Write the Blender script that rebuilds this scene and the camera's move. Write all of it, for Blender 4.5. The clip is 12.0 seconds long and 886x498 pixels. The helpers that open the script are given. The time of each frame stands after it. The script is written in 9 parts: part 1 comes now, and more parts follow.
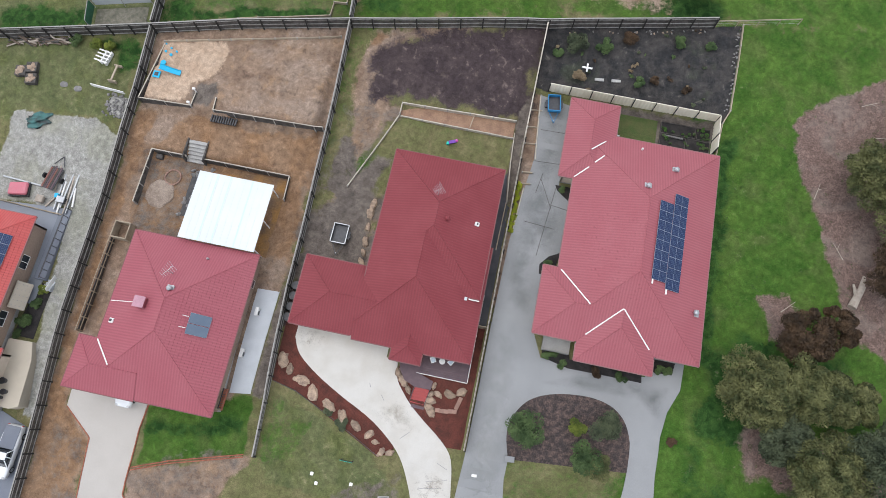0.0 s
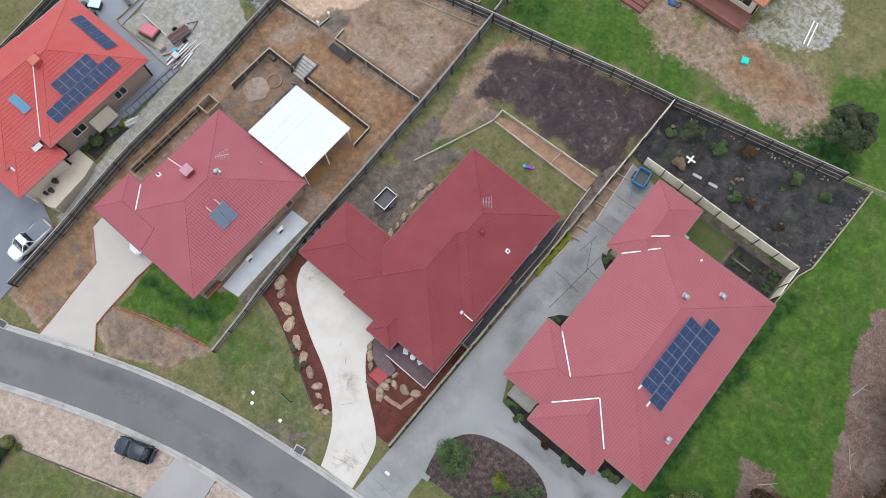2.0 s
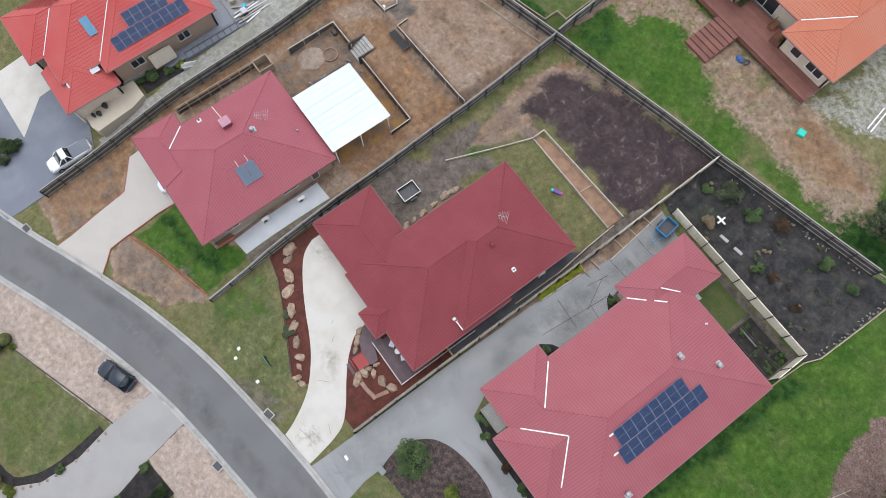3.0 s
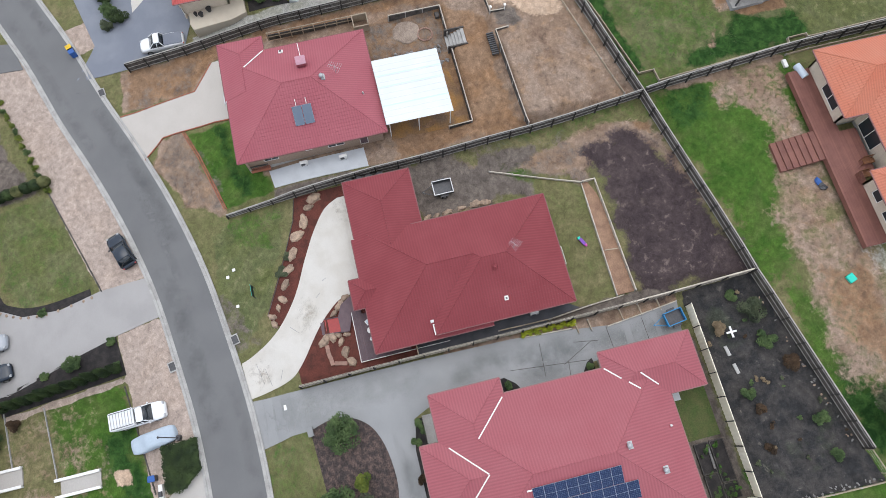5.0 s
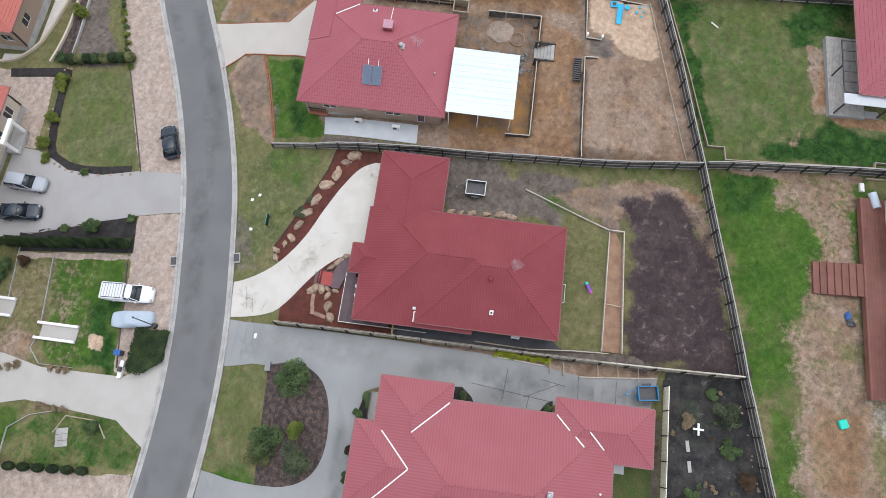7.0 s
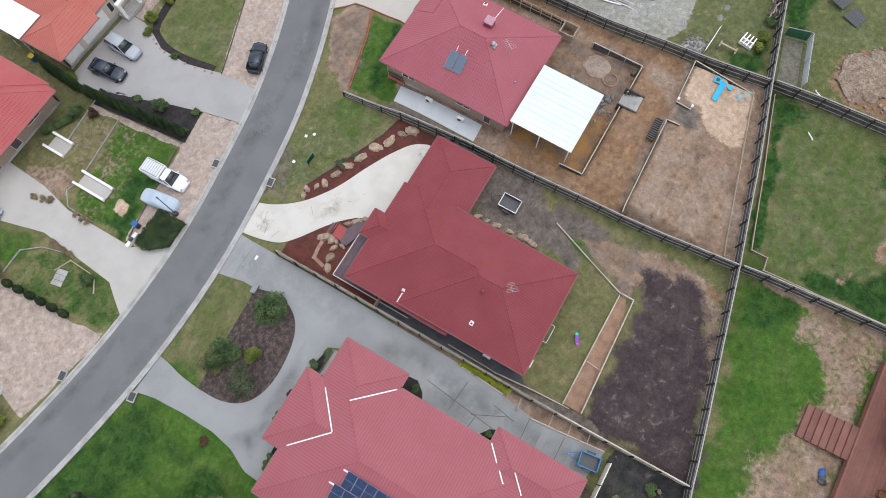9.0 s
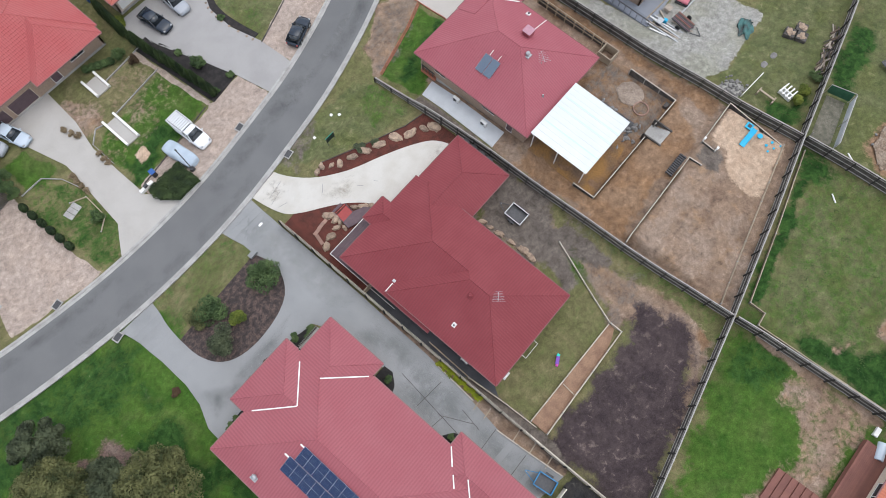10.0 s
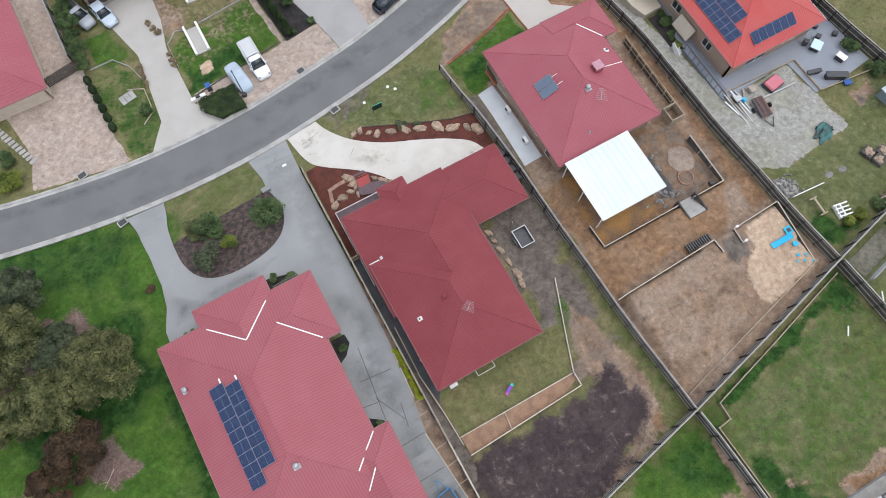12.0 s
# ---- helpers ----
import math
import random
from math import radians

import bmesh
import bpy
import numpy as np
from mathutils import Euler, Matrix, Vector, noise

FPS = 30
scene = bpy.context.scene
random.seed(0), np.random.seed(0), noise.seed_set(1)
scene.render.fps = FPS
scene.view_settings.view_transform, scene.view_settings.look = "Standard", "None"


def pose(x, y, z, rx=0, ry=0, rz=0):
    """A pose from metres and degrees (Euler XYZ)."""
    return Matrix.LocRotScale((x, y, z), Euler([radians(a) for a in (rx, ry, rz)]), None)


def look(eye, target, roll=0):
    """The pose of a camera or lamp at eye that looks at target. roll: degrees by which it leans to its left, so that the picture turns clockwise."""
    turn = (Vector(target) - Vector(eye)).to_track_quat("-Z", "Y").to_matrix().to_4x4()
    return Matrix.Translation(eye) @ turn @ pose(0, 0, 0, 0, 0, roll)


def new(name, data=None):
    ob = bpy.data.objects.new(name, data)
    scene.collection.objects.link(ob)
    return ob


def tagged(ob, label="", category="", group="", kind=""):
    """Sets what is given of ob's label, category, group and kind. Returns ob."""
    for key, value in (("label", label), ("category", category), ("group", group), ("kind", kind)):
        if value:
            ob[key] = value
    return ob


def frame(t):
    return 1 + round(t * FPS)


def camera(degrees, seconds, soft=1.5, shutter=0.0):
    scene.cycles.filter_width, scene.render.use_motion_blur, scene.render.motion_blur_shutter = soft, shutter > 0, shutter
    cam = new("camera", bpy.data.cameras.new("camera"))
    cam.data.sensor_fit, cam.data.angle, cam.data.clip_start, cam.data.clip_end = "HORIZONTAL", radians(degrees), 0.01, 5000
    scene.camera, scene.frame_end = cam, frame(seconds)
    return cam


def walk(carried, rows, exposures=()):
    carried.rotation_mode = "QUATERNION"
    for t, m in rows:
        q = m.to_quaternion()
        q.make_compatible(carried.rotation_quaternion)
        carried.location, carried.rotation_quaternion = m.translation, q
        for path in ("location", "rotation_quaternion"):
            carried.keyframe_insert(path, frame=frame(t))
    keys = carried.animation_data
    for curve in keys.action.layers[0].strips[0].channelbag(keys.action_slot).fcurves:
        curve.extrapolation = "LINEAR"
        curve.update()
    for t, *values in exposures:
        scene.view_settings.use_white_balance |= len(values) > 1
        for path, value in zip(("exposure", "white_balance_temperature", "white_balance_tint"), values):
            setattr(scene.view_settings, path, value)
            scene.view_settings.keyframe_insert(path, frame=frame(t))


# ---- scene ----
cam = camera(69.22, 12.0, 0.6)
PATH = [
    (0.0, -0.177, 1.168, 66.295, 15.967, -0.276, 11.880),
    (0.5, 1.579, 1.488, 66.232, 16.112, -0.101, 17.787),
    (1.0, 3.036, 2.130, 66.250, 16.122, -0.077, 24.456),
    (1.5, 4.564, 2.904, 66.180, 16.274, -0.004, 32.145),
    (2.0, 5.839, 4.009, 66.164, 16.308, 0.020, 40.265),
    (2.5, 7.049, 5.191, 66.112, 16.442, 0.025, 47.651),
    (3.0, 8.064, 6.570, 66.094, 16.490, 0.028, 53.738),
    (3.5, 8.919, 7.990, 66.087, 16.529, 0.007, 59.506),
    (4.0, 9.636, 9.407, 66.087, 16.577, -0.031, 65.199),
    (4.5, 10.213, 10.840, 66.104, 16.609, -0.069, 70.770),
    (5.0, 10.648, 12.304, 66.151, 16.599, -0.093, 76.169),
    (5.5, 10.958, 13.804, 66.226, 16.547, -0.089, 81.390),
    (6.0, 11.206, 15.294, 66.293, 16.510, -0.073, 86.559),
    (6.5, 11.358, 16.770, 66.372, 16.450, -0.072, 91.813),
    (7.0, 11.425, 18.341, 66.424, 16.409, -0.044, 97.455),
    (7.5, 11.357, 19.892, 66.457, 16.423, -0.040, 103.246),
    (8.0, 11.129, 21.405, 66.484, 16.480, -0.067, 109.032),
    (8.5, 10.733, 22.909, 66.508, 16.558, -0.114, 114.724),
    (9.0, 10.156, 24.431, 66.534, 16.635, -0.167, 120.232),
    (9.5, 9.378, 25.987, 66.562, 16.696, -0.209, 125.496),
    (10.0, 8.387, 27.535, 66.577, 16.767, -0.222, 130.574),
    (10.5, 7.311, 29.026, 66.556, 16.883, -0.253, 135.620),
    (11.0, 6.151, 30.422, 66.470, 17.016, -0.265, 140.852),
    (11.5, 4.916, 31.686, 66.363, 17.169, -0.289, 146.096),
    (12.0, 3.522, 32.858, 66.263, 17.325, -0.291, 150.747),
]
walk(cam, [(t, pose(x, y, z, rx, ry, rz)) for t, x, y, z, rx, ry, rz in PATH])

# ---- light ----
world = bpy.data.worlds.new("overcast_sky")
scene.world = world
world.use_nodes = True
wn, wl = world.node_tree.nodes, world.node_tree.links
sky = wn.new("ShaderNodeTexSky")
sky.sky_type = "NISHITA"
sky.sun_disc = False
sky.sun_elevation, sky.sun_rotation = radians(78), radians(-68)
grey = wn.new("ShaderNodeHueSaturation")
grey.inputs["Saturation"].default_value = 0.34
wl.new(sky.outputs["Color"], grey.inputs["Color"])
wl.new(grey.outputs["Color"], wn["Background"].inputs["Color"])
wn["Background"].inputs["Strength"].default_value = 0.15
sun = new("sun", bpy.data.lights.new("sun", "SUN"))
sun.data.energy, sun.data.angle, sun.data.color = 0.4, radians(60), (1.0, 0.99, 0.97)
sun.matrix_world = look((-22, 18, 80), (0, 10, 0))
scene.view_settings.exposure = 1.06


# ---- materials ----
def material(name, base, rough=0.8, spots=None, spot_scale=1.5, amount=0.5, grain=0.12, grain_scale=25.0, bump=0.15, metal=0.0, spec=0.4, vary=0.0, contrast=(0.4, 0.65)):
    """Base colour broken by a coarse stain colour and a fine grain, with relief."""
    m = bpy.data.materials.new(name)
    m.use_nodes = True
    n, l = m.node_tree.nodes, m.node_tree.links
    b = n["Principled BSDF"]
    b.inputs["Roughness"].default_value, b.inputs["Metallic"].default_value = rough, metal
    b.inputs["Specular IOR Level"].default_value = spec
    geo = n.new("ShaderNodeNewGeometry")
    big = n.new("ShaderNodeTexNoise")
    big.inputs["Scale"].default_value, big.inputs["Detail"].default_value = spot_scale, 5
    fine = n.new("ShaderNodeTexNoise")
    fine.inputs["Scale"].default_value, fine.inputs["Detail"].default_value = grain_scale, 3
    for t in (big, fine):
        l.new(geo.outputs["Position"], t.inputs["Vector"])
    ramp = n.new("ShaderNodeMapRange")
    ramp.inputs["From Min"].default_value, ramp.inputs["From Max"].default_value = contrast
    ramp.inputs["To Max"].default_value = amount
    l.new(big.outputs["Fac"], ramp.inputs["Value"])
    mix = n.new("ShaderNodeMix")
    mix.data_type = "RGBA"
    mix.inputs["A"].default_value = (*base, 1)
    mix.inputs["B"].default_value = (*(spots or [c * 0.7 for c in base]), 1)
    l.new(ramp.outputs["Result"], mix.inputs["Factor"])
    light = n.new("ShaderNodeMapRange")
    light.inputs["From Min"].default_value, light.inputs["From Max"].default_value = 0.25, 0.75
    light.inputs["To Min"].default_value, light.inputs["To Max"].default_value = 1 - grain, 1 + grain
    l.new(fine.outputs["Fac"], light.inputs["Value"])
    mul = n.new("ShaderNodeVectorMath")
    mul.operation = "SCALE"
    l.new(mix.outputs["Result"], mul.inputs[0])
    l.new(light.outputs["Result"], mul.inputs["Scale"])
    last = mul.outputs["Vector"]
    if vary:
        info = n.new("ShaderNodeObjectInfo")
        each = n.new("ShaderNodeMapRange")
        each.inputs["To Min"].default_value, each.inputs["To Max"].default_value = 1 - vary, 1 + vary
        l.new(info.outputs["Random"], each.inputs["Value"])
        mul2 = n.new("ShaderNodeVectorMath")
        mul2.operation = "SCALE"
        l.new(last, mul2.inputs[0])
        l.new(each.outputs["Result"], mul2.inputs["Scale"])
        last = mul2.outputs["Vector"]
    l.new(last, b.inputs["Base Color"])
    if bump:
        bm = n.new("ShaderNodeBump")
        bm.inputs["Strength"].default_value, bm.inputs["Distance"].default_value = bump, 0.03
        l.new(fine.outputs["Fac"], bm.inputs["Height"])
        l.new(bm.outputs["Normal"], b.inputs["Normal"])
    return m


def leaf_material(name, dark, bright, rough=0.7):
    m = bpy.data.materials.new(name)
    m.use_nodes = True
    n, l = m.node_tree.nodes, m.node_tree.links
    b = n["Principled BSDF"]
    b.inputs["Roughness"].default_value = rough
    b.inputs["Specular IOR Level"].default_value = 0.25
    geo = n.new("ShaderNodeNewGeometry")
    big = n.new("ShaderNodeTexNoise")
    big.inputs["Scale"].default_value = 0.9
    l.new(geo.outputs["Position"], big.inputs["Vector"])
    add = n.new("ShaderNodeMath")
    add.operation = "MULTIPLY_ADD"
    add.inputs[1].default_value, add.inputs[2].default_value = 0.3, -0.02
    l.new(geo.outputs["Random Per Island"], add.inputs[0])
    add2 = n.new("ShaderNodeMath")
    add2.inputs[1].default_value = 0.0
    add2.operation = "ADD"
    l.new(add.outputs[0], add2.inputs[0])
    # clump-sized noise darkens the leaf colour, painting shade between the clumps
    half = n.new("ShaderNodeMath")
    half.operation = "MULTIPLY_ADD"
    half.inputs[1].default_value, half.inputs[2].default_value = 2.2, -0.8
    l.new(big.outputs["Fac"], half.inputs[0])
    l.new(half.outputs[0], add2.inputs[1])
    mix = n.new("ShaderNodeMix")
    mix.data_type = "RGBA"
    mix.inputs["A"].default_value, mix.inputs["B"].default_value = (*dark, 1), (*bright, 1)
    l.new(add2.outputs[0], mix.inputs["Factor"])
    l.new(mix.outputs["Result"], b.inputs["Base Color"])
    return m


def glass_material(name, tint=(0.02, 0.03, 0.04)):
    m = bpy.data.materials.new(name)
    m.use_nodes = True
    b = m.node_tree.nodes["Principled BSDF"]
    b.inputs["Base Color"].default_value = (*tint, 1)
    b.inputs["Roughness"].default_value = 0.05
    b.inputs["Specular IOR Level"].default_value = 0.7
    return m


def roof_material(name, base, worn):
    """Pressed tile roofing: paint with fine ribs across the courses, weathered in patches."""
    m = material(name, base, 0.62, worn, 0.35, 0.55, 0.06, 9.0, 0.0, spec=0.3, contrast=(0.35, 0.7))
    n, l = m.node_tree.nodes, m.node_tree.links
    b = n["Principled BSDF"]
    geo = n.new("ShaderNodeNewGeometry")
    nor, pos = n.new("ShaderNodeSeparateXYZ"), n.new("ShaderNodeSeparateXYZ")
    l.new(geo.outputs["True Normal"], nor.inputs[0])
    l.new(geo.outputs["Position"], pos.inputs[0])

    def op(kind, a, c=None):
        x = n.new("ShaderNodeMath")
        x.operation = kind
        for i, v in enumerate((a, c)):
            if v is None:
                continue
            if isinstance(v, (int, float)):
                x.inputs[i].default_value = v
            else:
                l.new(v, x.inputs[i])
        return x.outputs[0]
    across = op("GREATER_THAN", op("ABSOLUTE", nor.outputs["X"]), op("ABSOLUTE", nor.outputs["Y"]))
    mixc = n.new("ShaderNodeMix")
    l.new(across, mixc.inputs["Factor"])
    l.new(pos.outputs["X"], mixc.inputs["A"])
    l.new(pos.outputs["Y"], mixc.inputs["B"])
    wave = op("SINE", op("MULTIPLY", mixc.outputs["Result"], math.tau / 0.27))
    # rib shading painted into the colour: crests lighter, troughs darker, besides the bump
    tone = op("ADD", op("MULTIPLY", wave, 0.085), 1.0)
    old = b.inputs["Base Color"].links[0].from_socket
    sc = n.new("ShaderNodeVectorMath")
    sc.operation = "SCALE"
    l.new(old, sc.inputs[0])
    l.new(tone, sc.inputs["Scale"])
    l.new(sc.outputs["Vector"], b.inputs["Base Color"])
    bump = n.new("ShaderNodeBump")
    bump.inputs["Strength"].default_value, bump.inputs["Distance"].default_value = 0.25, 0.02
    l.new(wave, bump.inputs["Height"])
    l.new(bump.outputs["Normal"], b.inputs["Normal"])
    return m


roof_dark = roof_material("burgundy_roof", (0.2, 0.036, 0.043), (0.24, 0.052, 0.06))
roof_pink = roof_material("faded_maroon_roof", (0.31, 0.082, 0.102), (0.34, 0.105, 0.124))
roof_rose = roof_material("faded_rose_roof", (0.305, 0.086, 0.102), (0.335, 0.11, 0.126))
roof_red = roof_material("bright_red_roof", (0.43, 0.07, 0.066), (0.44, 0.11, 0.1))
roof_brick = roof_material("brick_red_roof", (0.36, 0.078, 0.078), (0.38, 0.11, 0.105))
roof_salmon = roof_material("salmon_roof", (0.4, 0.11, 0.085), (0.42, 0.145, 0.115))
roof_orange = roof_material("orange_roof", (0.46, 0.145, 0.085), (0.46, 0.19, 0.125))
asphalt = material("asphalt", (0.155, 0.155, 0.155), 0.9, (0.125, 0.126, 0.128), 0.3, 0.5, 0.09, 15, 0.05)
kerb_mat = material("kerb_concrete", (0.4, 0.39, 0.37), 0.9, (0.27, 0.26, 0.245), 0.9, 0.7, 0.16, 9)
concrete_new = material("new_pale_concrete", (0.56, 0.535, 0.49), 0.85, (0.47, 0.435, 0.38), 0.6, 0.55, 0.06, 12, 0.05)
concrete_grey = material("grey_exposed_concrete", (0.285, 0.287, 0.287), 0.85, (0.215, 0.22, 0.22), 0.28, 0.6, 0.08, 14, 0.1)
concrete_tan = material("tan_concrete", (0.435, 0.412, 0.382), 0.85, (0.375, 0.35, 0.318), 0.4, 0.6, 0.07, 10, 0.1)
concrete_warm = material("warm_pale_concrete", (0.47, 0.435, 0.395), 0.85, (0.42, 0.385, 0.345), 0.4, 0.5, 0.05, 12, 0.05)
concrete_dark = material("charcoal_concrete", (0.17, 0.185, 0.22), 0.8, (0.225, 0.24, 0.27), 0.4, 0.6, 0.06, 25, 0.1)
patio_grey = material("blue_grey_paving", (0.27, 0.29, 0.325), 0.8, (0.235, 0.25, 0.285), 0.4, 0.6, 0.05, 14, 0.05)
# charcoal paving, its colour taken darker to deepen the shade of the gap
paving_gap_shaded = material("gap_shaded_paving", (0.06, 0.062, 0.07), 0.8, (0.1, 0.1, 0.11), 0.8, 0.6)
court_cream = material("cream_paving", (0.5, 0.44, 0.35), 0.85, (0.42, 0.36, 0.29), 0.8, 0.5, 0.05)
concrete_gravelly = material("pale_gravelly_concrete", (0.345, 0.332, 0.322), 0.9, (0.285, 0.275, 0.266), 0.35, 0.6, 0.07, 13, 0.05)
path_white = material("white_paving", (0.66, 0.63, 0.58), 0.85, (0.54, 0.5, 0.46), 0.8, 0.5, 0.06)
concrete_path = material("path_concrete", (0.52, 0.54, 0.56), 0.85, (0.42, 0.44, 0.46), 0.8, 0.5, 0.05)
brick_edge = material("red_brick_edge", (0.36, 0.13, 0.08), 0.9, (0.25, 0.09, 0.06), 3, 0.6, 0.2, 20, vary=0.2)
timber_old = material("weathered_paling", (0.1, 0.09, 0.082), 0.9, (0.045, 0.041, 0.038), 2, 0.85, 0.25, 14, 0.2)
timber_rail = material("grey_rail_timber", (0.36, 0.345, 0.32), 0.9, (0.23, 0.215, 0.195), 2, 0.6, 0.2, 16)
timber_pale = material("pale_sleeper_timber", (0.40, 0.33, 0.245), 0.9, (0.27, 0.22, 0.165), 1.5, 0.6, 0.15, 18, vary=0.12)
timber_white = material("bleached_sleeper_timber", (0.52, 0.47, 0.39), 0.9, (0.36, 0.31, 0.25), 1.5, 0.6, 0.15, 18, vary=0.1)
timber_post = material("dark_post_timber", (0.03, 0.028, 0.026), 0.9, None, 4)
deck_dark = material("dark_stained_deck", (0.10, 0.065, 0.075), 0.6, (0.14, 0.095, 0.10), 2, 0.5, vary=0.12)
deck_red = material("red_brown_deck", (0.20, 0.085, 0.065), 0.7, (0.15, 0.06, 0.05), 1, 0.6, vary=0.12)
bench_wood = material("brown_bench_timber", (0.2, 0.085, 0.035), 0.6, (0.14, 0.06, 0.03), 3, 0.5, vary=0.1)
step_red = material("red_painted_step", (0.36, 0.06, 0.055), 0.6, (0.26, 0.05, 0.05), 4, 0.5)
brick_wall = material("tan_brick", (0.34, 0.25, 0.19), 0.9, (0.26, 0.185, 0.14), 6, 0.6, 0.15, 30)
render_cream = material("cream_render", (0.56, 0.48, 0.39), 0.9, (0.46, 0.38, 0.3), 1, 0.5)
white_paint = material("white_paint", (0.78, 0.77, 0.74), 0.5, (0.66, 0.65, 0.62), 2, 0.4, 0.03)
cream_steel = material("cream_steel_panel", (0.82, 0.76, 0.62), 0.5, (0.74, 0.68, 0.55), 1.2, 0.5, 0.03)
metal_white = material("white_steel_roof", (0.64, 0.665, 0.67), 0.45, (0.57, 0.61, 0.62), 0.5, 0.4, 0.02, spec=0.5)
translucent = material("pale_sheet", (0.55, 0.72, 0.70), 0.4, (0.6, 0.74, 0.72), 1, 0.5, 0.02)
galvanised = material("galvanised_steel", (0.42, 0.43, 0.44), 0.4, (0.3, 0.31, 0.32), 5, 0.5, 0.08, metal=0.6)
steel_dark = material("dark_steel", (0.06, 0.06, 0.065), 0.45, (0.09, 0.09, 0.09), 5, 0.5, metal=0.3)
gutter_mat = material("gutter_paint", (0.2, 0.075, 0.075), 0.5, (0.15, 0.06, 0.06), 2, 0.4, 0.05)
gutter_cream = material("rose_gutter", (0.26, 0.13, 0.125), 0.5, (0.2, 0.1, 0.1), 2, 0.4, 0.05)
mulch_red = material("red_bark_mulch", (0.115, 0.034, 0.024), 0.95, (0.055, 0.02, 0.015), 1.2, 0.7, 0.45, 12, 0.6)
mulch_dark = material("dark_bark_mulch", (0.042, 0.034, 0.032), 0.95, (0.115, 0.078, 0.068), 2.2, 0.9, 0.6, 8, 0.6)
soil_bed = material("garden_bed_earth", (0.30, 0.185, 0.12), 0.95, (0.19, 0.11, 0.075), 1.2, 0.7, 0.25, 9, 0.4)
soil_black = material("black_garden_soil", (0.02, 0.018, 0.018), 0.95, (0.05, 0.043, 0.04), 1.5, 0.6, 0.3, 10, 0.4)
rock_mat = material("sandstone_rock", (0.36, 0.265, 0.19), 0.9, (0.2, 0.145, 0.11), 2.2, 0.9, 0.25, 9, 0.4, vary=0.2)
rock_grey = material("grey_rubble", (0.22, 0.21, 0.2), 0.9, (0.12, 0.115, 0.11), 3, 0.7, 0.2, 9, 0.4, vary=0.2)
pv_cell = material("solar_cell", (0.012, 0.026, 0.075), 0.35, (0.016, 0.034, 0.1), 2, 0.5, 0.05, 40, 0, spec=0.25)
pv_grid = material("solar_grid", (0.11, 0.15, 0.24), 0.4)
pv_frame = material("solar_frame", (0.3, 0.34, 0.4), 0.4, None, 3, 0.3)
collector = material("collector_glass", (0.10, 0.135, 0.185), 0.2, (0.12, 0.155, 0.2), 2, 0.5, 0.03, spec=0.5)
collector_blue = material("blue_collector_glass", (0.06, 0.2, 0.32), 0.2, (0.08, 0.24, 0.37), 2, 0.5, 0.03, spec=0.5)
car_white = material("white_car_paint", (0.78, 0.79, 0.80), 0.25, (0.74, 0.75, 0.76), 1, 0.3, 0.01, bump=0, spec=0.6)
car_silver = material("silver_blue_car_paint", (0.46, 0.53, 0.60), 0.3, (0.44, 0.5, 0.57), 1, 0.3, 0.02, bump=0, spec=0.6)
car_black = material("black_car_paint", (0.012, 0.021, 0.036), 0.22, (0.01, 0.018, 0.03), 1, 0.3, 0.02, bump=0, spec=0.6)
car_grey = material("grey_car_paint", (0.33, 0.35, 0.38), 0.25, (0.3, 0.32, 0.35), 1, 0.3, 0.02, bump=0, spec=0.6)
rubber = material("tyre_rubber", (0.02, 0.02, 0.02), 0.85)
rim_mat = material("alloy_rim", (0.4, 0.41, 0.42), 0.35, metal=0.7)
car_glass = glass_material("car_glass", (0.015, 0.02, 0.025))
pane_glass = glass_material("window_glass", (0.03, 0.035, 0.04))
plastic_blue = material("bright_blue_plastic", (0.01, 0.42, 0.68), 0.4, (0.01, 0.36, 0.6), 3, 0.4, 0.03)
plastic_teal = material("teal_plastic", (0.02, 0.55, 0.42), 0.5, (0.02, 0.5, 0.38), 3, 0.4, 0.03)
plastic_purple = material("purple_plastic", (0.2, 0.07, 0.4), 0.4)
plastic_pink = material("pink_plastic", (0.6, 0.1, 0.4), 0.4)
trailer_blue = material("blue_painted_steel", (0.02, 0.19, 0.4), 0.45, (0.03, 0.23, 0.45), 3, 0.4)
cover_cloth = material("car_cover_cloth", (0.42, 0.49, 0.56), 0.75, (0.36, 0.43, 0.5), 1.6, 0.5, 0.05, 9, 0.1)
canvas_pink = material("faded_red_vinyl", (0.55, 0.16, 0.2), 0.6, (0.5, 0.2, 0.22), 2, 0.5)
canvas_teal = material("teal_tarp", (0.05, 0.15, 0.14), 0.6, (0.03, 0.035, 0.035), 1.3, 0.95)
canvas_blue = material("blue_tarp", (0.03, 0.10, 0.32), 0.6)
paver_red = material("reddish_paver", (0.33, 0.2, 0.155), 0.9, (0.24, 0.16, 0.13), 3, 0.5, 0.1, vary=0.15)
bark = material("tree_bark", (0.16, 0.12, 0.09), 0.95, (0.09, 0.07, 0.055), 4, 0.6, 0.2, 18, 0.5)
dead_wood = material("bleached_dead_wood", (0.42, 0.36, 0.3), 0.9, (0.28, 0.23, 0.19), 3, 0.6)
leaf_olive = leaf_material("olive_gum_leaf", (0.032, 0.043, 0.013), (0.18, 0.18, 0.072))
leaf_green = leaf_material("green_shrub_leaf", (0.026, 0.052, 0.017), (0.105, 0.155, 0.055))
leaf_bright = leaf_material("yellow_green_leaf", (0.045, 0.07, 0.01), (0.21, 0.24, 0.04))
leaf_lawn = leaf_material("fresh_green_leaf", (0.03, 0.08, 0.01), (0.1, 0.24, 0.04))
leaf_yellow = leaf_material("yellow_flowering_leaf", (0.1, 0.14, 0.01), (0.42, 0.44, 0.03))
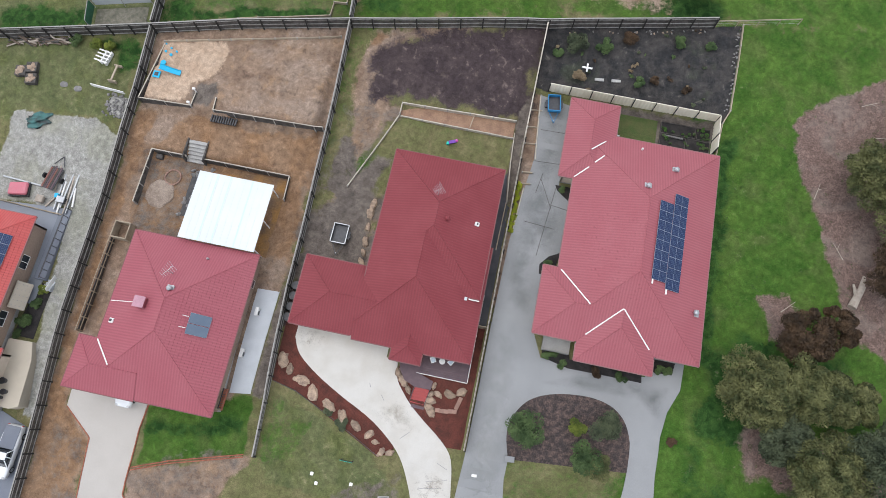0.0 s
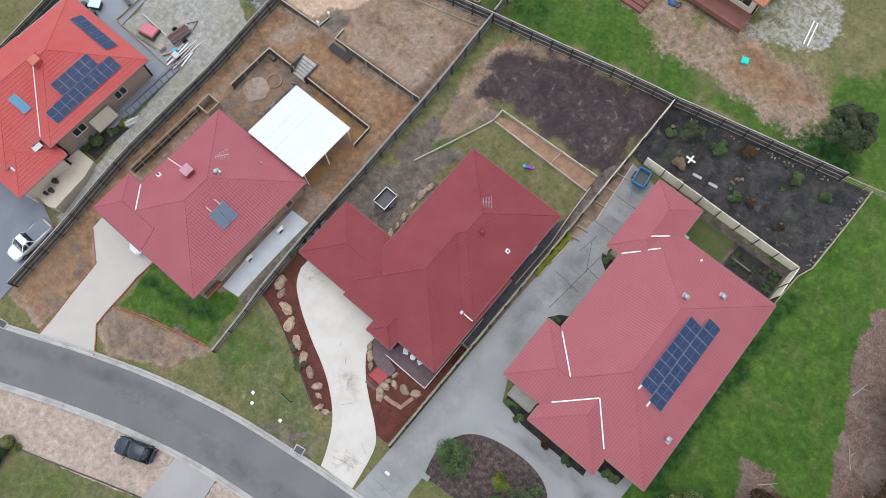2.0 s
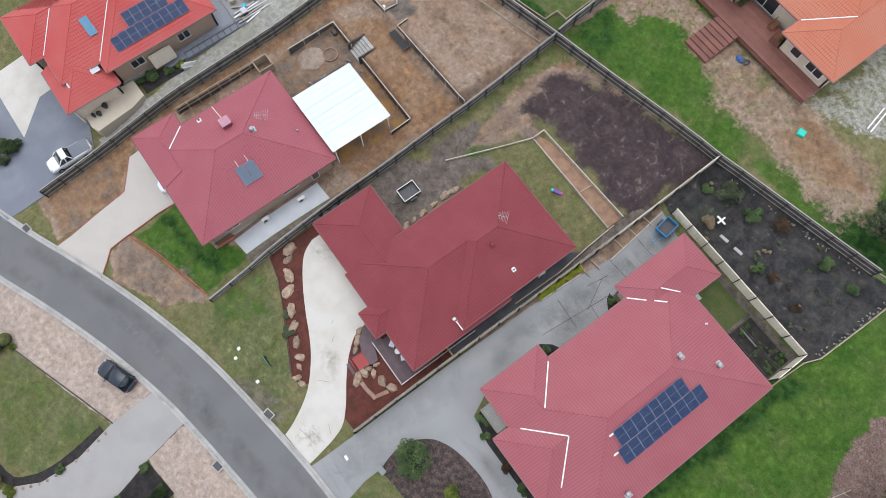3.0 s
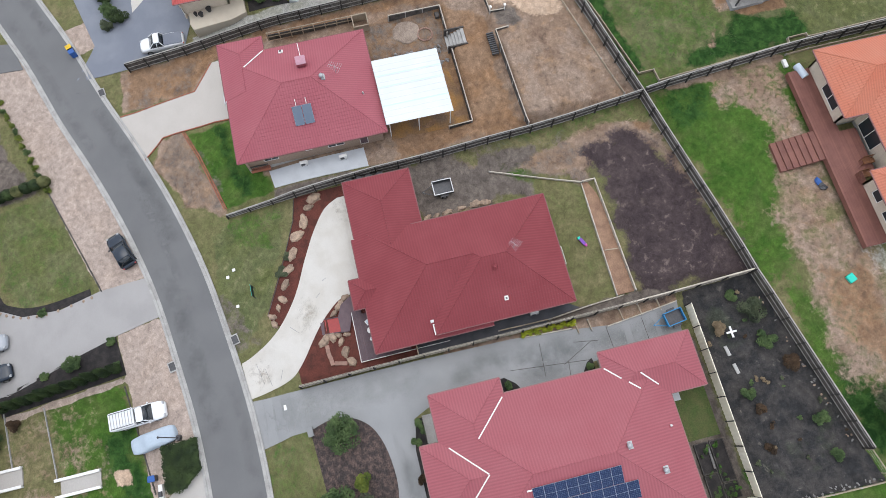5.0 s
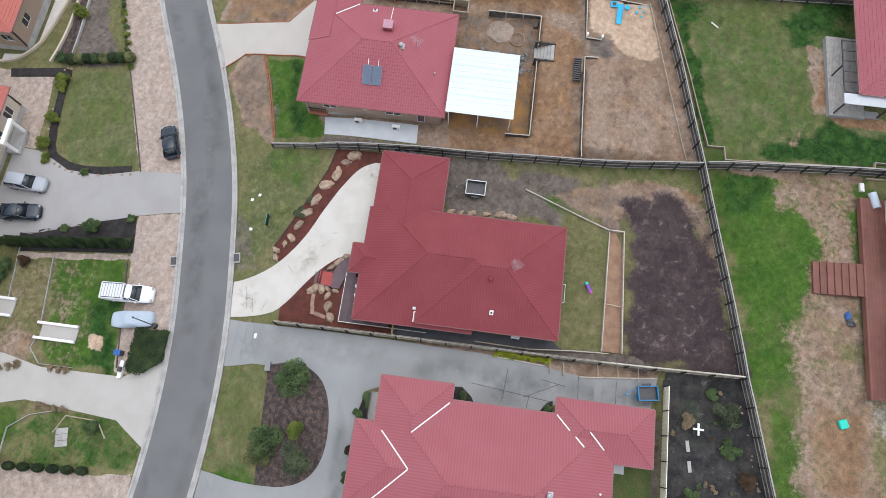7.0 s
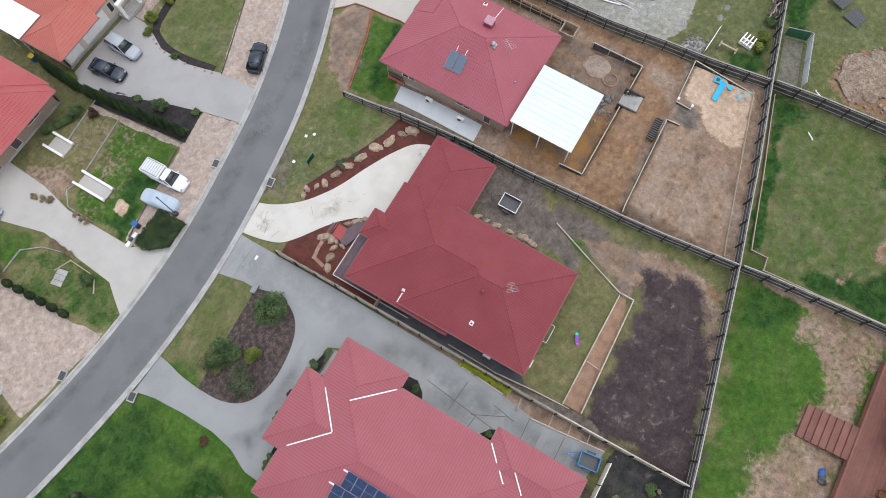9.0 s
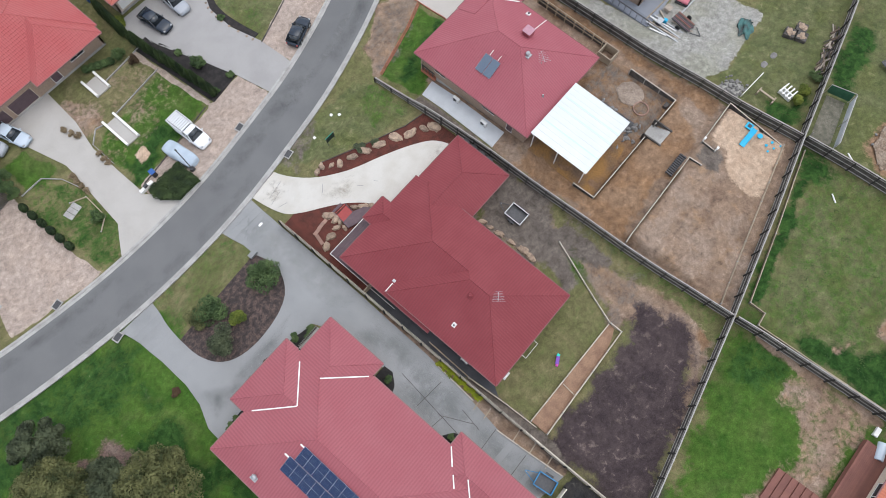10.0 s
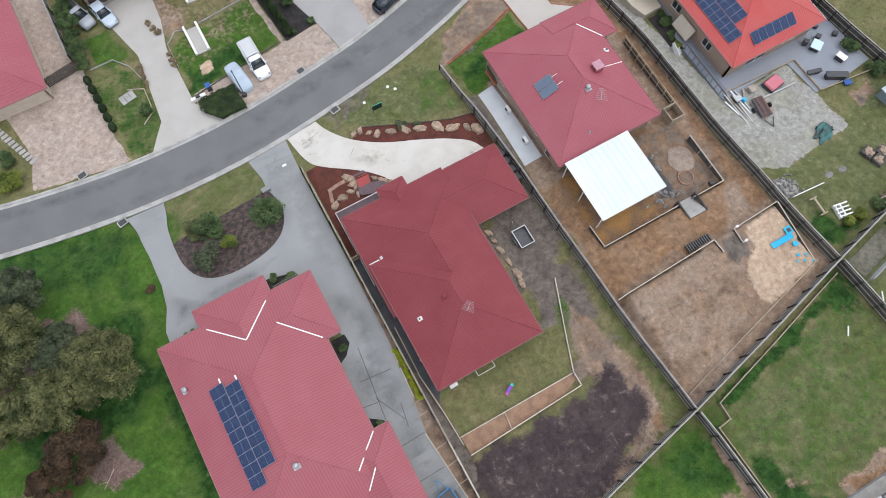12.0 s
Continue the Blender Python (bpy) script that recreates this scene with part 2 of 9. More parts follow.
leaf_dark = leaf_material("dark_conifer_leaf", (0.01, 0.022, 0.008), (0.045, 0.07, 0.02))
leaf_conifer = leaf_material("deep_conifer_leaf", (0.008, 0.018, 0.006), (0.03, 0.05, 0.014))
leaf_brown = leaf_material("bronze_leaf", (0.026, 0.017, 0.01), (0.1, 0.06, 0.032))
leaf_grey = leaf_material("grey_green_leaf", (0.024, 0.034, 0.018), (0.11, 0.13, 0.07))
leaf_dry = leaf_material("dry_grass_leaf", (0.14, 0.1, 0.06), (0.3, 0.23, 0.14))
grass_blade = leaf_material("grass_tuft_leaf", (0.03, 0.06, 0.015), (0.085, 0.12, 0.035))


# ---- helpers for things ----
def mesh_of(name, bm, mat, smooth=False):
    me = bpy.data.meshes.new(name)
    bm.to_mesh(me)
    bm.free()
    for m in mat if isinstance(mat, (list, tuple)) else [mat]:
        me.materials.append(m)
    if smooth:
        for p in me.polygons:
            p.use_smooth = True
    return me


def part(name, bm, mat, parent, label="", smooth=False):
    ob = new(name, mesh_of(name, bm, mat, smooth))
    ob.parent = parent
    return tagged(ob, label)


def thing(name, label, category, m=None, group="", kind=""):
    ob = new(name)
    ob.empty_display_size = 0.3
    if m is not None:
        ob.matrix_basis = m
    return tagged(ob, label, category, group, kind)


def solo(name, bm, mat, label, category, m=None, group="", kind="", smooth=False):
    ob = new(name, mesh_of(name, bm, mat, smooth))
    if m is not None:
        ob.matrix_basis = m
    return tagged(ob, label, category, group, kind)


def box(bm, x0, x1, y0, y1, z0, z1, bevel=0.0):
    r = bmesh.ops.create_cube(bm, size=1, matrix=Matrix.LocRotScale(((x0 + x1) / 2, (y0 + y1) / 2, (z0 + z1) / 2), None, (x1 - x0, y1 - y0, z1 - z0)))
    if bevel:
        es = {e for v in r["verts"] for e in v.link_edges}
        bmesh.ops.bevel(bm, geom=list(es), offset=bevel, segments=1, affect="EDGES")
    return bm


def new_box(x0, x1, y0, y1, z0, z1, bevel=0.0):
    return box(bmesh.new(), x0, x1, y0, y1, z0, z1, bevel)


def rod(bm, a, b, r, n=8, r2=None):
    a, b = Vector(a), Vector(b)
    d = b - a
    m = Matrix.Translation((a + b) / 2) @ d.to_track_quat("Z", "Y").to_matrix().to_4x4()
    bmesh.ops.create_cone(bm, cap_ends=True, segments=n, radius1=r, radius2=r if r2 is None else r2, depth=d.length, matrix=m)
    return bm


def bar(bm, a, b, w, h):
    """A square bar from a to b, w wide and h deep."""
    a, b = Vector(a), Vector(b)
    d = b - a
    m = Matrix.Translation((a + b) / 2) @ d.to_track_quat("Y", "Z").to_matrix().to_4x4() @ Matrix.Diagonal((w, d.length, h, 1))
    bmesh.ops.create_cube(bm, size=1, matrix=m)
    return bm


def ball(bm, c, r, sub=2, rough=0.0, seed=0):
    s = bmesh.ops.create_icosphere(bm, subdivisions=sub, radius=1)
    rr = Vector(r) if not isinstance(r, (int, float)) else Vector((r, r, r))
    for v in s["verts"]:
        k = 1 + rough * noise.noise(v.co * 1.7 + Vector((seed * 3.1, seed * 1.7, 0)))
        v.co = Vector((v.co.x * rr.x * k, v.co.y * rr.y * k, v.co.z * rr.z * k)) + Vector(c)
    return bm


# ---- the ground ----
PROFILES = (
    (-60, ((-45, -4.0), (-14, -2.6), (0, -0.9), (20, 1.4), (40, 4.0), (60, 5.5))),
    (-30, ((-45, -3.0), (-14, -1.5), (-6, -0.6), (0, 0.6), (4, 1.3), (18, 1.5), (22, 2.1), (24, 2.5), (30, 3.1), (36, 4.4), (42, 5.2), (60, 6.4))),
    (-7, ((-45, -2.0), (-14, -0.9), (-8, -0.7), (0, 0.6), (7, 1.3), (16, 1.5), (30, 1.85), (34, 2.3), (38, 3.4), (44, 5.1), (60, 6.2))),
    (2.2, ((-45, -2.0), (-14, -0.8), (-8, -0.55), (0, 0.7), (7, 1.3), (16, 1.5), (30, 1.95), (34, 2.4), (38, 3.3), (44, 5.0), (60, 6.1))),
    (2.6, ((-45, -2.0), (-14, -0.77), (-8, -0.53), (-2, 0.68), (4, 1.65), (7, 1.84), (16, 2.0), (33, 2.45), (36, 2.9), (46, 5.1), (60, 6.07))),
    (15, ((-45, -2.0), (-14, -0.6), (-8, -0.3), (-2, 1.2), (4, 2.5), (33, 2.8), (36, 3.0), (46, 4.9), (60, 5.9))),
    (45, ((-45, -1.0), (-14, 0.0), (0, 1.4), (20, 3.0), (40, 4.5), (60, 5.5))),
)
PIT = ((-36.7, 14.3), (-36.7, 23.6), (-21.4, 23.6), (-21.2, 14.3))
STAIR_CUT = ((-33.05, 23.4), (-30.9, 23.4), (-30.9, 25.7), (-33.05, 25.7))
BACK_GARDEN = ((8.2, 33), (22.2, 33), (22.2, 38.7), (7.2, 38.7), (7.2, 36))
PLATFORM = ((-39.2, 28.5), (-38.5, 35.7), (-19.5, 40.1), (-19.8, 29.1))
SOIL_EDGE = ((-15.1, 23.9), (-11.4, 33.1), (-11.4, 34.4), (1.3, 34.7))


def inside(poly, x, y):
    x, y = np.asarray(x, float), np.asarray(y, float)
    res = np.zeros(np.broadcast(x, y).shape, bool)
    for (ax, ay), (bx, by) in zip(poly, poly[1:] + poly[:1]):
        cross = (ay > y) != (by > y)
        with np.errstate(divide="ignore", invalid="ignore"):
            xi = (bx - ax) * (y - ay) / (by - ay + 1e-12) + ax
        res ^= cross & (x < xi)
    return res


def edge_distance(poly, x, y):
    """Metres to the outline of poly, positive inside."""
    best = np.full(np.shape(x), 1e9)
    for (ax, ay), (bx, by) in zip(poly, poly[1:] + poly[:1]):
        dx, dy = bx - ax, by - ay
        t = np.clip(((x - ax) * dx + (y - ay) * dy) / (dx * dx + dy * dy + 1e-9), 0, 1)
        best = np.minimum(best, np.hypot(x - ax - t * dx, y - ay - t * dy))
    return np.where(inside(poly, x, y), best, -best)


ROAD_LEVEL = []


def heights(x, y):
    x, y = np.asarray(x, float), np.asarray(y, float)
    us = [p[0] for p in PROFILES]
    zs = np.array([np.interp(y, *zip(*p[1])) for p in PROFILES])
    z = zs[0].copy()
    for i in range(len(us) - 1):
        k = np.clip((x - us[i]) / (us[i + 1] - us[i]), 0, 1)
        z = np.where(x >= us[i], zs[i] * (1 - k) + zs[i + 1] * k, z)
    z = np.where(inside(PIT, x, y), 1.5, z)
    z = np.where(inside(STAIR_CUT, x, y), 1.35 + (y - 23.4) * 0.5, z)
    z = np.where(inside(BACK_GARDEN, x, y), np.minimum(z, 2.6), z)
    if len(ROAD_LEVEL):
        shape, fx, fy, fz = z.shape, x.ravel(), y.ravel(), z.ravel().copy()
        for i in range(0, len(fx), 8000):
            px, py = fx[i:i + 8000, None], fy[i:i + 8000, None]
            d = (px - ROAD_LEVEL[:, 0]) ** 2 + (py - ROAD_LEVEL[:, 1]) ** 2
            j = d.argmin(1)
            dist, level = np.sqrt(d[np.arange(len(j)), j]), ROAD_LEVEL[j, 2]
            k = np.clip((dist - 3.7) / 4.0, 0, 1)
            k = k * k * (3 - 2 * k)
            fz[i:i + 8000] = level * (1 - k) + fz[i:i + 8000] * k
        z = fz.reshape(shape)
    z = np.where(inside(PLATFORM, x, y), 4.05 + (y - 34) * 0.05, z)
    return z


def H(x, y):
    return float(heights(np.array([float(x)]), np.array([float(y)]))[0])


def wobble(x, y, s, seed):
    """A cheap smooth field between about -1 and 1."""
    r = np.zeros(np.shape(x))
    rs = np.random.RandomState(seed)
    for k in range(7):
        a, f, ph = rs.uniform(0, 6.28), s * rs.uniform(0.6, 1.9), rs.uniform(0, 6.28)
        r = r + np.sin((x * math.cos(a) + y * math.sin(a)) * f + ph + 0.8 * np.sin((y * math.cos(a) - x * math.sin(a)) * f * 0.7 + ph * 2))
    return r / 4.0


def along(pts, step):
    """Points every step metres along a plan line, with the ends."""
    out = []
    for a, b in zip(pts, pts[1:]):
        n = max(1, round(math.hypot(b[0] - a[0], b[1] - a[1]) / step))
        out += [(a[0] + (b[0] - a[0]) * i / n, a[1] + (b[1] - a[1]) * i / n) for i in range(n)]
    return out + [pts[-1]]


def smooth_line(pts, per=6, closed=False):
    """A rounded line through the points."""
    P = [Vector((p[0], p[1], 0)) for p in pts]
    n, out = len(P), []
    for i in range(n if closed else n - 1):
        p0, p1, p2, p3 = (P[(i - 1) % n], P[i], P[(i + 1) % n], P[(i + 2) % n]) if closed else (P[max(i - 1, 0)], P[i], P[i + 1], P[min(i + 2, n - 1)])
        for k in range(per):
            t = k / per
            q = 0.5 * ((2 * p1) + (p2 - p0) * t + (2 * p0 - 5 * p1 + 4 * p2 - p3) * t * t + (3 * p1 - p0 - 3 * p2 + p3) * t ** 3)
            out.append((q.x, q.y))
    if not closed:
        out.append((P[-1].x, P[-1].y))
    return out


CENTRE = smooth_line([(-75, -34), (-58, -29.5), (-45, -23.8), (-36, -20.2), (-28, -16.65), (-20, -13.55), (-12, -11.15), (-4, -9.6), (4, -8.4), (12, -7.9), (20, -8.1), (28, -9.0), (36, -10.4), (48, -13.2), (62, -17.5)], 5)
DENSE = along(CENTRE, 0.8)
ROAD_LEVEL = np.array([(x, y, H(x, y)) for x, y in DENSE])

xs = np.concatenate([[-1800, -700, -300, -160, -110, -88], np.arange(-76, 62.01, 0.4), [70, 88, 120, 200, 500, 1800]])
ys = np.concatenate([[-1800, -600, -250, -130, -85, -66], np.arange(-54, 76.01, 0.4), [84, 100, 140, 240, 600, 1800]])
GX, GY = np.meshgrid(xs, ys)
GX, GY = GX.ravel(), GY.ravel()
GZ = heights(GX, GY) + 0.02 * wobble(GX, GY, 1.9, 3)

# plan of the different ground covers: name of the layer, outline, softness of its edge in metres
COVER = {
    "earth": [(((-40, 3), (-36, -3), (-21, 0), (-19.2, 12), (-18.6, 41.5), (-39.6, 36.6)), 0.4),
              (((-39.7, -15), (-34.3, -15.5), (-34.3, -6.5), (-37.6, -4), (-37.6, 3), (-39.8, 4)), 0.5),
              (((-29.4, -11.5), (-29.2, -8.4), (-19, -5.2), (-17.9, -4.5), (-20, -9), (-26, -12.6)), 0.5),
              (((-18.2, 14), (-10.3, 15), (-11, 22), (-14, 25), (-18, 23)), 1.6),
              (((-14.8, 26.4), (-16.8, 30.9), (-17.0, 35), (-16.8, 39.4), (-15.6, 41.6), (-9, 43.2), (-3, 45), (-3.2, 44), (-12, 41), (-14, 39), (-14.4, 35.5), (-11.8, 33.4), (-12.6, 31.8)), 0.9),
              (((-0.5, 51.2), (8.5, 50.2), (15, 50.9), (16, 54.2), (13, 58), (4, 58), (-1, 56.4)), 2.2, 0.62),
              (((-18.6, 50), (-15.5, 49.4), (-12, 53.4), (-8.5, 52.4), (-1.5, 50.2), (1, 51), (-1, 56.4), (-18.8, 56.4)), 1.8, 0.62),
              (((-19.2, 44), (-18.2, 44.2), (-18.4, 57), (-19.2, 57)), 0.4, 0.8),
              (((5.2, -28), (8, -31), (9, -29.6), (9.8, -26), (6.6, -25.6)), 1.0, 0.6),
              (((2.2, -25.8), (4.6, -24.6), (4.2, -22.2), (2.2, -23.4)), 0.9, 0.42),
              (((-59.4, 21.2), (-58.8, 23.3), (-56.3, 23.4), (-56.2, 21.6)), 0.8),
              (((-34, 52.5), (-26, 52.6), (-25, 58.6), (-26, 58.8), (-27, 54), (-34, 54)), 0.5),
              (((-22.4, 50.1), (-25.0, 52.1), (-23.6, 51.6), (-21.7, 50.7)), 0.5),
              (((-2, -26), (9.0, -24), (9.0, -20), (-2.4, -22)), 1.5, 0.36),
              (((3.4, -30.4), (5.2, -25.4), (-1.8, -26.4), (-2, -30)), 0.8, 0.4),
              (((23, -5), (45, -5), (45, 30), (24, 45)), 2.0, 0.2),
              (((2.4, 14), (2.75, 14), (3.3, 21), (3.6, 27.2), (4.2, 31), (3.3, 38.3), (2.4, 38.3)), 0.15)],
    "soil": [(((-14.3, 34.2), (-15.3, 36.7), (-15.6, 38.6), (-14.2, 40.8), (-12.2, 41.9), (-8.2, 42.9), (-2.7, 44.9), (2.4, 45.8), (2.3, 35.2), (-0.3, 34.9), (-10.4, 35.0), (-11.2, 36.0), (-12.5, 34.7)), 1.1),
             (((-18.2, 12), (-16.9, 15.4), (-16.9, 8.3), (-18, 8)), 0.2)],
    "black": [(((2.5, 38.8), (22.9, 38.9), (23.5, 40), (23.6, 50.2), (20.4, 49.5), (2.6, 45.6)), 0.15)],
    "mud": [(((1.25, 25.4), (2.5, 25.4), (2.5, 38), (1.4, 36)), 0.3),
            (((-18.3, 13.2), (-10.6, 15.2), (-11.3, 21), (-12.6, 25.5), (-14.5, 24.6), (-18.2, 22.5)), 1.5),
            (((-36.6, 15), (-36.6, 23.4), (-30, 23.4), (-30, 15)), 1.2, 0.52),
            (((-33.6, 29.2), (-31.4, 29.2), (-31.2, 32.6), (-33.8, 31.4)), 0.7),
            (((-45, -33), (-31.5, -29), (-26.2, -25.5), (-25.8, -31), (-45, -40)), 0.5, 0.8),
            (((6.9, 37.0), (11.6, 37.0), (11.6, 33.9), (22.2, 33.9), (22.2, 38.7), (6.9, 38.7)), 0.2),
            (((-18.2, 21), (-14.5, 24.5), (-12.2, 33), (-17.3, 33)), 1.2, 0.42),
            (((-17.4, 22.7), (-17.2, 27.9), (-16.9, 30.9), (-15.4, 28), (-14.2, 25.4), (-12.8, 27.8), (-11.2, 28), (-12.4, 23.4), (-16, 22.4)), 0.6, 0.8),
            (((-9, -7.3), (-3, -6), (-3.4, -4), (-8, -5.8)), 0.8, 0.5),
            (((-57.6, 22.4), (-57, 23.5), (-56.5, 23.3), (-56.6, 22.2)), 0.4),
            (((-19.3, 0.6), (-18, 0.6), (-18, 12), (-19.1, 12)), 0.4),
            (((-34.5, -13), (-38.5, -11), (-38, -6.5), (-35.2, -7.5)), 1.6, 0.45),
            (((-28.6, -10.6), (-27.6, -7.6), (-22, -5.8), (-19.6, -6.2), (-21.5, -9.6), (-26, -11.6)), 1.2, 0.45)],
    "sand": [(((-39.2, 28.6), (-38.5, 35.7), (-31.8, 37.2), (-31.2, 34.6), (-31.8, 32.6), (-34.4, 31.2), (-34.2, 29.2)), 0.5),
             (((5.9, -19.9), (7.4, -19.6), (7.3, -18.2), (6.0, -18.3)), 0.2)],
    "gravel": [(((3.8, 57.2), (9.5, 58.6), (11, 64), (9, 70), (3.6, 70)), 1.5, 0.56),
               (((-44.2, 15.6), (-53.2, 14.9), (-53.1, 25), (-44, 26), (-40.2, 24), (-40, -6), (-42, -6), (-43, 8)), 0.4),
               (((-42.4, 26.6), (-40.2, 26.2), (-40.4, 28.7), (-43.2, 28.6)), 0.2),
               ],
    "stone": [(((-46, -32.5), (-36.5, -28.9), (-27.2, -25), (-21.5, -23), (-13, -19.7), (-13.2, -14.3), (-19.6, -16), (-32, -21), (-45, -26)), 0.15),
              (((-2.0, -30.4), (-3.2, -18.0), (-2.6, -17.9), (-1.4, -30.4)), 0.2),
              (((-8.6, -13.6), (-7.7, -18.2), (-2.7, -17.7), (9.4, -16.2), (9.5, -14.8), (4.9, -11.4), (-3, -12.4)), 0.15),
              (((19.7, -26), (25.4, -27), (29.8, -24.6), (28.4, -17.5), (29.6, -12.9), (18.7, -11.2), (19.4, -16)), 0.2),
              (((-24.4, -41), (-24.2, -33.6), (-18.8, -32.9), (-14.6, -32.6), (-14.2, -41)), 0.3),
              (((-47.8, -21.6), (-43.6, -20), (-44.6, -17.4), (-48.4, -19)), 0.2),
              (((20.3, -26.6), (24.6, -26.9), (24.6, -42), (20.3, -42)), 0.3)],
    "bark": [(((31, 37), (30.3, 40), (32.7, 42.4), (39.4, 47.1), (60, 50), (60, 8), (41.4, 16.2), (37.6, 18.3), (34.7, 27.1)), 0.7),
             (((28.5, 20.5), (31.5, 21.3), (34, 17), (30, 16.8)), 0.7),
             (((28, 4), (29, 9.5), (36, 8), (45, 10), (45, 0)), 1.2)],
    "clay": [(((-42.6, 42.4), (-45.3, 41.6), (-47.8, 43), (-50, 46), (-49.4, 50), (-44.5, 50.6), (-42, 48), (-41.6, 44.6)), 0.8, 0.9),
             (((-37, 14), (-36.9, 24.2), (-33.3, 28.2), (-19.6, 28.8), (-18.9, 14.5)), 1.2, 0.85),
             (((-38.6, 14.5), (-37.6, 27.8), (-39.6, 28), (-39.7, 4), (-37.8, 3.4)), 0.8, 0.8),
             (((-39.5, -14), (-34.5, -14.6), (-34.4, -7), (-37.7, -4.3), (-38, 3), (-39.6, 3)), 0.8, 0.75),
             (((-16.4, 39.6), (-15.8, 41.4), (-13.5, 41.6), (-15.2, 40.2)), 0.5, 0.85),
             (((-25.5, 54.3), (-24.7, 56.0), (-24.6, 59.8), (-25.9, 59.8), (-26.1, 55.4)), 0.4),
             (((-26.7, 52.7), (-33.1, 54.1), (-26.9, 54.1)), 0.4),
             (((4.5, 52.4), (9.5, 51.8), (14, 55), (8, 56.5), (4.6, 55.5)), 1.5, 0.6)],
    "olive": [(((-39.4, 38.6), (-19.6, 42.6), (-19.6, 74), (-40, 74)), 1.6),
              (((-61.5, 20.5), (-53, 25), (-41.2, 25.5), (-41, 35.8), (-61, 31.8)), 1.2),
              (((-72, 30.4), (-40.2, 37), (-40.2, 74), (-72, 74)), 1.2),
              (((-16.2, -6.9), (-17, -4), (-16.9, 1.6), (-10.5, -0.3), (-5.7, -2.6), (-2.6, -5.8), (-4, -7.2)), 0.6, 0.9),
              (((-25.5, -24.5), (-24.8, -30.6), (-16, -30), (-13, -27.5), (-12.9, -20), (-17, -21.2)), 0.6, 0.9),
              (((24, 36), (31, 52), (62, 60), (62, 50), (34, 45), (29, 38)), 2.5, 0.75),
              (((24.5, 20), (29.5, 24), (29.5, 36), (26, 44), (24.6, 38)), 2.0, 0.5),
              (((7.4, -5), (17.4, -4.6), (17.8, 0), (6.9, -0.2)), 0.3, 0.5)],
    # darkest green tone, mostly along fences and below the east trees
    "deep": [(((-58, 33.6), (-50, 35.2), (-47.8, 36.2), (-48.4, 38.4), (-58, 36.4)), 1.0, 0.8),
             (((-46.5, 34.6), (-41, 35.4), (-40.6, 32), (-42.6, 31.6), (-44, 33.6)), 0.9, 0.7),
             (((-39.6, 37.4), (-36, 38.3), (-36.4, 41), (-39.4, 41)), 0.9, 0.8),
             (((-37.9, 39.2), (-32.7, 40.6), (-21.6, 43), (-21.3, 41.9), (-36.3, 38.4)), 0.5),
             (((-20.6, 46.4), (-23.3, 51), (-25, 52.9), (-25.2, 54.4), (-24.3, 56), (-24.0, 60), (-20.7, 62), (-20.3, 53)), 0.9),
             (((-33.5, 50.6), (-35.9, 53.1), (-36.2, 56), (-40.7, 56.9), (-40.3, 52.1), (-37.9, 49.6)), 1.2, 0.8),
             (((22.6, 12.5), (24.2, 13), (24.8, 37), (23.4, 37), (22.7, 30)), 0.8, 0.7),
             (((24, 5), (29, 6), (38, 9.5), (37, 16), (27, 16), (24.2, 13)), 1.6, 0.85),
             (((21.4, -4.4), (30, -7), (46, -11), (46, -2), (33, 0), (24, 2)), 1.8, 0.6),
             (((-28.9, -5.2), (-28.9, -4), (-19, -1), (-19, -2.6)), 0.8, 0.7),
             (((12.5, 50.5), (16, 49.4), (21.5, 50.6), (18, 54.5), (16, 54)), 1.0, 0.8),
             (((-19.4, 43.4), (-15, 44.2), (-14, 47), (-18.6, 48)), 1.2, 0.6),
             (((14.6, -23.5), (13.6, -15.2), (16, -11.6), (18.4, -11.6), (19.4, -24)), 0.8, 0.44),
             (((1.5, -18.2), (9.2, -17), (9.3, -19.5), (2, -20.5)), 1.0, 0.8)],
    "lush": [(((17.0, -5), (17.4, 11), (20, 50), (30, 52), (75, 60), (75, -60), (30, -10)), 2.0),
             (((-29, -5.2), (-29.2, -2.3), (-19, 1), (-18.6, -5), (-29, -8)), 0.3),
             (((-17.2, -4.8), (-14.2, -4.2), (-13.6, -1.5), (-16.6, 1)), 1.2, 0.52),
             (((-16, 24), (-13.2, 25.4), (-13.2, 28.8), (-15.4, 28)), 1.2),
             (((-18.3, 26), (-17.3, 26), (-17.0, 40.2), (-18.5, 41)), 0.9, 0.42),
             (((4, 47), (22, 50.6), (30, 51), (75, 58), (75, 75), (26, 75), (14, 58), (16, 54), (9, 52.5), (5, 49.5)), 1.2),
             (((-19, 42), (3, 46.3), (6, 50), (-3, 50.5), (-7, 55.5), (-15, 60), (-19, 57)), 2.2),
             (((-2, -26), (9.5, -24), (9.3, -16.4), (-2.6, -18)), 1.0, 0.9),
             (((19.4, -24.5), (18.6, -25.7), (15.8, -25.5), (14.4, -24.0), (13.9, -19.6), (13.4, -15.0), (15.5, -11.9), (18.6, -11.6)), 0.4, 0.5),
             (((-39.4, 38.6), (-19.6, 42.6), (-20.5, 56), (-38, 58)), 1.6, 0.42),
             (((7.2, -5), (17.4, -4.8), (17.8, 0), (6.9, -0.2)), 0.6, 0.34),
             (((18.2, -30.0), (15.4, -29.7), (14.0, -24.5), (18.0, -25.7)), 0.5),
             (((-24.5, -31), (-14, -30.5), (-13, -21), (-25, -25.5)), 1.0, 0.35)],
}
rng = np.random.RandomState(5)
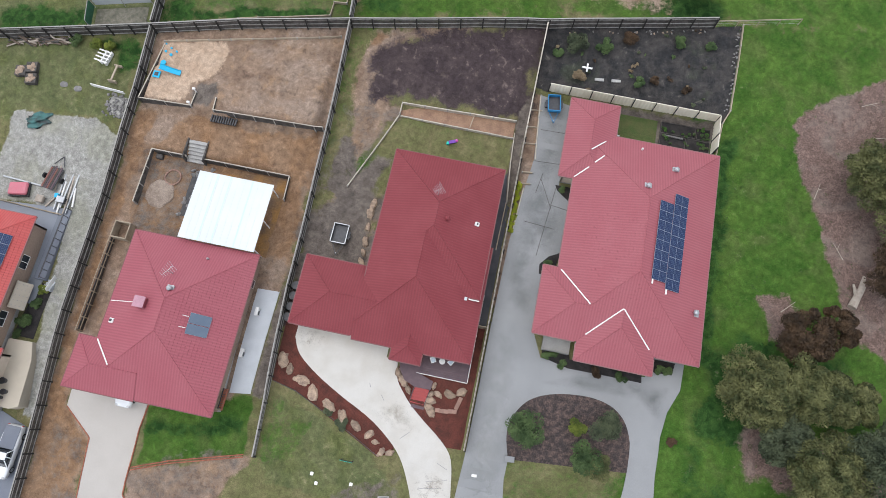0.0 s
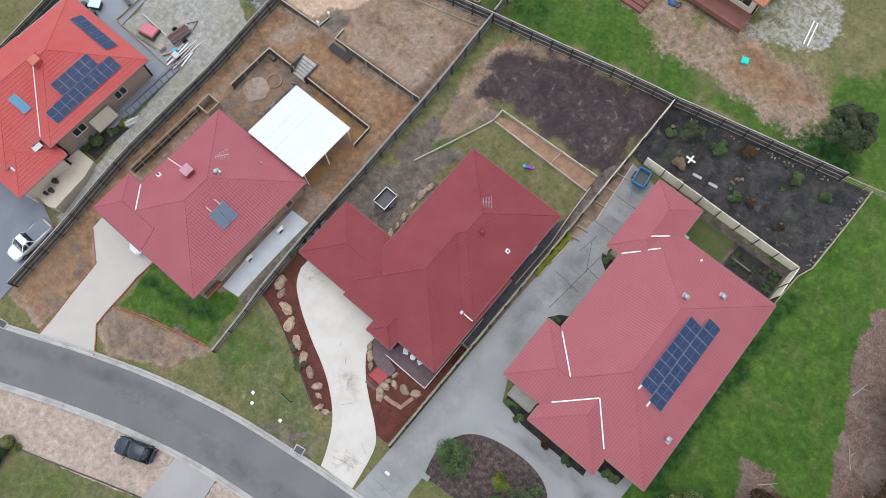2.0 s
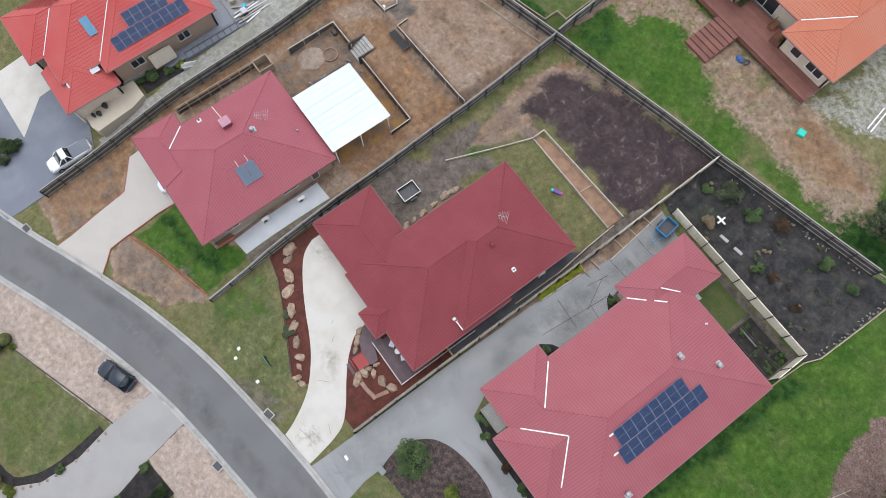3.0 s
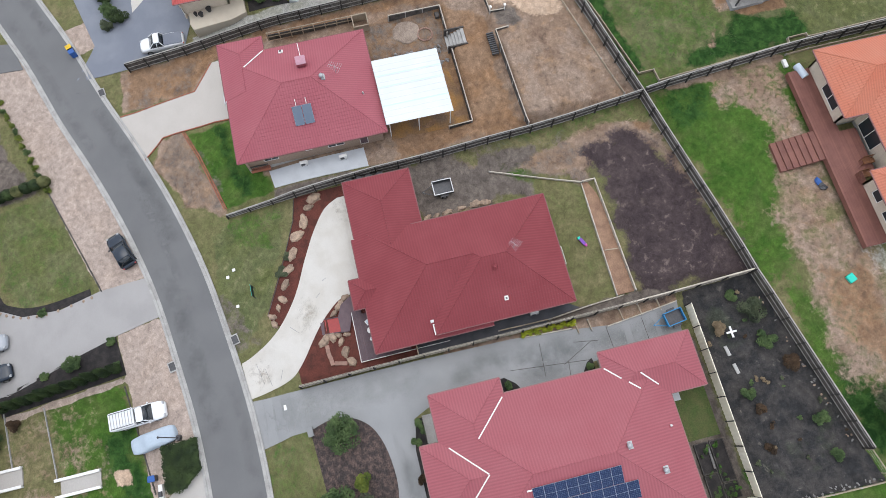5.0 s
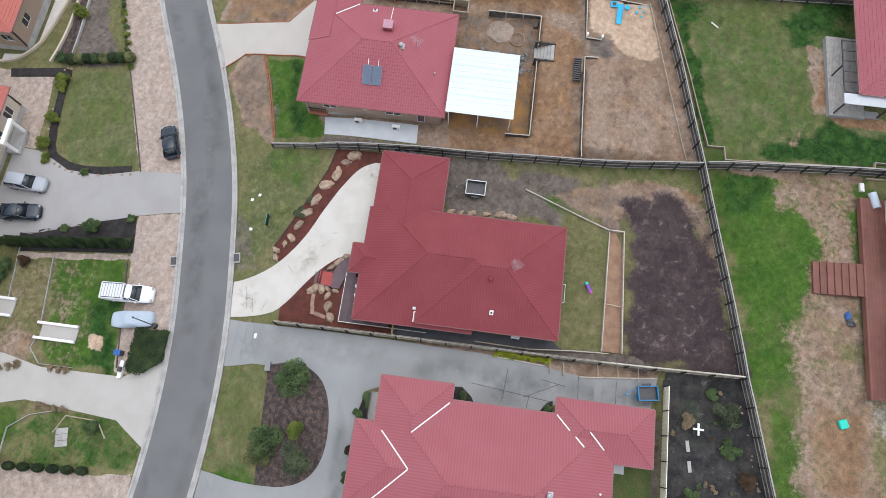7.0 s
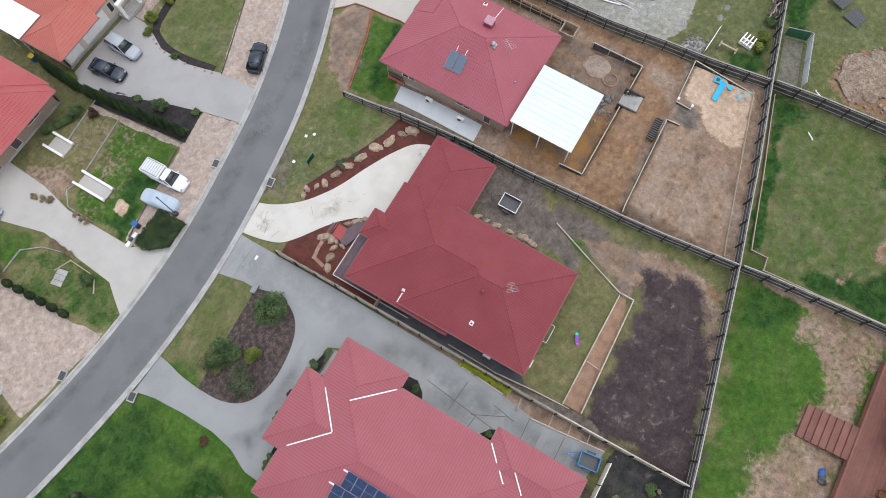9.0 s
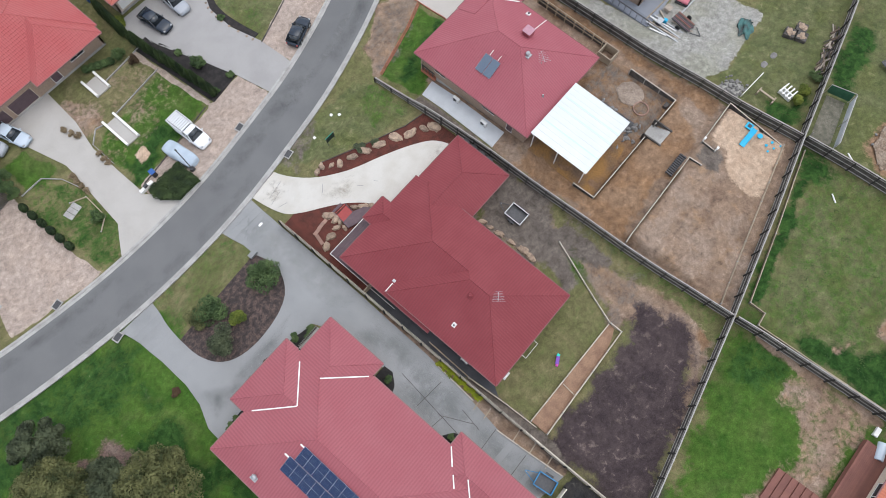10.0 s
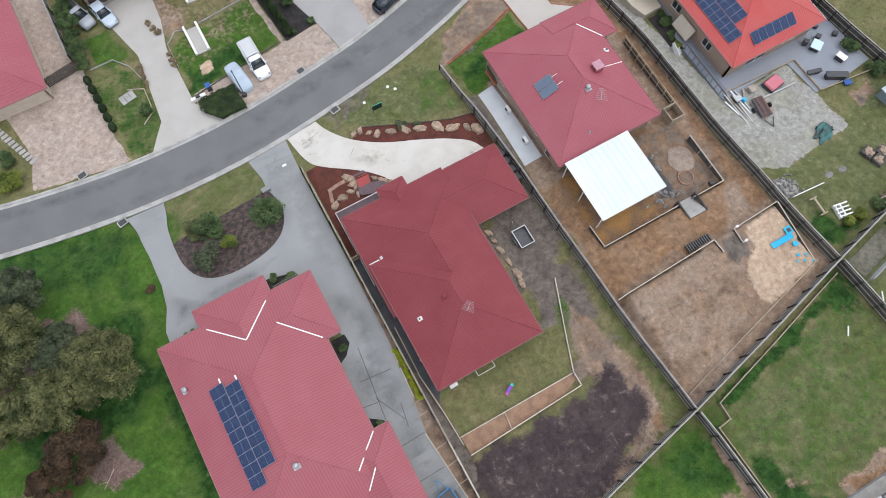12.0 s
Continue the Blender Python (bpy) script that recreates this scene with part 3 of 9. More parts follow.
warp = wobble(GX, GY, 1.1, 11) * 0.55 + wobble(GX, GY, 3.3, 12) * 0.3
weights = {}
for layer, shapes in COVER.items():
    w = np.zeros(len(GX))
    for poly, soft, *most in shapes:
        dist = edge_distance(poly, GX, GY) + warp * min(soft, 1.6) * 1.1
        w = np.maximum(w, np.clip(dist / (2 * soft) + 0.5, 0, most[0] if most else 1))
    weights[layer] = w

nx, ny = len(xs), len(ys)
quad = (np.arange(ny - 1)[:, None] * nx + np.arange(nx - 1)[None, :]).ravel()
faces = np.stack([quad, quad + 1, quad + 1 + nx, quad + nx], 1)
gme = bpy.data.meshes.new("ground")
gme.from_pydata(np.stack([GX, GY, GZ], 1).tolist(), [], faces.tolist())
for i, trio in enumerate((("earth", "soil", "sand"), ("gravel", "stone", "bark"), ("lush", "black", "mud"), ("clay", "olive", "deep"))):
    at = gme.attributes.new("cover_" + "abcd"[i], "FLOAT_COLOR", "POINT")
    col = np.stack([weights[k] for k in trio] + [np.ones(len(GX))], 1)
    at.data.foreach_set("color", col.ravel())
for p in gme.polygons:
    p.use_smooth = True


def ground_material():
    m = bpy.data.materials.new("mixed_ground")
    m.use_nodes = True
    n, l = m.node_tree.nodes, m.node_tree.links
    b = n["Principled BSDF"]
    b.inputs["Roughness"].default_value = 0.95
    b.inputs["Specular IOR Level"].default_value = 0.15
    geo = n.new("ShaderNodeNewGeometry")

    def tex(scale, detail=5, rough=0.6, warp=0.0):
        t = n.new("ShaderNodeTexNoise")
        t.inputs["Scale"].default_value, t.inputs["Detail"].default_value, t.inputs["Roughness"].default_value = scale, detail, rough
        t.inputs["Distortion"].default_value = warp
        l.new(geo.outputs["Position"], t.inputs["Vector"])
        return t.outputs["Fac"]

    def rangeof(v, a, c, lo=0.0, hi=1.0):
        r = n.new("ShaderNodeMapRange")
        for k, x in zip(("From Min", "From Max", "To Min", "To Max"), (a, c, lo, hi)):
            r.inputs[k].default_value = x
        l.new(v, r.inputs["Value"])
        return r.outputs["Result"]

    def blend(fac, a, c):
        x = n.new("ShaderNodeMix")
        x.data_type = "RGBA"
        for key, val in (("A", a), ("B", c)):
            if isinstance(val, tuple):
                x.inputs[key].default_value = (*val, 1)
            else:
                l.new(val, x.inputs[key])
        l.new(fac, x.inputs["Factor"])
        return x.outputs["Result"]

    def split(name):
        a = n.new("ShaderNodeAttribute")
        a.attribute_name = name
        s = n.new("ShaderNodeSeparateColor")
        l.new(a.outputs["Color"], s.inputs["Color"])
        return s.outputs

    mid, fine, grit, patch = tex(0.5, 7, 0.66, 0.3), tex(2.2, 5, 0.65, 0.5), tex(9, 3, 0.7), tex(0.7, 6, 0.66, 0.35)
    blotch, streak, crumb = tex(0.25, 5, 0.6, 0.5), tex(1.1, 6, 0.66, 0.5), tex(6.0, 3, 0.8, 0.6)

    def worn(w, k=0.75):
        """A layer's weight with an edge broken up by noise."""
        s = n.new("ShaderNodeMath")
        s.operation = "MULTIPLY_ADD"
        s.inputs[1].default_value = k
        l.new(fine, s.inputs[0])
        l.new(w, s.inputs[2])
        r = n.new("ShaderNodeMath")
        r.operation = "MULTIPLY_ADD"
        r.inputs[1].default_value = k
        l.new(mid, r.inputs[0])
        l.new(s.outputs[0], r.inputs[2])
        return rangeof(r.outputs[0], 0.5 + k * 0.82, 0.5 + k * 1.18)

    a, g, c, d = split("cover_a"), split("cover_b"), split("cover_c"), split("cover_d")
    dry = blend(rangeof(mid, 0.35, 0.65), (0.19, 0.165, 0.085), (0.115, 0.12, 0.05))
    dry = blend(rangeof(blotch, 0.45, 0.6), dry, (0.13, 0.13, 0.056))
    dry = blend(rangeof(streak, 0.56, 0.7, 0, 0.6), dry, (0.075, 0.1, 0.032))
    olive = blend(rangeof(mid, 0.34, 0.66), (0.136, 0.138, 0.066), (0.09, 0.108, 0.045))
    olive = blend(rangeof(blotch, 0.46, 0.62, 0, 0.7), olive, (0.105, 0.117, 0.04))
    olive = blend(rangeof(streak, 0.58, 0.7, 0, 0.55), olive, (0.2, 0.175, 0.1))
    olive = blend(rangeof(patch, 0.42, 0.3, 0, 0.4), olive, (0.05, 0.078, 0.024))
    col = blend(worn(d[1], 0.8), dry, olive)
    lush = blend(rangeof(mid, 0.36, 0.64), (0.07, 0.128, 0.023), (0.036, 0.09, 0.013))
    lush = blend(rangeof(blotch, 0.48, 0.64, 0, 0.7), lush, (0.088, 0.12, 0.034))
    lush = blend(rangeof(streak, 0.62, 0.72, 0, 0.22), lush, (0.15, 0.145, 0.07))
    lush = blend(rangeof(patch, 0.42, 0.3, 0, 0.45), lush, (0.024, 0.058, 0.012))
    col = blend(worn(c[0], 0.9), col, lush)
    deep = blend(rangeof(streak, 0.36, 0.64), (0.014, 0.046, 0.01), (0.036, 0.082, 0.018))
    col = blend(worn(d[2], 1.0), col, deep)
    earth = blend(rangeof(mid, 0.36, 0.62), (0.285, 0.2, 0.142), (0.195, 0.132, 0.094))
    earth = blend(rangeof(blotch, 0.46, 0.6, 0, 0.7), earth, (0.3, 0.228, 0.178))
    earth = blend(rangeof(patch, 0.54, 0.68, 0, 0.5), earth, (0.29, 0.18, 0.1))
    earth = blend(rangeof(streak, 0.42, 0.32, 0, 0.4), earth, (0.125, 0.092, 0.074))
    earth = blend(rangeof(streak, 0.58, 0.7, 0, 0.3), earth, (0.38, 0.3, 0.24))
    col = blend(worn(a[0]), col, earth)
    clay = blend(rangeof(mid, 0.35, 0.65), (0.265, 0.155, 0.085), (0.175, 0.108, 0.068))
    clay = blend(rangeof(blotch, 0.46, 0.62, 0, 0.75), clay, (0.255, 0.165, 0.105))
    clay = blend(rangeof(streak, 0.56, 0.7, 0, 0.35), clay, (0.33, 0.225, 0.15))
    clay = blend(rangeof(patch, 0.42, 0.32, 0, 0.35), clay, (0.115, 0.078, 0.056))
    col = blend(worn(d[0], 0.8), col, clay)
    soil = blend(rangeof(mid, 0.4, 0.66), (0.05, 0.037, 0.039), (0.076, 0.057, 0.056))
    soil = blend(rangeof(streak, 0.6, 0.67, 0, 0.55), soil, (0.17, 0.132, 0.114))
    soil = blend(rangeof(patch, 0.6, 0.68, 0, 0.5), soil, (0.15, 0.115, 0.1))
    soil = blend(rangeof(crumb, 0.63, 0.72, 0, 0.45), soil, (0.19, 0.15, 0.13))
    col = blend(worn(a[1], 1.15), col, soil)
    black = blend(rangeof(patch, 0.4, 0.66), (0.03, 0.03, 0.031), (0.066, 0.06, 0.056))
    black = blend(rangeof(streak, 0.62, 0.7, 0, 0.6), black, (0.15, 0.13, 0.11))
    black = blend(rangeof(blotch, 0.56, 0.66, 0, 0.5), black, (0.055, 0.066, 0.042))
    black = blend(rangeof(crumb, 0.64, 0.74, 0, 0.5), black, (0.14, 0.125, 0.105))
    col = blend(worn(c[1], 0.5), col, black)
    mud = blend(rangeof(patch, 0.4, 0.62), (0.16, 0.134, 0.113), (0.108, 0.09, 0.078))
    mud = blend(rangeof(streak, 0.43, 0.33, 0, 0.4), mud, (0.066, 0.057, 0.05))
    col = blend(worn(c[2], 0.9), col, mud)
    sand = blend(rangeof(mid, 0.35, 0.65), (0.5, 0.375, 0.275), (0.4, 0.285, 0.2))
    col = blend(worn(a[2], 0.85), col, blend(rangeof(streak, 0.56, 0.68, 0, 0.6), sand, (0.3, 0.21, 0.15)))
    gravel = blend(rangeof(crumb, 0.38, 0.62), (0.36, 0.35, 0.32), (0.255, 0.247, 0.222))
    gravel = blend(rangeof(blotch, 0.46, 0.62, 0, 0.7), gravel, (0.27, 0.265, 0.21))
    col = blend(worn(g[0], 0.6), col, gravel)
    stone = blend(rangeof(crumb, 0.36, 0.64), (0.4, 0.325, 0.278), (0.35, 0.282, 0.238))
    col = blend(worn(g[1], 0.3), col, blend(rangeof(blotch, 0.46, 0.62, 0, 0.7), stone, (0.37, 0.29, 0.238)))
    bark_c = blend(rangeof(crumb, 0.36, 0.64), (0.225, 0.155, 0.13), (0.1, 0.066, 0.055))
    col = blend(worn(g[2]), col, blend(rangeof(blotch, 0.47, 0.62, 0, 0.6), bark_c, (0.205, 0.165, 0.142)))
    v = n.new("ShaderNodeVectorMath")
    v.operation = "SCALE"
    l.new(col, v.inputs[0])
    mul = n.new("ShaderNodeMath")
    mul.operation = "MULTIPLY"
    l.new(rangeof(grit, 0.3, 0.7, 0.77, 1.23), mul.inputs[0])
    l.new(rangeof(streak, 0.3, 0.7, 0.82, 1.18), mul.inputs[1])
    mul2 = n.new("ShaderNodeMath")
    mul2.operation = "MULTIPLY"
    l.new(mul.outputs[0], mul2.inputs[0])
    l.new(rangeof(fine, 0.3, 0.7, 0.78, 1.22), mul2.inputs[1])
    l.new(mul2.outputs[0], v.inputs["Scale"])
    l.new(v.outputs["Vector"], b.inputs["Base Color"])
    bump = n.new("ShaderNodeBump")
    bump.inputs["Strength"].default_value, bump.inputs["Distance"].default_value = 0.5, 0.06
    l.new(grit, bump.inputs["Height"])
    l.new(bump.outputs["Normal"], b.inputs["Normal"])
    return m


gme.materials.append(ground_material())
tagged(new("ground", gme), "sloping ground of patchy grass, bare earth and gravel", "ground", kind="structure")


def drape(poly, dz=0.06, step=1.0, skirt=0.25, bm=None, level=None):
    """A slab with the outline poly that follows the ground dz above it."""
    own = bmesh.new()
    f = own.faces.new([own.verts.new((x, y, 0)) for x, y in poly])
    f.normal_update()
    if f.normal.z < 0:
        f.normal_flip()
        f.normal_update()
    bmesh.ops.triangulate(own, faces=own.faces[:])
    for k in (0, 1):
        lo, hi = min(p[k] for p in poly), max(p[k] for p in poly)
        n = max(1, int((hi - lo) / step))
        for i in range(1, n):
            no = Vector((1 - k, k, 0))
            bmesh.ops.bisect_plane(own, geom=own.verts[:] + own.edges[:] + own.faces[:], plane_co=no * (lo + (hi - lo) * i / n), plane_no=no, dist=1e-4)
    z = heights(np.array([v.co.x for v in own.verts]), np.array([v.co.y for v in own.verts]))
    for v, zz in zip(own.verts, z):
        v.co.z = (zz if level is None else level) + dz
    border = [e for e in own.edges if e.is_boundary]
    ext = bmesh.ops.extrude_edge_only(own, edges=border)
    for v in ext["geom"]:
        if isinstance(v, bmesh.types.BMVert):
            v.co.z -= skirt
    bmesh.ops.recalc_face_normals(own, faces=own.faces[:])
    if bm is None:
        return own
    tmp = bpy.data.meshes.new("tmp")
    own.to_mesh(tmp)
    own.free()
    bm.from_mesh(tmp)
    bpy.data.meshes.remove(tmp)
    return bm


def offset_line(pts, d):
    """The line shifted d metres to its left."""
    out = []
    for i, p in enumerate(pts):
        a, b = pts[max(i - 1, 0)], pts[min(i + 1, len(pts) - 1)]
        t = Vector((b[0] - a[0], b[1] - a[1])).normalized()
        out.append((p[0] - t.y * d, p[1] + t.x * d))
    return out


def strip(bm, line, half0, half1, z0, z1):
    """A ribbon along the line between two sideways offsets, at heights over the ground on either side."""
    A, B = offset_line(line, half0), offset_line(line, half1)
    va = [bm.verts.new((x, y, H(*c) + z0)) for (x, y), c in zip(A, line)]
    vb = [bm.verts.new((x, y, H(*c) + z1)) for (x, y), c in zip(B, line)]
    for i in range(len(line) - 1):
        bm.faces.new((va[i], va[i + 1], vb[i + 1], vb[i]))
    return bm


def stain_material(name, base, most, scale, contrast, rough=0.8):
    """A thin film of dirt or damp: strongest inside its outline, broken up by noise."""
    m = material(name, base, rough, [c * 0.75 for c in base], scale * 2, 0.6, 0.15, 11, 0)
    n, l = m.node_tree.nodes, m.node_tree.links
    at = n.new("ShaderNodeAttribute")
    at.attribute_name = "fade"
    tex = n.new("ShaderNodeTexNoise")
    tex.inputs["Scale"].default_value, tex.inputs["Detail"].default_value, tex.inputs["Roughness"].default_value = scale, 6, 0.65
    geo = n.new("ShaderNodeNewGeometry")
    l.new(geo.outputs["Position"], tex.inputs["Vector"])
    r = n.new("ShaderNodeMapRange")
    r.inputs["From Min"].default_value, r.inputs["From Max"].default_value = contrast
    r.inputs["To Max"].default_value = most
    l.new(tex.outputs["Fac"], r.inputs["Value"])
    k = n.new("ShaderNodeMath")
    k.operation = "MULTIPLY"
    l.new(r.outputs["Result"], k.inputs[0])
    l.new(at.outputs["Fac"], k.inputs[1])
    l.new(k.outputs[0], n["Principled BSDF"].inputs["Alpha"])
    return m


stain_damp = stain_material("damp_film", (0.13, 0.14, 0.14), 0.62, 0.4, (0.34, 0.7), 0.6)
stain_rust = stain_material("earth_film", (0.34, 0.26, 0.19), 0.5, 1.3, (0.46, 0.7))
stain_tan = stain_material("tan_film", (0.36, 0.3, 0.23), 0.5, 0.8, (0.45, 0.7))
stain_pale = stain_material("pale_film", (0.4, 0.4, 0.39), 0.5, 0.45, (0.4, 0.68))
stain_soot = stain_material("dark_road_film", (0.115, 0.117, 0.12), 0.4, 0.35, (0.4, 0.75))
stain_dust = stain_material("road_dust_film", (0.2, 0.2, 0.198), 0.4, 0.4, (0.4, 0.75))


def stain(poly, soft, mat, label, dz=0.074):
    """A stain of that outline lying on the surface, fading over soft metres from its edge."""
    bm = drape(poly, dz, 0.45, 0.001)
    me = mesh_of("surface_stain", bm, mat)
    co = np.empty(len(me.vertices) * 3)
    me.vertices.foreach_get("co", co)
    co = co.reshape(-1, 3)
    fade = np.clip(edge_distance(tuple(poly), co[:, 0], co[:, 1]) / soft, 0, 1)
    me.attributes.new("fade", "FLOAT", "POINT").data.foreach_set("value", fade)
    ob = new("surface_stain", me)
    ob.visible_shadow = False
    return tagged(ob, label, "stain", kind="structure")


# ---- street ----
road_bm = bmesh.new()
strip(road_bm, CENTRE, 2.56, 0.0, 0.05, 0.1)
strip(road_bm, CENTRE, 0.0, -2.56, 0.1, 0.05)
solo("road", road_bm, asphalt, "grey asphalt street curving gently past the houses", "road", kind="structure")
for name, sgn in (("kerb_north", 1), ("kerb_south", -1)):
    kb = bmesh.new()
    for o0, o1, z0, z1 in ((2.55, 2.86, 0.065, 0.055), (2.86, 2.95, 0.055, 0.15), (2.95, 3.16, 0.15, 0.16), (3.16, 3.18, 0.16, -0.15)):
        strip(kb, CENTRE, sgn * o0, sgn * o1, z0, z1)
    bmesh.ops.recalc_face_normals(kb, faces=kb.faces[:])
    solo(name, kb, kerb_mat, "pale concrete kerb and gutter along the street", "kerb", kind="structure")


for i, (s0, s1, o0, o1, mat) in enumerate(((30, 62, -2.3, -0.6, stain_dust), (52, 80, 0.4, 2.4, stain_soot), (78, 104, -2.2, 0.2, stain_soot), (96, 130, 0.9, 2.5, stain_dust), (118, 148, -2.4, -0.8, stain_soot), (20, 40, 0.6, 2.4, stain_soot), (66, 90, -0.4, 0.8, stain_dust))):
    piece = DENSE[s0:s1:4]
    stain(offset_line(piece, o0) + offset_line(piece, o1)[::-1], 0.7, mat, "long faint worn patch on the asphalt", 0.105)
rs_road = random.Random(77)
for i in range(9):
    c = DENSE[rs_road.randrange(22, 150)]
    x, y, r = c[0] + rs_road.uniform(-1.5, 1.5), c[1] + rs_road.uniform(-1.6, 1.6), rs_road.uniform(0.3, 0.6)
    stain([(x + r * math.cos(a * 0.785) * rs_road.uniform(0.6, 1), y + r * math.sin(a * 0.785) * rs_road.uniform(0.6, 1)) for a in range(8)], 0.15, stain_soot, "small dark oil spot on the asphalt", 0.11)

# ---- houses ----
PITCH = 0.47


def clip(poly, a, b, c):
    """Keeps the part of the polygon where a*x + b*y + c >= 0."""
    out = []
    for p, q in zip(poly, poly[1:] + poly[:1]):
        sp, sq = a * p[0] + b * p[1] + c, a * q[0] + b * q[1] + c
        if sp >= 0:
            out.append(p)
        if (sp >= 0) != (sq >= 0):
            k = sp / (sp - sq)
            out.append((p[0] + (q[0] - p[0]) * k, p[1] + (q[1] - p[1]) * k))
    return out


def eave(side, at, z, pitch=PITCH):
    """A roof plane that rises inwards from the eave line on that side of the house: z = ax + by + c."""
    nx, ny = {"w": (1, 0), "e": (-1, 0), "s": (0, 1), "n": (0, -1)}[side]
    return (nx * pitch, ny * pitch, z - (nx * pitch + 0 * ny) * at - ny * pitch * at, z, (nx, ny))


def pitched(body, pitch):
    """The same roof body at another pitch."""
    planes, limits = body
    return [(n[0] * pitch, n[1] * pitch, z - (z - c) / math.hypot(a, b) * pitch, z, n) for a, b, c, z, n in planes], limits


def roof_body(planes, limits=(), course=0.37, lip=0.028):
    """Faces of one roof body, laid in stepped courses. Returns the bmesh and the hip and ridge lines."""
    bm = bmesh.new()
    faces2d = []
    for i, (a, b, c, z0, n) in enumerate(planes):
        poly = [(-200, -200), (200, -200), (200, 200), (-200, 200)]
        poly = clip(poly, a, b, c - z0)
        for j, (a2, b2, c2, _, _) in enumerate(planes):
            if j != i:
                poly = clip(poly, a2 - a, b2 - b, c2 - c)
        for lim in limits:
            poly = clip(poly, *lim)
        if len(poly) < 3:
            continue
        faces2d.append((poly, planes[i]))
        pit = math.hypot(a, b)
        base = [(p[0] * n[0] + p[1] * n[1]) for p in poly]
        lo, hi = (z0 - c) / pit, max(base)
        k = int((hi - lo) / (course * 0.905)) + 1
        for s in range(k):
            s0, s1 = lo + s * course * 0.905, lo + (s + 1) * course * 0.905
            piece = clip(clip(poly, n[0], n[1], -s0), -n[0], -n[1], s1)
            if len(piece) < 3:
                continue
            vs = []
            for x, y in piece:
                d = x * n[0] + y * n[1]
                frac = (d - s0) / (s1 - s0)
                vs.append(bm.verts.new((x, y, a * x + b * y + c + lip * (1 - frac))))
            f = bm.faces.new(vs)
            low = [v for v in vs if abs(v.co.x * n[0] + v.co.y * n[1] - s0) < 1e-4]
            if len(low) == 2:
                dn = [bm.verts.new((v.co.x, v.co.y, v.co.z - lip)) for v in low]
                bm.faces.new((low[0], low[1], dn[1], dn[0]))
    bmesh.ops.remove_doubles(bm, verts=bm.verts[:], dist=1e-4)
    bm.normal_update()
    for f in bm.faces:
        if f.normal.z < -0.01:
            f.normal_flip()
    lines = []
    for i in range(len(faces2d)):
        for j in range(i + 1, len(faces2d)):
            (p, A), (q, B) = faces2d[i], faces2d[j]
            shared = [u for u in p if any(abs(u[0] - w[0]) + abs(u[1] - w[1]) < 1e-3 for w in q)]
            uniq = []
            for u in shared:
                if all(abs(u[0] - w[0]) + abs(u[1] - w[1]) > 1e-3 for w in uniq):
                    uniq.append(u)
            if len(uniq) == 2:
                lines.append([(u[0], u[1], A[0] * u[0] + A[1] * u[1] + A[2]) for u in uniq])
    return bm, lines, faces2d


def add_roof(house, bodies, mat, label, gutter=gutter_mat, flush=0.0):
    """bodies: lists of planes with their limits. One roof part with its ridge caps and gutters as sub-parts."""
    def top(x, y, skip):
        best = -99
        for k, (planes, limits) in enumerate(bodies):
            if k != skip and all(a * x + b * y + c >= 0 for a, b, c in limits):
                best = max(best, min(a * x + b * y + c if a * x + b * y + c >= z0 - 0.01 else -99 for a, b, c, z0, _ in planes))
        return best
    for k, (planes, limits) in enumerate(bodies):
        caps, gut = bmesh.new(), []
        bm, lines, faces2d = roof_body(planes, limits)
        roof = part("roof", bm, mat, house, label)
        for a, b in lines:
            n = max(2, int((Vector(b) - Vector(a)).length / 0.4))
            for s in range(n):
                p, q = Vector(a).lerp(Vector(b), s / n), Vector(a).lerp(Vector(b), (s + 1) / n)
                m = (p + q) / 2
                if top(m.x, m.y, k) < m.z - 0.02:
                    rod(caps, p + Vector((0, 0, 0.004)), q - Vector((0, 0, 0.004)), 0.06, 8, 0.054)
        part("ridge_cap", caps, mat, roof)
        for poly, (a, b, c, z0, nn) in faces2d:
            low = [p for p in poly if abs(a * p[0] + b * p[1] + c - z0) < 1e-3]
            if len(low) == 2:
                p, q = Vector((*low[0], z0)), Vector((*low[1], z0))
                n = max(1, int((q - p).length / 0.5))
                out = Vector((-nn[0] * 0.045, -nn[1] * 0.045, -0.05))
                run = None
                for s in range(n + 1):
                    w = p.lerp(q, (s + 0.5) / n) if s < n else None
                    free = w is not None and top(w.x, w.y, k) < z0 - 0.1
                    if free and run is None:
                        run = p.lerp(q, s / n)
                    if not free and run is not None:
                        part("gutter", bar(bmesh.new(), run + out, p.lerp(q, s / n) + out, 0.09, 0.1), gutter, roof, "painted metal eave gutter")
                        run = None
    return roof


def hip(x0, x1, y0, y1, z, skip=""):
    planes = [eave("w", x0, z), eave("e", x1, z), eave("s", y0, z), eave("n", y1, z)]
    keep = [p for p, s in zip(planes, "wesn") if s not in skip]
    lim = []
    for s in skip:
        lim.append({"w": (1, 0, -x0), "e": (-1, 0, x1), "s": (0, 1, -y0), "n": (0, -1, y1)}[s])
    return keep, lim


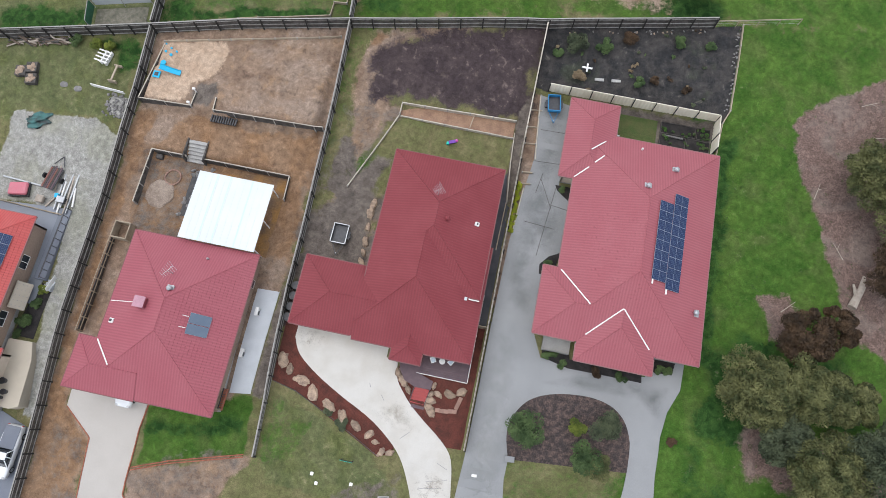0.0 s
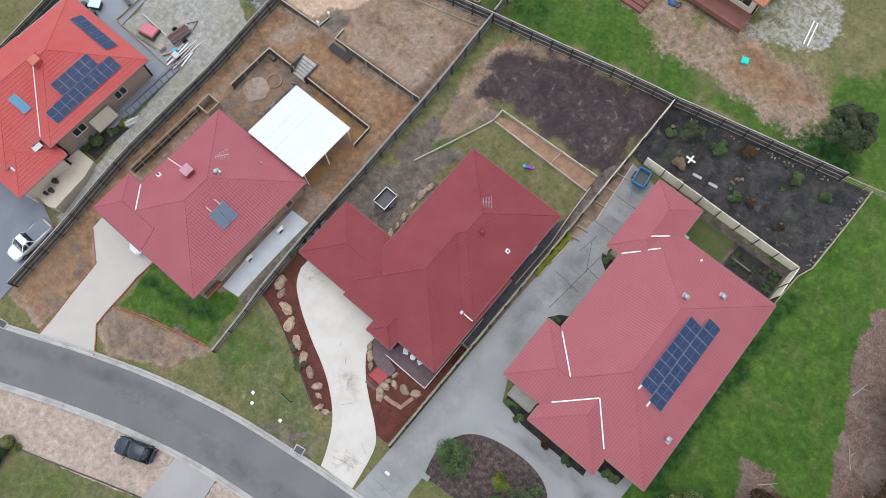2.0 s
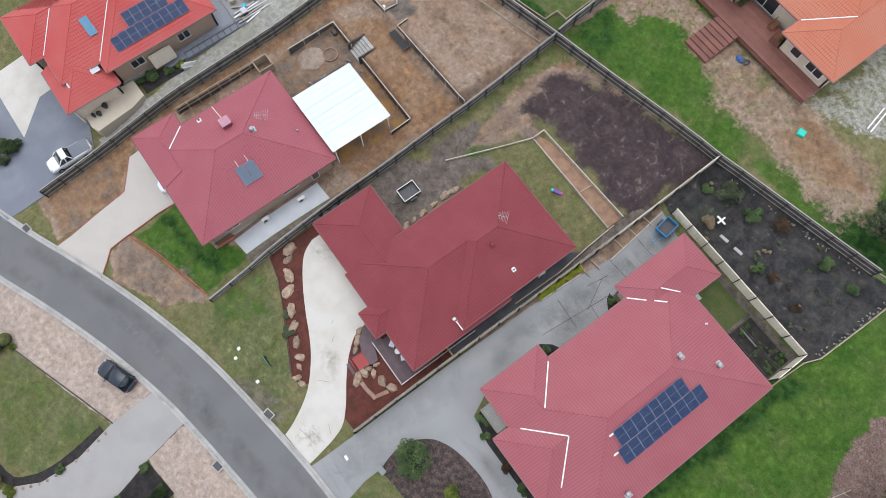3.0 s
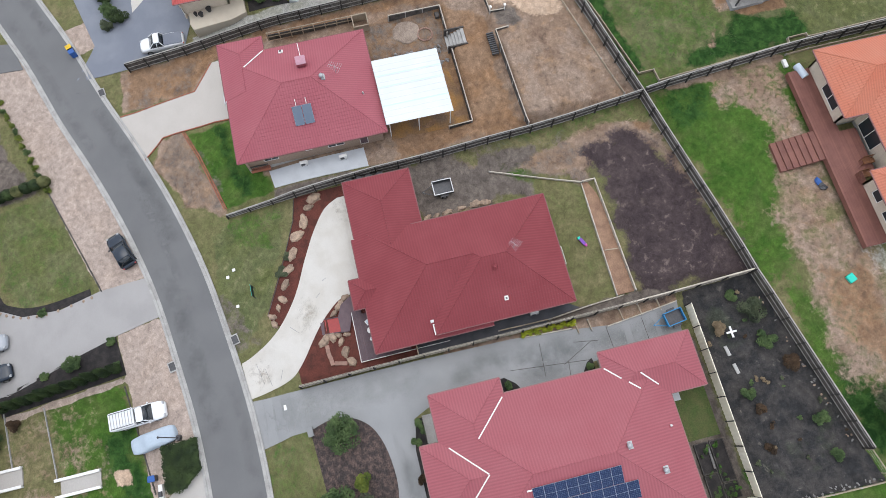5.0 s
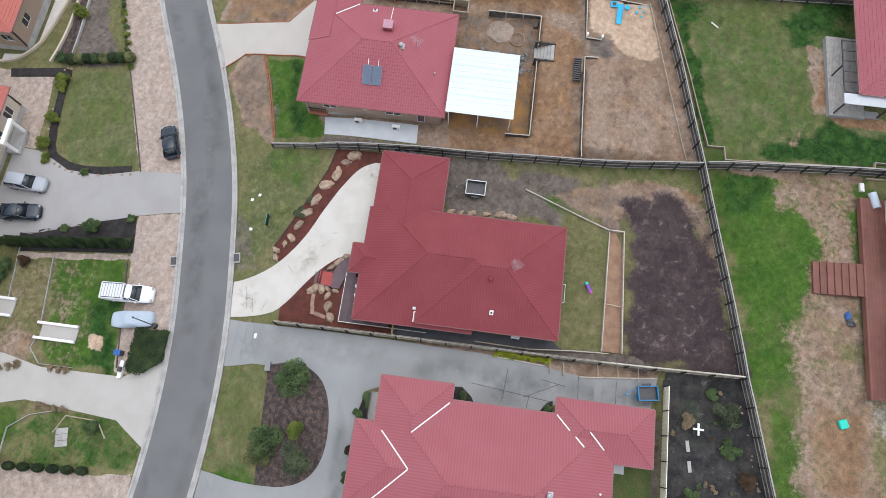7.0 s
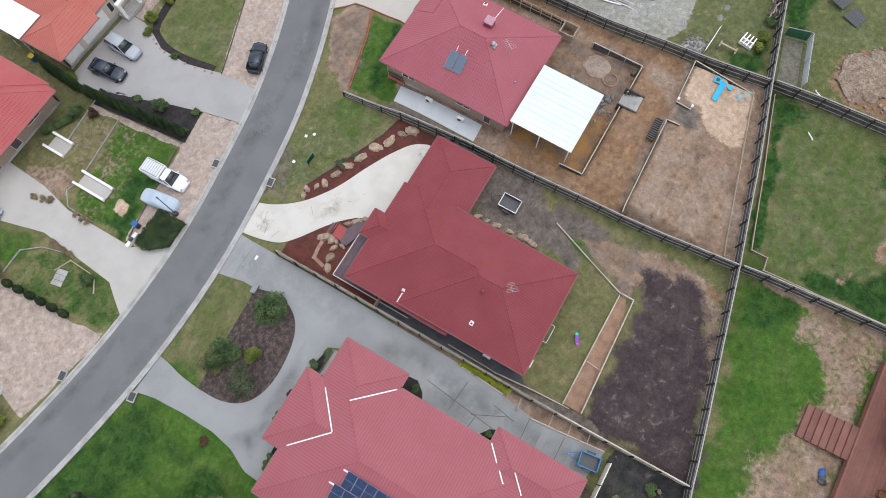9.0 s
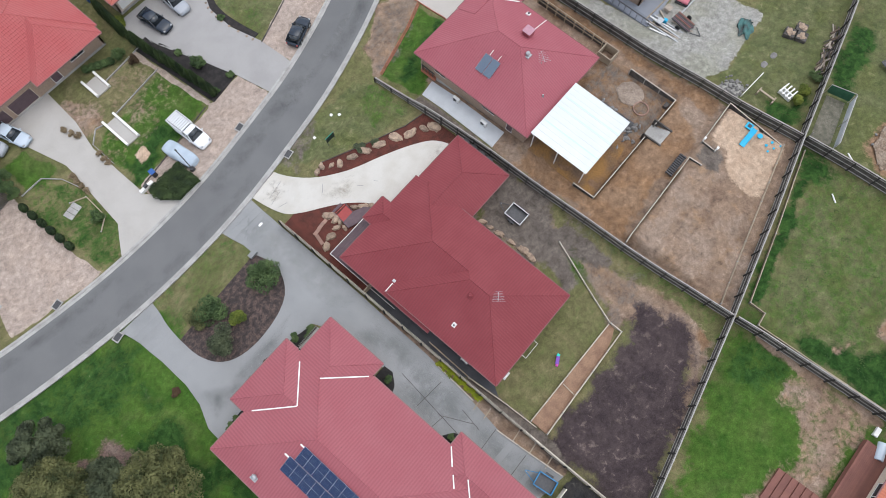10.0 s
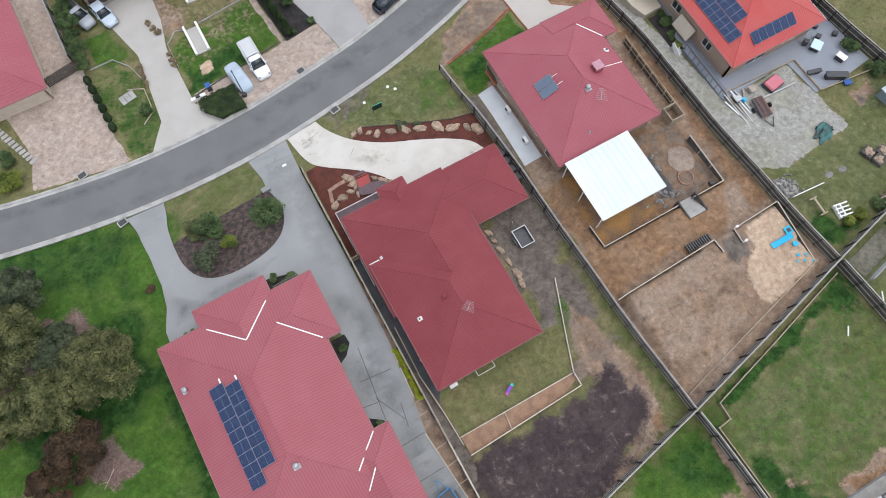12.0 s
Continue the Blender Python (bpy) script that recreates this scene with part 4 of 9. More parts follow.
def wall_run(house, a, b, z0, z1, mat, openings=(), thick=0.2, label=""):
    """One straight wall between two plan points, with real openings (from, to, sill, head in metres) fitted with windows or doors."""
    a, b = Vector((*a, 0)), Vector((*b, 0))
    length = (b - a).length
    d = (b - a).normalized()
    m = Matrix.Translation((a.x, a.y, 0)) @ Matrix.Rotation(math.atan2(d.y, d.x), 4, "Z")
    bm = bmesh.new()
    gx = sorted({0.0, length, *[o[0] for o in openings], *[o[1] for o in openings]})
    gz = sorted({z0, z1, *[z0 + o[2] for o in openings], *[z0 + o[3] for o in openings]})
    grid = {(x, z): bm.verts.new((x, thick, z)) for x in gx for z in gz}
    for xa, xb in zip(gx, gx[1:]):
        for za, zb in zip(gz, gz[1:]):
            if not any(o[0] - 1e-4 <= xa and xb <= o[1] + 1e-4 and z0 + o[2] - 1e-4 <= za and zb <= z0 + o[3] + 1e-4 for o in openings):
                bm.faces.new((grid[xa, za], grid[xb, za], grid[xb, zb], grid[xa, zb]))
    bmesh.ops.delete(bm, geom=[v for v in bm.verts if not v.link_faces], context="VERTS")
    ext = bmesh.ops.extrude_face_region(bm, geom=bm.faces[:])
    for v in ext["geom"]:
        if isinstance(v, bmesh.types.BMVert):
            v.co.y = 0.0
    bmesh.ops.recalc_face_normals(bm, faces=bm.faces[:])
    bm.transform(m)
    part("wall", bm, mat, house, label)
    for o in openings:
        kind = o[4] if len(o) > 4 else "window"
        fr = bmesh.new()
        w = 0.06
        for args in ((o[0], o[0] + w, z0 + o[2], z0 + o[3]), (o[1] - w, o[1], z0 + o[2], z0 + o[3]), (o[0] + w, o[1] - w, z0 + o[3] - w, z0 + o[3]), (o[0] + w, o[1] - w, z0 + o[2], z0 + o[2] + w)):
            box(fr, args[0], args[1], 0.05, 0.13, args[2], args[3])
        if kind == "window" and o[1] - o[0] > 1.2:
            mid = (o[0] + o[1]) / 2
            box(fr, mid - 0.03, mid + 0.03, 0.05, 0.13, z0 + o[2] + w, z0 + o[3] - w)
        fr.transform(m)
        win = part(kind, fr, white_paint if kind != "garage_door" else render_cream, house)
        pn = new_box(o[0] + w, o[1] - w, 0.08, 0.1, z0 + o[2] + w, z0 + o[3] - w)
        if kind == "garage_door":
            pn.free()
            pn = bmesh.new()
            k = 4
            hh = (o[3] - o[2] - 2 * w) / k
            for i in range(k):
                box(pn, o[0] + w, o[1] - w, 0.07, 0.11, z0 + o[2] + w + i * hh + 0.01, z0 + o[2] + w + (i + 1) * hh - 0.01)
        pn.transform(m)
        part("pane" if kind == "window" else "leaf", pn, o[5] if len(o) > 5 else pane_glass if kind == "window" else render_cream if kind == "garage_door" else deck_dark, win)


def house_walls(house, outline, z0, z1, mat, openings=None, inset=0.5):
    """Walls round a plan outline of the eaves (anticlockwise), set in by the eaves' depth."""
    n = len(outline)
    pts = []
    for i in range(n):
        p, c, q = Vector(outline[i - 1]), Vector(outline[i]), Vector(outline[(i + 1) % n])
        d1, d2 = (c - p).normalized(), (q - c).normalized()
        pts.append(c + Vector((-d1.y, d1.x)) * inset + Vector((-d2.y, d2.x)) * inset)
    for i in range(n):
        a, b = pts[i], pts[(i + 1) % n]
        wall_run(house, a, b, z0, z1, mat, (openings or {}).get(i, ()))
    sof = bmesh.new()
    f = sof.faces.new([sof.verts.new((x, y, z1)) for x, y in outline])
    f.normal_update()
    bmesh.ops.triangulate(sof, faces=[f])
    part("soffit", sof, white_paint, house)
    slab = drape(tuple((p.x, p.y) for p in pts), 0, 4, 1.2, level=z0 + 0.02)
    part("slab", slab, kerb_mat, house)


HA, HB = 4.5, 3.75
mid = thing("house", "single-storey brick house with a dark burgundy tiled hip roof", "house")
add_roof(mid, [
    hip(-10.5, 1.05, 14.2, 28.2, HA),
    ([eave("w", -10.5, HA), eave("e", 1.35, HB), eave("s", 8.0, HB)], [(1, 0, 10.5), (0, -1, 19.9), (1, -1, 24.75)]),
    hip(-16.9, -7.0, 8.3, 15.4, HB, "e"),
    hip(-6.4, -3.35, 6.85, 10.5, HB, "n"),
], roof_dark, "dark burgundy pressed tile roof in fine courses")
house_walls(mid, [(-10.5, 14.0), (1.05, 14.0), (1.05, 28.2), (-10.5, 28.2)], 1.95, HA - 0.08, brick_wall,
            {1: [(3.0, 4.5, 1.0, 2.1), (8, 9.2, 1.0, 2.1)], 2: [(1.6, 3.8, 0.05, 2.1), (6.5, 8.3, 0.9, 2.1)], 3: [(3, 4.8, 0.9, 2.1), (8, 9.6, 0.9, 2.1)]})
house_walls(mid, [(-16.9, 8.3), (-6.4, 8.3), (-6.4, 8.0), (1.35, 8.0), (1.35, 13.5), (-10.5, 13.5), (-10.5, 15.4), (-16.9, 15.4)], 1.25, HB - 0.08, brick_wall,
            {0: [(1.2, 6.2, 0.0, 2.15, "garage_door")], 2: [(3.0, 3.9, 0.0, 2.1, "door"), (4.6, 6.6, 0.5, 2.1)], 6: [(2.0, 4.0, 0.9, 2.0)]})

RH = 5.4
EAST_PITCH = 0.4
east = thing("house", "single-storey house with a faded rose-red tiled hip roof and solar panels", "house", pose(0.15, 0, 0))
add_roof(east, [pitched(body, EAST_PITCH) for body in (
    hip(7.8, 22.25, 12.0, 33.9, RH),
    hip(6.3, 11.5, 28.4, 37.45, RH),
    hip(6.35, 13.5, 11.97, 18.8, RH, "e"),
    hip(10.6, 18.0, 10.2, 17, RH, "n"),
)], roof_rose, "faded rose-red concrete tile roof with white valley flashing", gutter_cream)
house_walls(east, [(6.35, 12.0), (10.6, 12.0), (10.6, 10.2), (18.0, 10.2), (18.0, 12.0), (22.25, 12.0), (22.25, 33.9), (11.5, 33.9), (11.5, 37.45), (6.3, 37.45), (6.3, 28.4), (7.8, 28.4), (7.8, 18.8), (6.35, 18.8)], 2.75, RH - 0.08, render_cream,
            {0: [(1.0, 2.6, 0.4, 2.1)], 2: [(1.6, 4.6, 0.4, 2.1)], 4: [(1.0, 2.4, 0.9, 2.1)], 5: [(3, 4.8, 0.9, 2.1), (9, 10.8, 0.9, 2.1), (15, 16.5, 0.9, 2.1)], 6: [(3, 5.4, 0.1, 2.1)], 11: [(2, 3.8, 0.9, 2.1), (6, 6.9, 0, 2.1, "door")]})

LH = 4.15
west = thing("house", "single-storey tan brick house with a faded maroon tiled hip roof", "house")
add_roof(west, [hip(-34.4, -21.4, -1.9, 14.2, LH), hip(-36.2, -29, -2.0, 3.0, LH, "e")], roof_pink, "faded maroon pressed tile roof in broad courses", gutter_mat)
house_walls(west, [(-36.2, -2.0), (-21.4, -1.9), (-21.4, 14.2), (-34.4, 14.2), (-34.4, 3.0), (-36.2, 3.0)], 1.4, LH - 0.08, brick_wall,
            {0: [(1.0, 5.8, 0.0, 2.15, "garage_door"), (8.2, 9.2, 0, 2.1, "door"), (10.4, 12.6, 0.6, 2.1)], 1: [(2.0, 3.6, 0.9, 2.1), (6.5, 7.3, 1.3, 2.1), (9.0, 10.8, 0.9, 2.1), (12.5, 13.4, 0.05, 2.1, "door")], 3: [(2, 3.6, 0.9, 2.1), (6, 7.5, 0.9, 2.1)]})

WH = 4.1
redh = thing("house", "pale brick house with a bright red tiled roof and solar panels", "house", pose(-0.6, 0, 0))
add_roof(redh, [hip(-57.4, -44.2, -0.4, 13.4, WH), hip(-57.6, -45.8, -5.1, 6, WH, "n"), hip(-57.6, -50.1, -6.8, 2, WH, "n"), hip(-49.4, -43.0, -6.4, 0.1, WH - 1.0, "w")], roof_red, "bright red concrete tile roof", gutter_cream)
house_walls(redh, [(-57.6, -6.8), (-50.1, -6.8), (-50.1, -5.1), (-45.8, -5.1), (-45.8, -0.4), (-44.2, -0.4), (-44.2, 13.4), (-57.6, 13.4)], 0.9, WH - 0.08, brick_wall,
            {0: [(1.5, 6.0, 0, 2.15, "garage_door")], 5: [(2, 3.6, 0.9, 2.1), (8, 9.5, 0.9, 2.1)], 6: [(3, 6, 0.05, 2.1), (8, 10, 0.9, 2.1)]})
house_walls(redh, [(-45.9, -6.4), (-43.0, -6.4), (-43.0, 0.1), (-45.9, 0.1)], 0.1, WH - 1.1, render_cream, {0: [(0.5, 2.2, 0.6, 2.0)]})

NH = 9.3
north = thing("house", "cream house with an orange tiled hip roof above a timber deck", "house")
add_roof(north, [hip(-17.2, 3.5, 60.6, 76, NH), hip(-17.3, -9.4, 58.15, 70, NH, "n"), hip(-3.6, 3.56, 58.2, 70, NH, "n")], roof_orange, "orange concrete tile roof", gutter_cream)
house_walls(north, [(-17.2, 58.2), (-9.4, 58.2), (-9.4, 60.6), (-3.6, 60.6), (-3.6, 58.2), (3.55, 58.2), (3.55, 76), (-17.2, 76)], 6.6, NH - 0.08, render_cream, {0: [(2.8, 5.6, 0.7, 2.1)], 2: [(0.6, 3.6, 0.05, 2.1)], 4: [(1.2, 2.4, 0.9, 2.1), (3.4, 5.4, 0.9, 2.1)]})

north2 = thing("house", "tan brick house with a rose-red roof and a corner patio", "house")
add_roof(north2, [hip(-41, -27.0, 55.7, 74, 8.9)], roof_rose, "rose-red tile roof", gutter_cream)
house_walls(north2, [(-41, 57.2), (-26.9, 57.2), (-26.9, 74), (-41, 74)], 5.9, 8.8, brick_wall, {0: [(3, 5, 0.9, 2.1), (7, 8.6, 0.9, 2.1)], 1: [(4, 6, 0.9, 2.1)]})

south = thing("house", "brick house with an orange-red tiled hip roof and a porch", "house")
add_roof(south, [hip(-0.9, 16.6, -46, -33.4, 2.2), hip(-0.6, 8.8, -41, -32.2, 2.2, "s")], roof_brick, "orange-red concrete tile roof", gutter_cream)
house_walls(south, [(-0.9, -46), (16.6, -46), (16.6, -33.4), (-0.9, -33.4)], -1.2, 2.1, brick_wall, {2: [(0.4, 2.8, 0, 2.15, "garage_door", deck_dark), (3.3, 6.6, 0, 2.15, "garage_door", deck_dark), (9, 10.2, 0, 2.1, "door"), (12, 14, 0.9, 2.1)]})

south2 = thing("house", "house with a salmon tiled roof and a double garage", "house")
add_roof(south2, [hip(-20, -7.5, -48, -35.2, 1.9), hip(-10.8, -3.9, -40.3, -34.4, 1.9, "w")], roof_salmon, "salmon concrete tile roof", gutter_cream)
house_walls(south2, [(-20, -48), (-7.6, -48), (-7.6, -40.2), (-4.0, -40.2), (-4.0, -35.2), (-20, -35.2)], -1.3, 1.8, render_cream, {4: [(0.4, 2.9, 0.1, 2.2, "garage_door", white_paint), (3.5, 7.8, 0.1, 2.2, "garage_door", white_paint), (8.4, 9.1, 0.6, 2.1), (9.4, 10.8, 0.6, 2.1), (12.4, 13.8, 0.6, 2.1)]})
shelter = thing("patio_roof", "flat white metal patio roof behind the garage", "patio roof")
part("roof_sheet", new_box(-7.45, -3.7, -46.5, -40.35, 2.0, 2.08), white_paint, shelter)
for x, y in ((-3.85, -46.3), (-3.85, -43.4), (-3.85, -40.6), (-7.3, -46.3)):
    part("post", new_box(x - 0.05, x + 0.05, y - 0.05, y + 0.05, H(x, y) - 0.1, 2.0), white_paint, shelter)
portico = thing("entry_portico", "white rendered entry portico with square columns and a beam", "portico")
for x in (-16.2, -13.6):
    part("column", new_box(x - 0.2, x + 0.2, -34.6, -34.2, -1.6, 0.9, 0.03), white_paint, portico)
part("beam", new_box(-16.5, -13.3, -34.65, -34.15, 0.9, 1.25, 0.03), white_paint, portico)
part("step", new_box(-16.4, -13.4, -35.6, -34.0, -1.8, -1.35), kerb_mat, portico)

south4 = thing("house", "tan brick house with a salmon hip roof above a path", "house")
add_roof(south4, [hip(-44, -26.8, -54, -37.2, 2.1)], roof_salmon, "salmon concrete tile roof", gutter_cream)
house_walls(south4, [(-44, -54), (-26.8, -54), (-26.8, -37.2), (-44, -37.2)], -1.6, 2.0, brick_wall, {1: [(3, 4.6, 0.9, 2.1), (9, 10.5, 0.9, 2.1), (13.5, 15, 0.9, 2.1)], 2: [(2, 3.6, 0.9, 2.1), (7, 8.6, 0.9, 2.1)]})

south3 = thing("house", "rendered house with a faded red tiled hip roof", "house")
add_roof(south3, [hip(23.4, 38, -40, -23.2, 1.9)], roof_pink, "faded red tile roof", gutter_cream)
house_walls(south3, [(23.4, -40), (38, -40), (38, -23.2), (23.4, -23.2)], -1.3, 1.8, render_cream, {2: [(8, 13, 0, 2.15, "garage_door"), (2, 4, 0.8, 2.1)]})

# ---- driveways and paving ----
DRIVE_MID_WEST = smooth_line([(-1.6, -5.9), (-2.05, -4.7), (-3.2, -2.4), (-4.5, -0.9), (-6.4, 0.55), (-8.2, 1.55), (-10.5, 2.6), (-13.3, 4.1), (-15.5, 5.7), (-16.4, 7.3)], 4)
DRIVE_MID_EAST = smooth_line([(-5.6, 6.2), (-5.3, 5.2), (-4.45, 4.1), (-3.4, 3.05), (-2.0, 1.95), (-0.3, 0.75), (1.05, -0.5), (1.6, -1.8), (1.95, -3.8), (2.2, -5.5)], 4)
DRIVE_MID = DRIVE_MID_WEST + [(-16.4, 8.6), (-6.9, 8.6), (-6.9, 7.2), (-5.7, 6.9)] + DRIVE_MID_EAST
solo("driveway_mid", drape(DRIVE_MID, 0.07), concrete_new, "new pale concrete driveway with tyre scuffs", "driveway", kind="structure")
solo("driveway_west", drape([(-37.4, -1.2), (-37.5, -4.0), (-34.3, -6.5), (-33.6, -16.0), (-27.2, -13.4), (-29.6, -11.0), (-29.6, -4.7), (-29.2, -1.2)], 0.07), concrete_warm, "tan concrete driveway edged with red brick", "driveway", kind="structure")
ISLAND = smooth_line([(6.75, 0.1), (6.2, 2.2), (6.4, 4.0), (7.6, 5.85), (9.8, 6.95), (12.9, 7.4), (15.3, 7.05), (16.9, 5.9), (17.75, 3.9), (17.95, 1.2)], 4)
DRIVE_EAST = [(2.45, -5.4), (7.35, -5.2), (6.75, -1.8)] + ISLAND + [(17.85, -1.9), (17.5, -4.8), (21.7, -4.9), (21.0, -2.1), (20.6, 1.4), (20.5, 5.0), (20.9, 7.5), (21.9, 9.8), (22.0, 12.6), (18.4, 12.6), (18.4, 10.4), (11.2, 10.2), (8.1, 10.2), (7.0, 12.6), (6.9, 18), (6.4, 19.4), (7.2, 20.6), (8.5, 21.2), (8.5, 26.8), (7.0, 28.0), (6.8, 37.6), (3.3, 38.2), (3.9, 31), (3.4, 27.1), (2.9, 21.3), (2.7, 12.2), (2.65, 0)]
solo("driveway_east", drape(DRIVE_EAST, 0.07), concrete_grey, "long grey concrete driveway looping round a garden bed", "driveway", kind="structure")
solo("side_path", drape([(-21.5, 0.6), (-19.4, 0.9), (-19.2, 11.4), (-21.5, 11.3)], 0.08), concrete_path, "pale concrete path beside the brick house", "path", kind="structure")
solo("driveway_far_west", drape([(-57, -21.5), (-44.5, -18), (-39.9, -20.6), (-40, -14), (-40.6, -7), (-46, -5.2), (-51.5, -6), (-51.5, -9), (-48, -12.9), (-55.5, -13)], 0.06), concrete_dark, "charcoal concrete driveway", "driveway", kind="structure")
solo("driveway_pale_west", drape([(-58, -6.4), (-51.5, -6.2), (-51.5, -9), (-48, -12.9), (-58, -13)], 0.075), concrete_new, "pale concrete parking apron", "driveway", kind="structure")
solo("patio_west", drape([(-44.0, 5), (-43.6, 15.5), (-53.1, 14.9), (-53.2, 19.8), (-56.2, 20.0), (-61.6, 19.3), (-61.6, 5)], 0.1), patio_grey, "grey paved patio round the red-roofed house", "patio", kind="structure")
solo("driveway_south_a", drape([(-13.2, -14.4), (-8.6, -13.5), (-7.7, -18.3), (-5.6, -25.1), (-3.2, -33), (-3.3, -35.15), (-14.4, -35.15), (-14.2, -32.2), (-13.5, -30.5), (-12.2, -28), (-12.0, -24), (-13.0, -19.7)], 0.07), concrete_gravelly, "grey concrete driveway with parked cars", "driveway", kind="structure")
solo("driveway_south_b", drape([(7.0, -10.9), (16.4, -10.8), (14.0, -14.5), (13.7, -18.4), (13.2, -24.6), (14.6, -30), (15.5, -36), (8.5, -36), (8.9, -28.3), (9.8, -24), (9.7, -15)], 0.07), concrete_tan, "tan concrete driveway", "driveway", kind="structure")

solo("driveway_far_south", drape([(-47.6, -28.2), (-43.4, -26.8), (-43.9, -32), (-44.4, -37), (-49.5, -37), (-48.0, -31)], 0.07), asphalt, "dark grey asphalt driveway", "driveway", kind="structure")

# ---- garden beds ----
solo("mulch_bed_mid", drape([(-17.6, 2.7), (-15.1, 2.2), (-10.5, 0.0), (-5.7, -2.35), (-4.3, -1.6), (-4.3, -0.8), (-6.2, 0.65), (-8.1, 1.7), (-10.4, 2.75), (-13.2, 4.2), (-15.35, 5.8), (-16.2, 8.7), (-17.7, 8.7)], 0.05), mulch_red, "red bark mulch bed beside the driveway", "garden bed", kind="structure")
solo("mulch_bed_front", drape([(0.6, -0.1), (2.25, 0.0), (2.3, 12), (0.6, 12), (-5.4, 8.4), (-5.5, 5.4), (-4.5, 3.95), (-3.45, 2.95), (-2.1, 1.85), (-0.4, 0.65)], 0.05), mulch_red, "red bark mulch bed with boulders below the deck", "garden bed", kind="structure")
solo("island_bed", drape(ISLAND, 0.05), mulch_dark, "bark-covered garden bed inside the driveway loop", "garden bed", kind="structure")
bm = bmesh.new()
for a, b in (((5.9, 20.4), (6.75, 28.4)), ((4.0, 23.9), (7.3, 23.6)), ((5.0, 28.9), (6.6, 25.7)), ((6.3, 26.2), (8.3, 25.9)), ((4.0, 30.8), (6.8, 30.9)), ((4.0, 34.45), (6.7, 34.5)), ((4.7, 27.2), (5.1, 29.6))):
    line = along([a, b], 0.7)
    for p, q in zip(line, line[1:]):
        bar(bm, (*p, H(*p) + 0.077), (*q, H(*q) + 0.077), 0.055, 0.006)
solo("drive_joints_east", bm, timber_old, "thin dark control joints in the concrete", "joint", kind="structure")
for poly, soft, mat, label in (
        ([(2.95, 14), (6.8, 14), (6.5, 19.4), (7.2, 20.6), (8.45, 21.2), (8.4, 26.8), (6.9, 28.0), (6.75, 37.5), (3.4, 38.0), (3.9, 31), (3.4, 27.1), (2.95, 21.3)], 2.2, stain_damp, "damp darker patches on the rear of the driveway"),
        ([(-16.2, 6.6), (-13.8, 6.2), (-13.2, 8.5), (-16.2, 8.5)], 0.9, stain_rust, "brown earth stain beside the garage door"),
        ([(-1.5, -5.6), (-2.0, -4.4), (-1.0, -2.6), (1.4, -2.9), (1.9, -5.2)], 0.9, stain_rust, "brown tyre-borne dirt at the foot of the driveway"),
        ([(-7.6, 1.9), (-5.0, 0.4), (-1.4, 0.4), (-4.6, 3.8)], 1.4, stain_tan, "faint tan scuffs on the pale driveway"),
        ([(2.8, -5.0), (6.6, -4.6), (6.0, 3.0), (6.2, 10), (2.9, 14)], 1.6, stain_pale, "paler worn band along the grey driveway"),
        ([(7.5, 7.6), (18, 8.0), (20.3, 6), (21, 10), (12, 9.4)], 1.2, stain_damp, "faint damp streaks on the grey driveway")):
    stain(poly, soft, mat, label)
for (ax, ay), (bx, by) in (((-3.1, 0.6), (-3.9, -0.2)), ((0.2, -1.7), (1.2, -2.1)), ((-8.0, 4.4), (-7.8, 4.0)), ((-1.1, -4.4), (1.0, -3.9)), ((-0.6, -3.6), (1.4, -3.1)), ((-6.2, 3.0), (-6.6, 3.5))):
    line = along([(ax, ay), (bx, by)], 0.5)
    bm = bmesh.new()
    for p, q in zip(line, line[1:]):
        bar(bm, (*p, H(*p) + 0.073), (*q, H(*q) + 0.073), 0.05, 0.004)
    solo("tyre_mark", bm, concrete_grey, "short dark tyre mark on pale concrete", "tyre mark", kind="structure")


# ---- fences ----
post_mesh = {}


